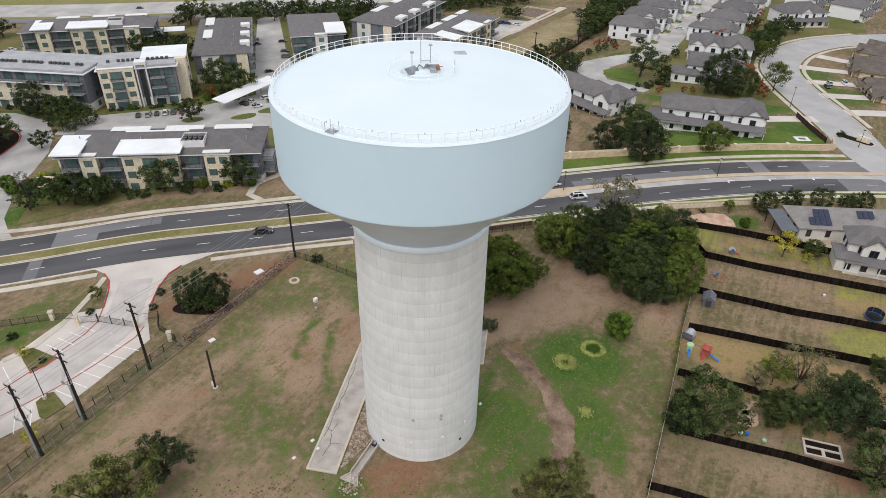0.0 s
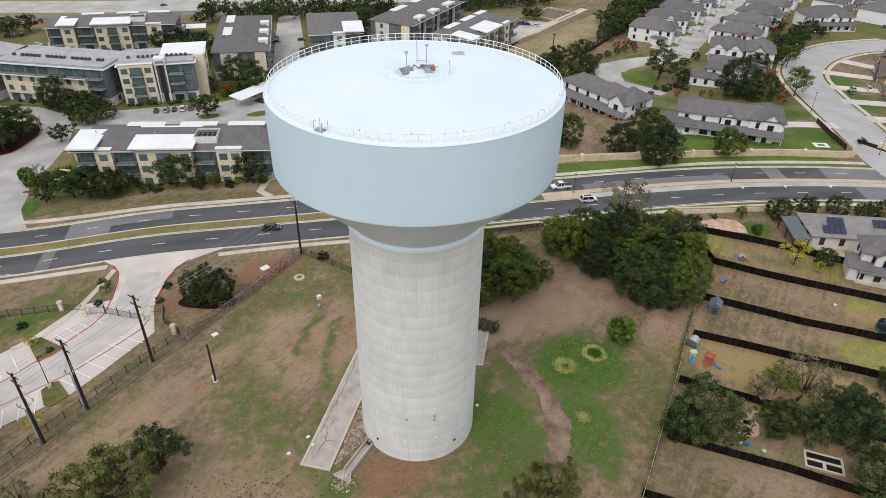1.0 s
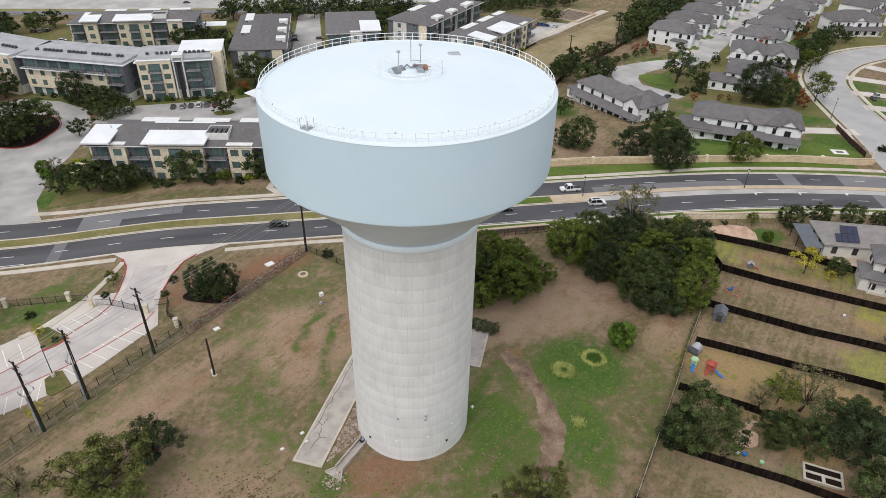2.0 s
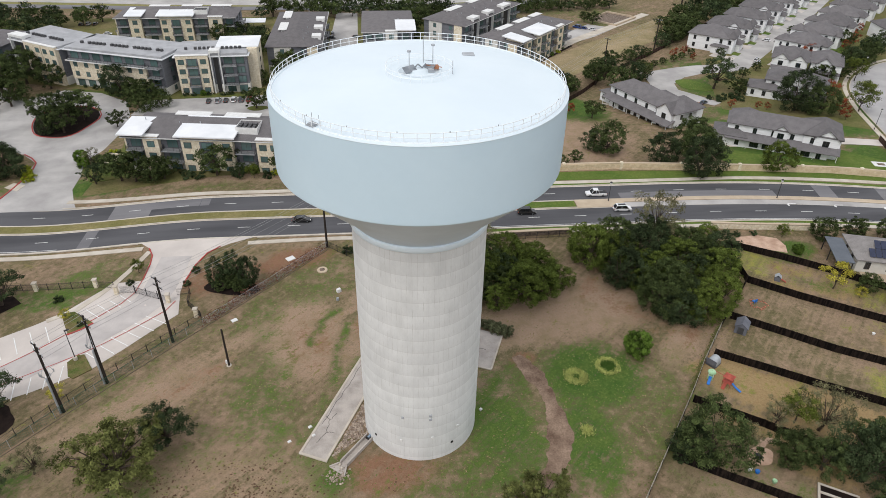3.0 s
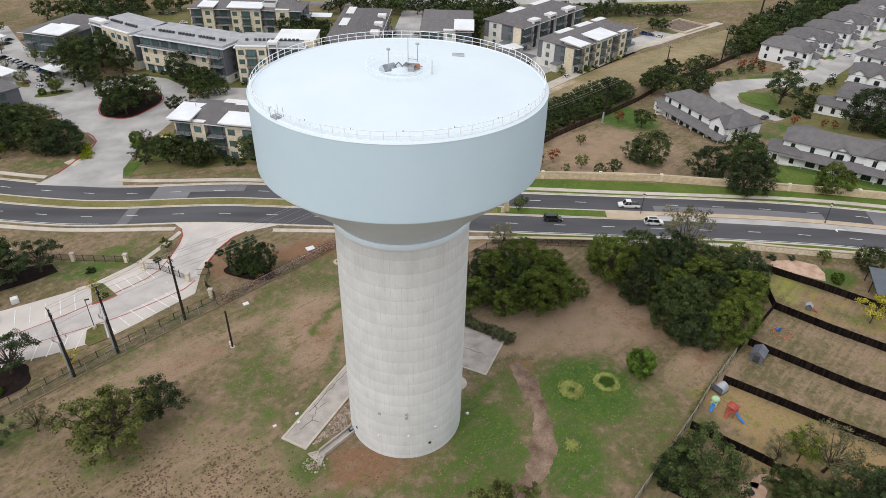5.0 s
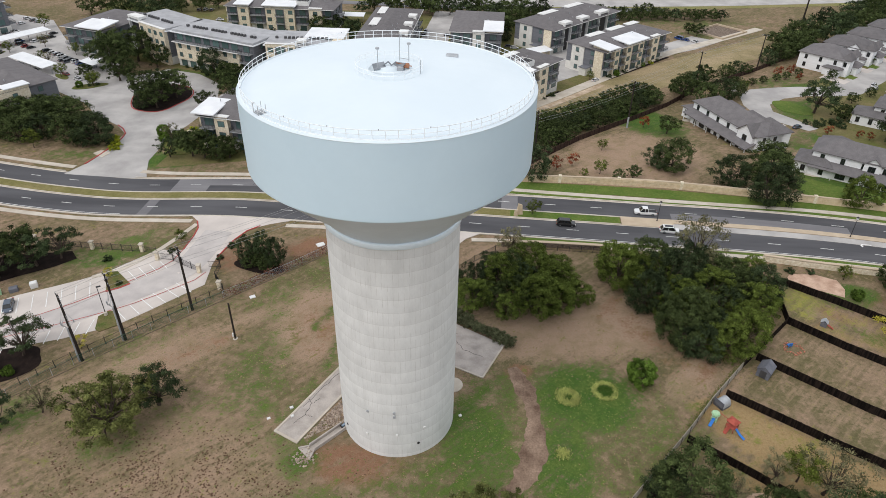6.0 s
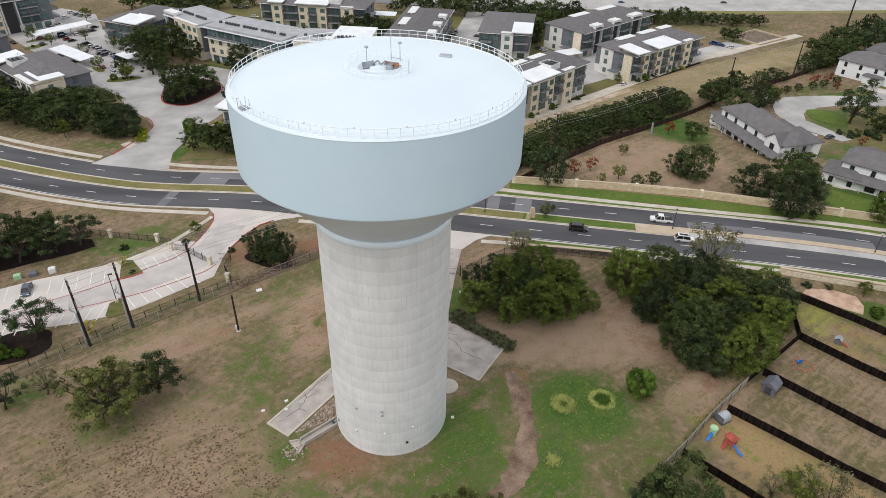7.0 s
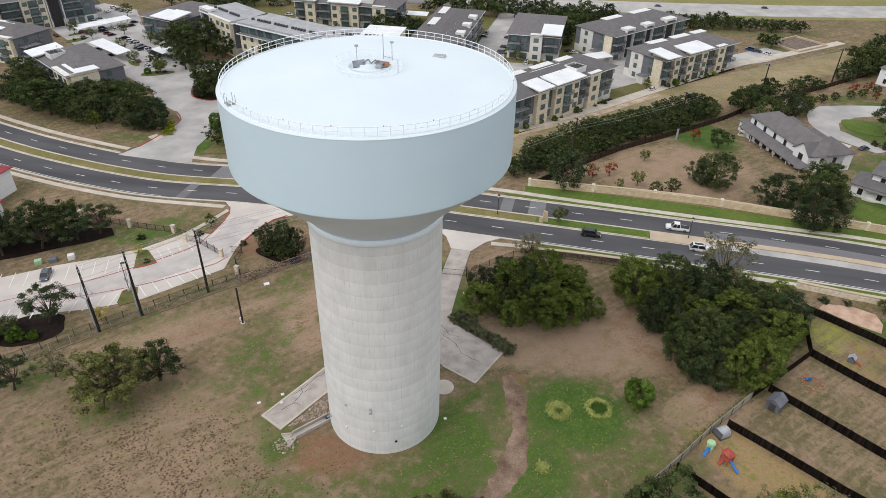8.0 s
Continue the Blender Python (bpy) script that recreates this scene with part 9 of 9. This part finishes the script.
part("swing_beam", Geo().rod((-1.0, 0, 2.3), (-3.4, 0, 2.3), 0.07), M_PLASTIC_RED, ps)
for s in (1, -1):
    part("a_frame_leg", Geo().rod((-3.4, 0, 2.3), (-3.7, s * 1.1, 0), 0.06), M_PLASTIC_RED, ps)
part("ladder", Geo().add([(-0.6, -0.9, 1.3), (0.2, -0.9, 1.3), (0.2, -2.0, 0), (-0.6, -2.0, 0), (-0.6, -0.8, 1.3), (0.2, -0.8, 1.3), (0.2, -1.9, 0), (-0.6, -1.9, 0)], [(0, 1, 2, 3), (7, 6, 5, 4), (0, 4, 5, 1), (1, 5, 6, 2), (2, 6, 7, 3), (3, 7, 4, 0)]), M_PLASTIC_RED, ps)
part("slide", Geo().add([(1.0, -0.3, 1.35), (1.0, 0.3, 1.35), (2.2, 0.3, 0.6), (3.4, 0.3, 0.2), (3.4, -0.3, 0.2), (2.2, -0.3, 0.6), (1.0, -0.3, 1.25), (1.0, 0.3, 1.25), (2.2, 0.3, 0.5), (3.4, 0.3, 0.1), (3.4, -0.3, 0.1), (2.2, -0.3, 0.5)], [(0, 5, 2, 1), (5, 4, 3, 2), (6, 7, 8, 11), (11, 8, 9, 10), (0, 6, 11, 5), (5, 11, 10, 4), (1, 2, 8, 7), (2, 3, 9, 8), (3, 4, 10, 9)]), M_PLASTIC_BLUE, ps, "bright blue wavy slide")
fp = thing("fire_pit", 74.2, 83.7, "ring of scattered red bricks round a fire pit", "fire pit")
rr = random.Random(5)
bk_mesh = Geo().block(-0.14, 0.14, -0.08, 0.08, 0, 0.09, 0.01).mesh("brick", plain("red_brick", lin(160, 96, 78), lin(186, 128, 108), 2, 8, 0.85, each=0.15))
for k in range(34):
    a = 6.283 * k / 34 + rr.uniform(-0.1, 0.1)
    q = 1.25 + rr.uniform(-0.3, 0.35)
    part("brick", bk_mesh, None, fp).matrix_local = pose(q * math.cos(a), q * math.sin(a), 0.03, 0, 0, rr.uniform(0, 180))
ch = thing("garden_chair", 73.6, 84.2, "blue plastic garden chair by the fire pit", "chair", 200)
part("seat", Geo().block(-0.3, 0.3, -0.3, 0.3, 0.38, 0.45, 0.02), M_PLASTIC_BLUE, ch)
part("backrest", Geo().block(-0.3, 0.3, 0.25, 0.33, 0.45, 1.0, 0.02), M_PLASTIC_BLUE, ch)
for px, py in product((-0.26, 0.22), (-0.26, 0.22)):
    part("leg", Geo().box(px, px + 0.05, py, py + 0.05, 0, 0.38), M_PLASTIC_BLUE, ch)
ct = thing("play_cottage", 81.2, 90.4, "small grey-roofed toy house with a red slide", "playhouse", -30)
part("wall", Geo().block(-0.7, 0.7, -0.6, 0.6, 0, 1.3, 0.04), M_SHED_GREY, ct)
part("roof", Geo().gable(-0.7, 0.7, -0.6, 0.6, 1.3, 0.6, 0.15, 0.06), M_STEEL, ct)
part("slide", Geo().add([(0.7, -0.3, 0.8), (0.7, 0.3, 0.8), (2.2, 0.3, 0.1), (2.2, -0.3, 0.1), (0.7, -0.3, 0.7), (0.7, 0.3, 0.7), (2.2, 0.3, 0.02), (2.2, -0.3, 0.02)], [(0, 3, 2, 1), (4, 5, 6, 7), (0, 1, 5, 4), (1, 2, 6, 5), (2, 3, 7, 6), (3, 0, 4, 7)]), M_PLASTIC_RED, ct, "red plastic slide")
tr = thing("trampoline", 93.2, 67.2, "round trampoline with a blue rim", "trampoline")
part("mat", Geo().lathe([(0.02, 0.85), (1.7, 0.86), (1.72, 0.82)], 24), M_BLACK, tr)
part("safety_net", Geo().lathe([(1.95, 0.9), (1.98, 1.6), (1.95, 2.3), (1.9, 2.3), (1.93, 1.6), (1.9, 0.9)], 24), M_BLACK, tr, "dark mesh safety net")
part("rim", Geo().lathe([(1.7, 0.84), (1.72, 0.92), (2.05, 0.9), (2.05, 0.82)], 24), M_PLASTIC_BLUE, tr, "blue padded rim")
for k in range(6):
    a = 6.283 * k / 6
    part("leg", Geo().rod((1.9 * math.cos(a), 1.9 * math.sin(a), 0), (1.9 * math.cos(a), 1.9 * math.sin(a), 2.3), 0.04), M_STEEL, tr)
rbed = thing("raised_bed", 64.8, 45.0, "pale weathered raised garden beds with dark soil", "raised bed", -31)
for a, b, c, d in ((-2.8, 2.8, -1.7, -1.4), (-2.8, 2.8, 1.4, 1.7), (-2.8, -2.45, -1.4, 1.4), (2.45, 2.8, -1.4, 1.4), (-2.45, 2.45, -0.2, 0.2), (-0.25, 0.25, -1.4, -0.2)):
    part("bed_side", Geo().block(a, b, c, d, -0.05, 0.45, 0.02), M_WALK, rbed)
part("bed_soil", Geo().box(-2.45, 2.45, -1.4, 1.4, -0.05, 0.3), M_MULCH, rbed)
pit = thing("fire_bowl", 57.8, 52.0, "dark round fire bowl on a small patio", "fire bowl")
part("bowl", Geo().lathe([(0.3, 0), (0.5, 0.35), (0.55, 0.4), (0.45, 0.38), (0.05, 0.2)], 14), M_BLACK, pit)
for x, y, m, lab in ((55.7, 50.1, M_TRIM_WHITE, "white round garden pot"), (56.5, 49.7, M_PLASTIC_BLUE, "blue glazed garden pot"), (58.0, 48.1, M_PLASTIC_GREEN, "teal garden tub by the fence")):
    ob = thing("garden_pot", x, y, lab, "pot")
    part("pot_body", Geo().lathe([(0.2, 0), (0.32, 0.3), (0.3, 0.5), (0.22, 0.5), (0.02, 0.42)], 12), m, ob)
for x, y, lab in ((69.9, 79.6, "white bucket lying in the yard"), (89.5, 74.6, "heap of white garden toys")):
    ob = thing("bucket", x, y, lab, "bucket")
    part("pail", Geo().lathe([(0.2, 0), (0.26, 0.35), (0.24, 0.35), (0.05, 0.05)], 12), M_TRIM_WHITE, ob)

for ob in (sb2, toy, ps, ct, tr, rbed):
    k = 0.64 if ob is ps else 0.86 if ob is rbed else 0.7
    ob.matrix_world = ob.matrix_world @ Matrix.Diagonal((k, k, k, 1))

# leaf litter and clods on the bare slope
g = Geo()
rl = random.Random(31)
for k in range(5600):
    x, y = rl.gauss(-12, 9), rl.gauss(47, 5.0)
    if math.sin(x * 0.6 + 1.3 * math.sin(y * 0.4)) + math.sin(y * 0.7 + 0.5 * x) < rl.gauss(0.1, 1.0):
        continue
    if y > 58 or math.hypot(x - 5, y - 56) < 5:
        continue
    s = rl.uniform(0.03, 0.15)
    a = rl.uniform(0, 3.14)
    dx, dy = s * math.cos(a), s * math.sin(a)
    g.add([(x - dx * 1.2, y - dy * 1.2, 0.01), (x + dy, y - dx, 0.01), (x + dx * 1.2, y + dy * 1.2, 0.01), (x - dy, y + dx, 0.01), (x, y, 0.01 + s * 0.5)], [(0, 1, 4), (1, 2, 4), (2, 3, 4), (3, 0, 4)])
tagged(solid("clods", g, plain("dark_leaf_clods", lin(80, 60, 48), lin(102, 80, 64), 1.5, 8, 0.95, island=0.25)), "dark clods and dead leaves on bare soil", "leaf litter", kind="stuff")

# ---- tufts of grass and weeds over the tower site ----
DRIVES = (((-1.25, 56.8), (9.2, 80.2), 2.4), ((9, 80), (27, 76), 5.0), ((15.5, 106), (16, 82), 2.4), ((29.2, 74), (32.4, 62), 1.8), ((32.4, 60), (28.2, 50.2), 1.9), ((6.2, 59.5), (2.1, 54.4), 1.2))


def on_turf(x, y):
    """Whether a spot is open ground of the tower site, clear of the tower, drives and path."""
    if math.hypot(x - TX, y - TY) < 8.2 or not inside([(-46, 50), (-20, 83), (-2.5, 104), (12, 95), (20, 86), (40, 87), (54, 85), (57, 78), (63, 77), (37, 43.5), (20, 36), (-40, 36)], x, y):
        return False
    for (ax, ay), (bx, by), half in DRIVES:
        u = max(0.0, min(1.0, ((x - ax) * (bx - ax) + (y - ay) * (by - ay)) / ((bx - ax) ** 2 + (by - ay) ** 2)))
        if math.hypot(x - ax - u * (bx - ax), y - ay - u * (by - ay)) < half:
            return False
    return True


rt = random.Random(404)
tufts = {"green": Geo(), "dry": Geo()}
for _ in range(15000):
    x, y = rt.uniform(-46, 63), rt.uniform(36, 104)
    if not on_turf(x, y):
        continue
    lush, bald, *_ = cover(x, y)
    if rt.random() < 0.75 * bald:
        continue
    g = tufts["green" if rt.random() < 0.25 + 0.75 * lush else "dry"]
    z, turn = ground_z(x, y), rt.uniform(0, 6.28)
    size = rt.uniform(0.07, 0.2)
    for j in range(4):
        a = turn + 1.57 * j + rt.uniform(-0.4, 0.4)
        dx, dy = size * math.cos(a), size * math.sin(a)
        g.add([(x - dy * 0.35, y + dx * 0.35, z), (x + dy * 0.35, y - dx * 0.35, z), (x + dx, y + dy, z + size * rt.uniform(0.1, 0.35))], [(0, 1, 2)])
tagged(solid("grass_tufts", tufts["green"], leaf_mat("tuft_green", lin(84, 102, 50), lin(130, 136, 78), False)), "low green grass tufts and weeds on the tower site", "grass tufts", kind="stuff")
tagged(solid("dry_tufts", tufts["dry"], leaf_mat("tuft_straw", lin(118, 100, 76), lin(168, 146, 116), False)), "dry straw-coloured tufts on the tower site", "grass tufts", kind="stuff")

# ---- from the plan's units to metres ----
for ob in scene.objects:
    if ob.parent is None and ob.type in {"EMPTY", "MESH", "CURVE"}:
        ob.matrix_basis = Matrix.Scale(SITE, 4) @ ob.matrix_basis
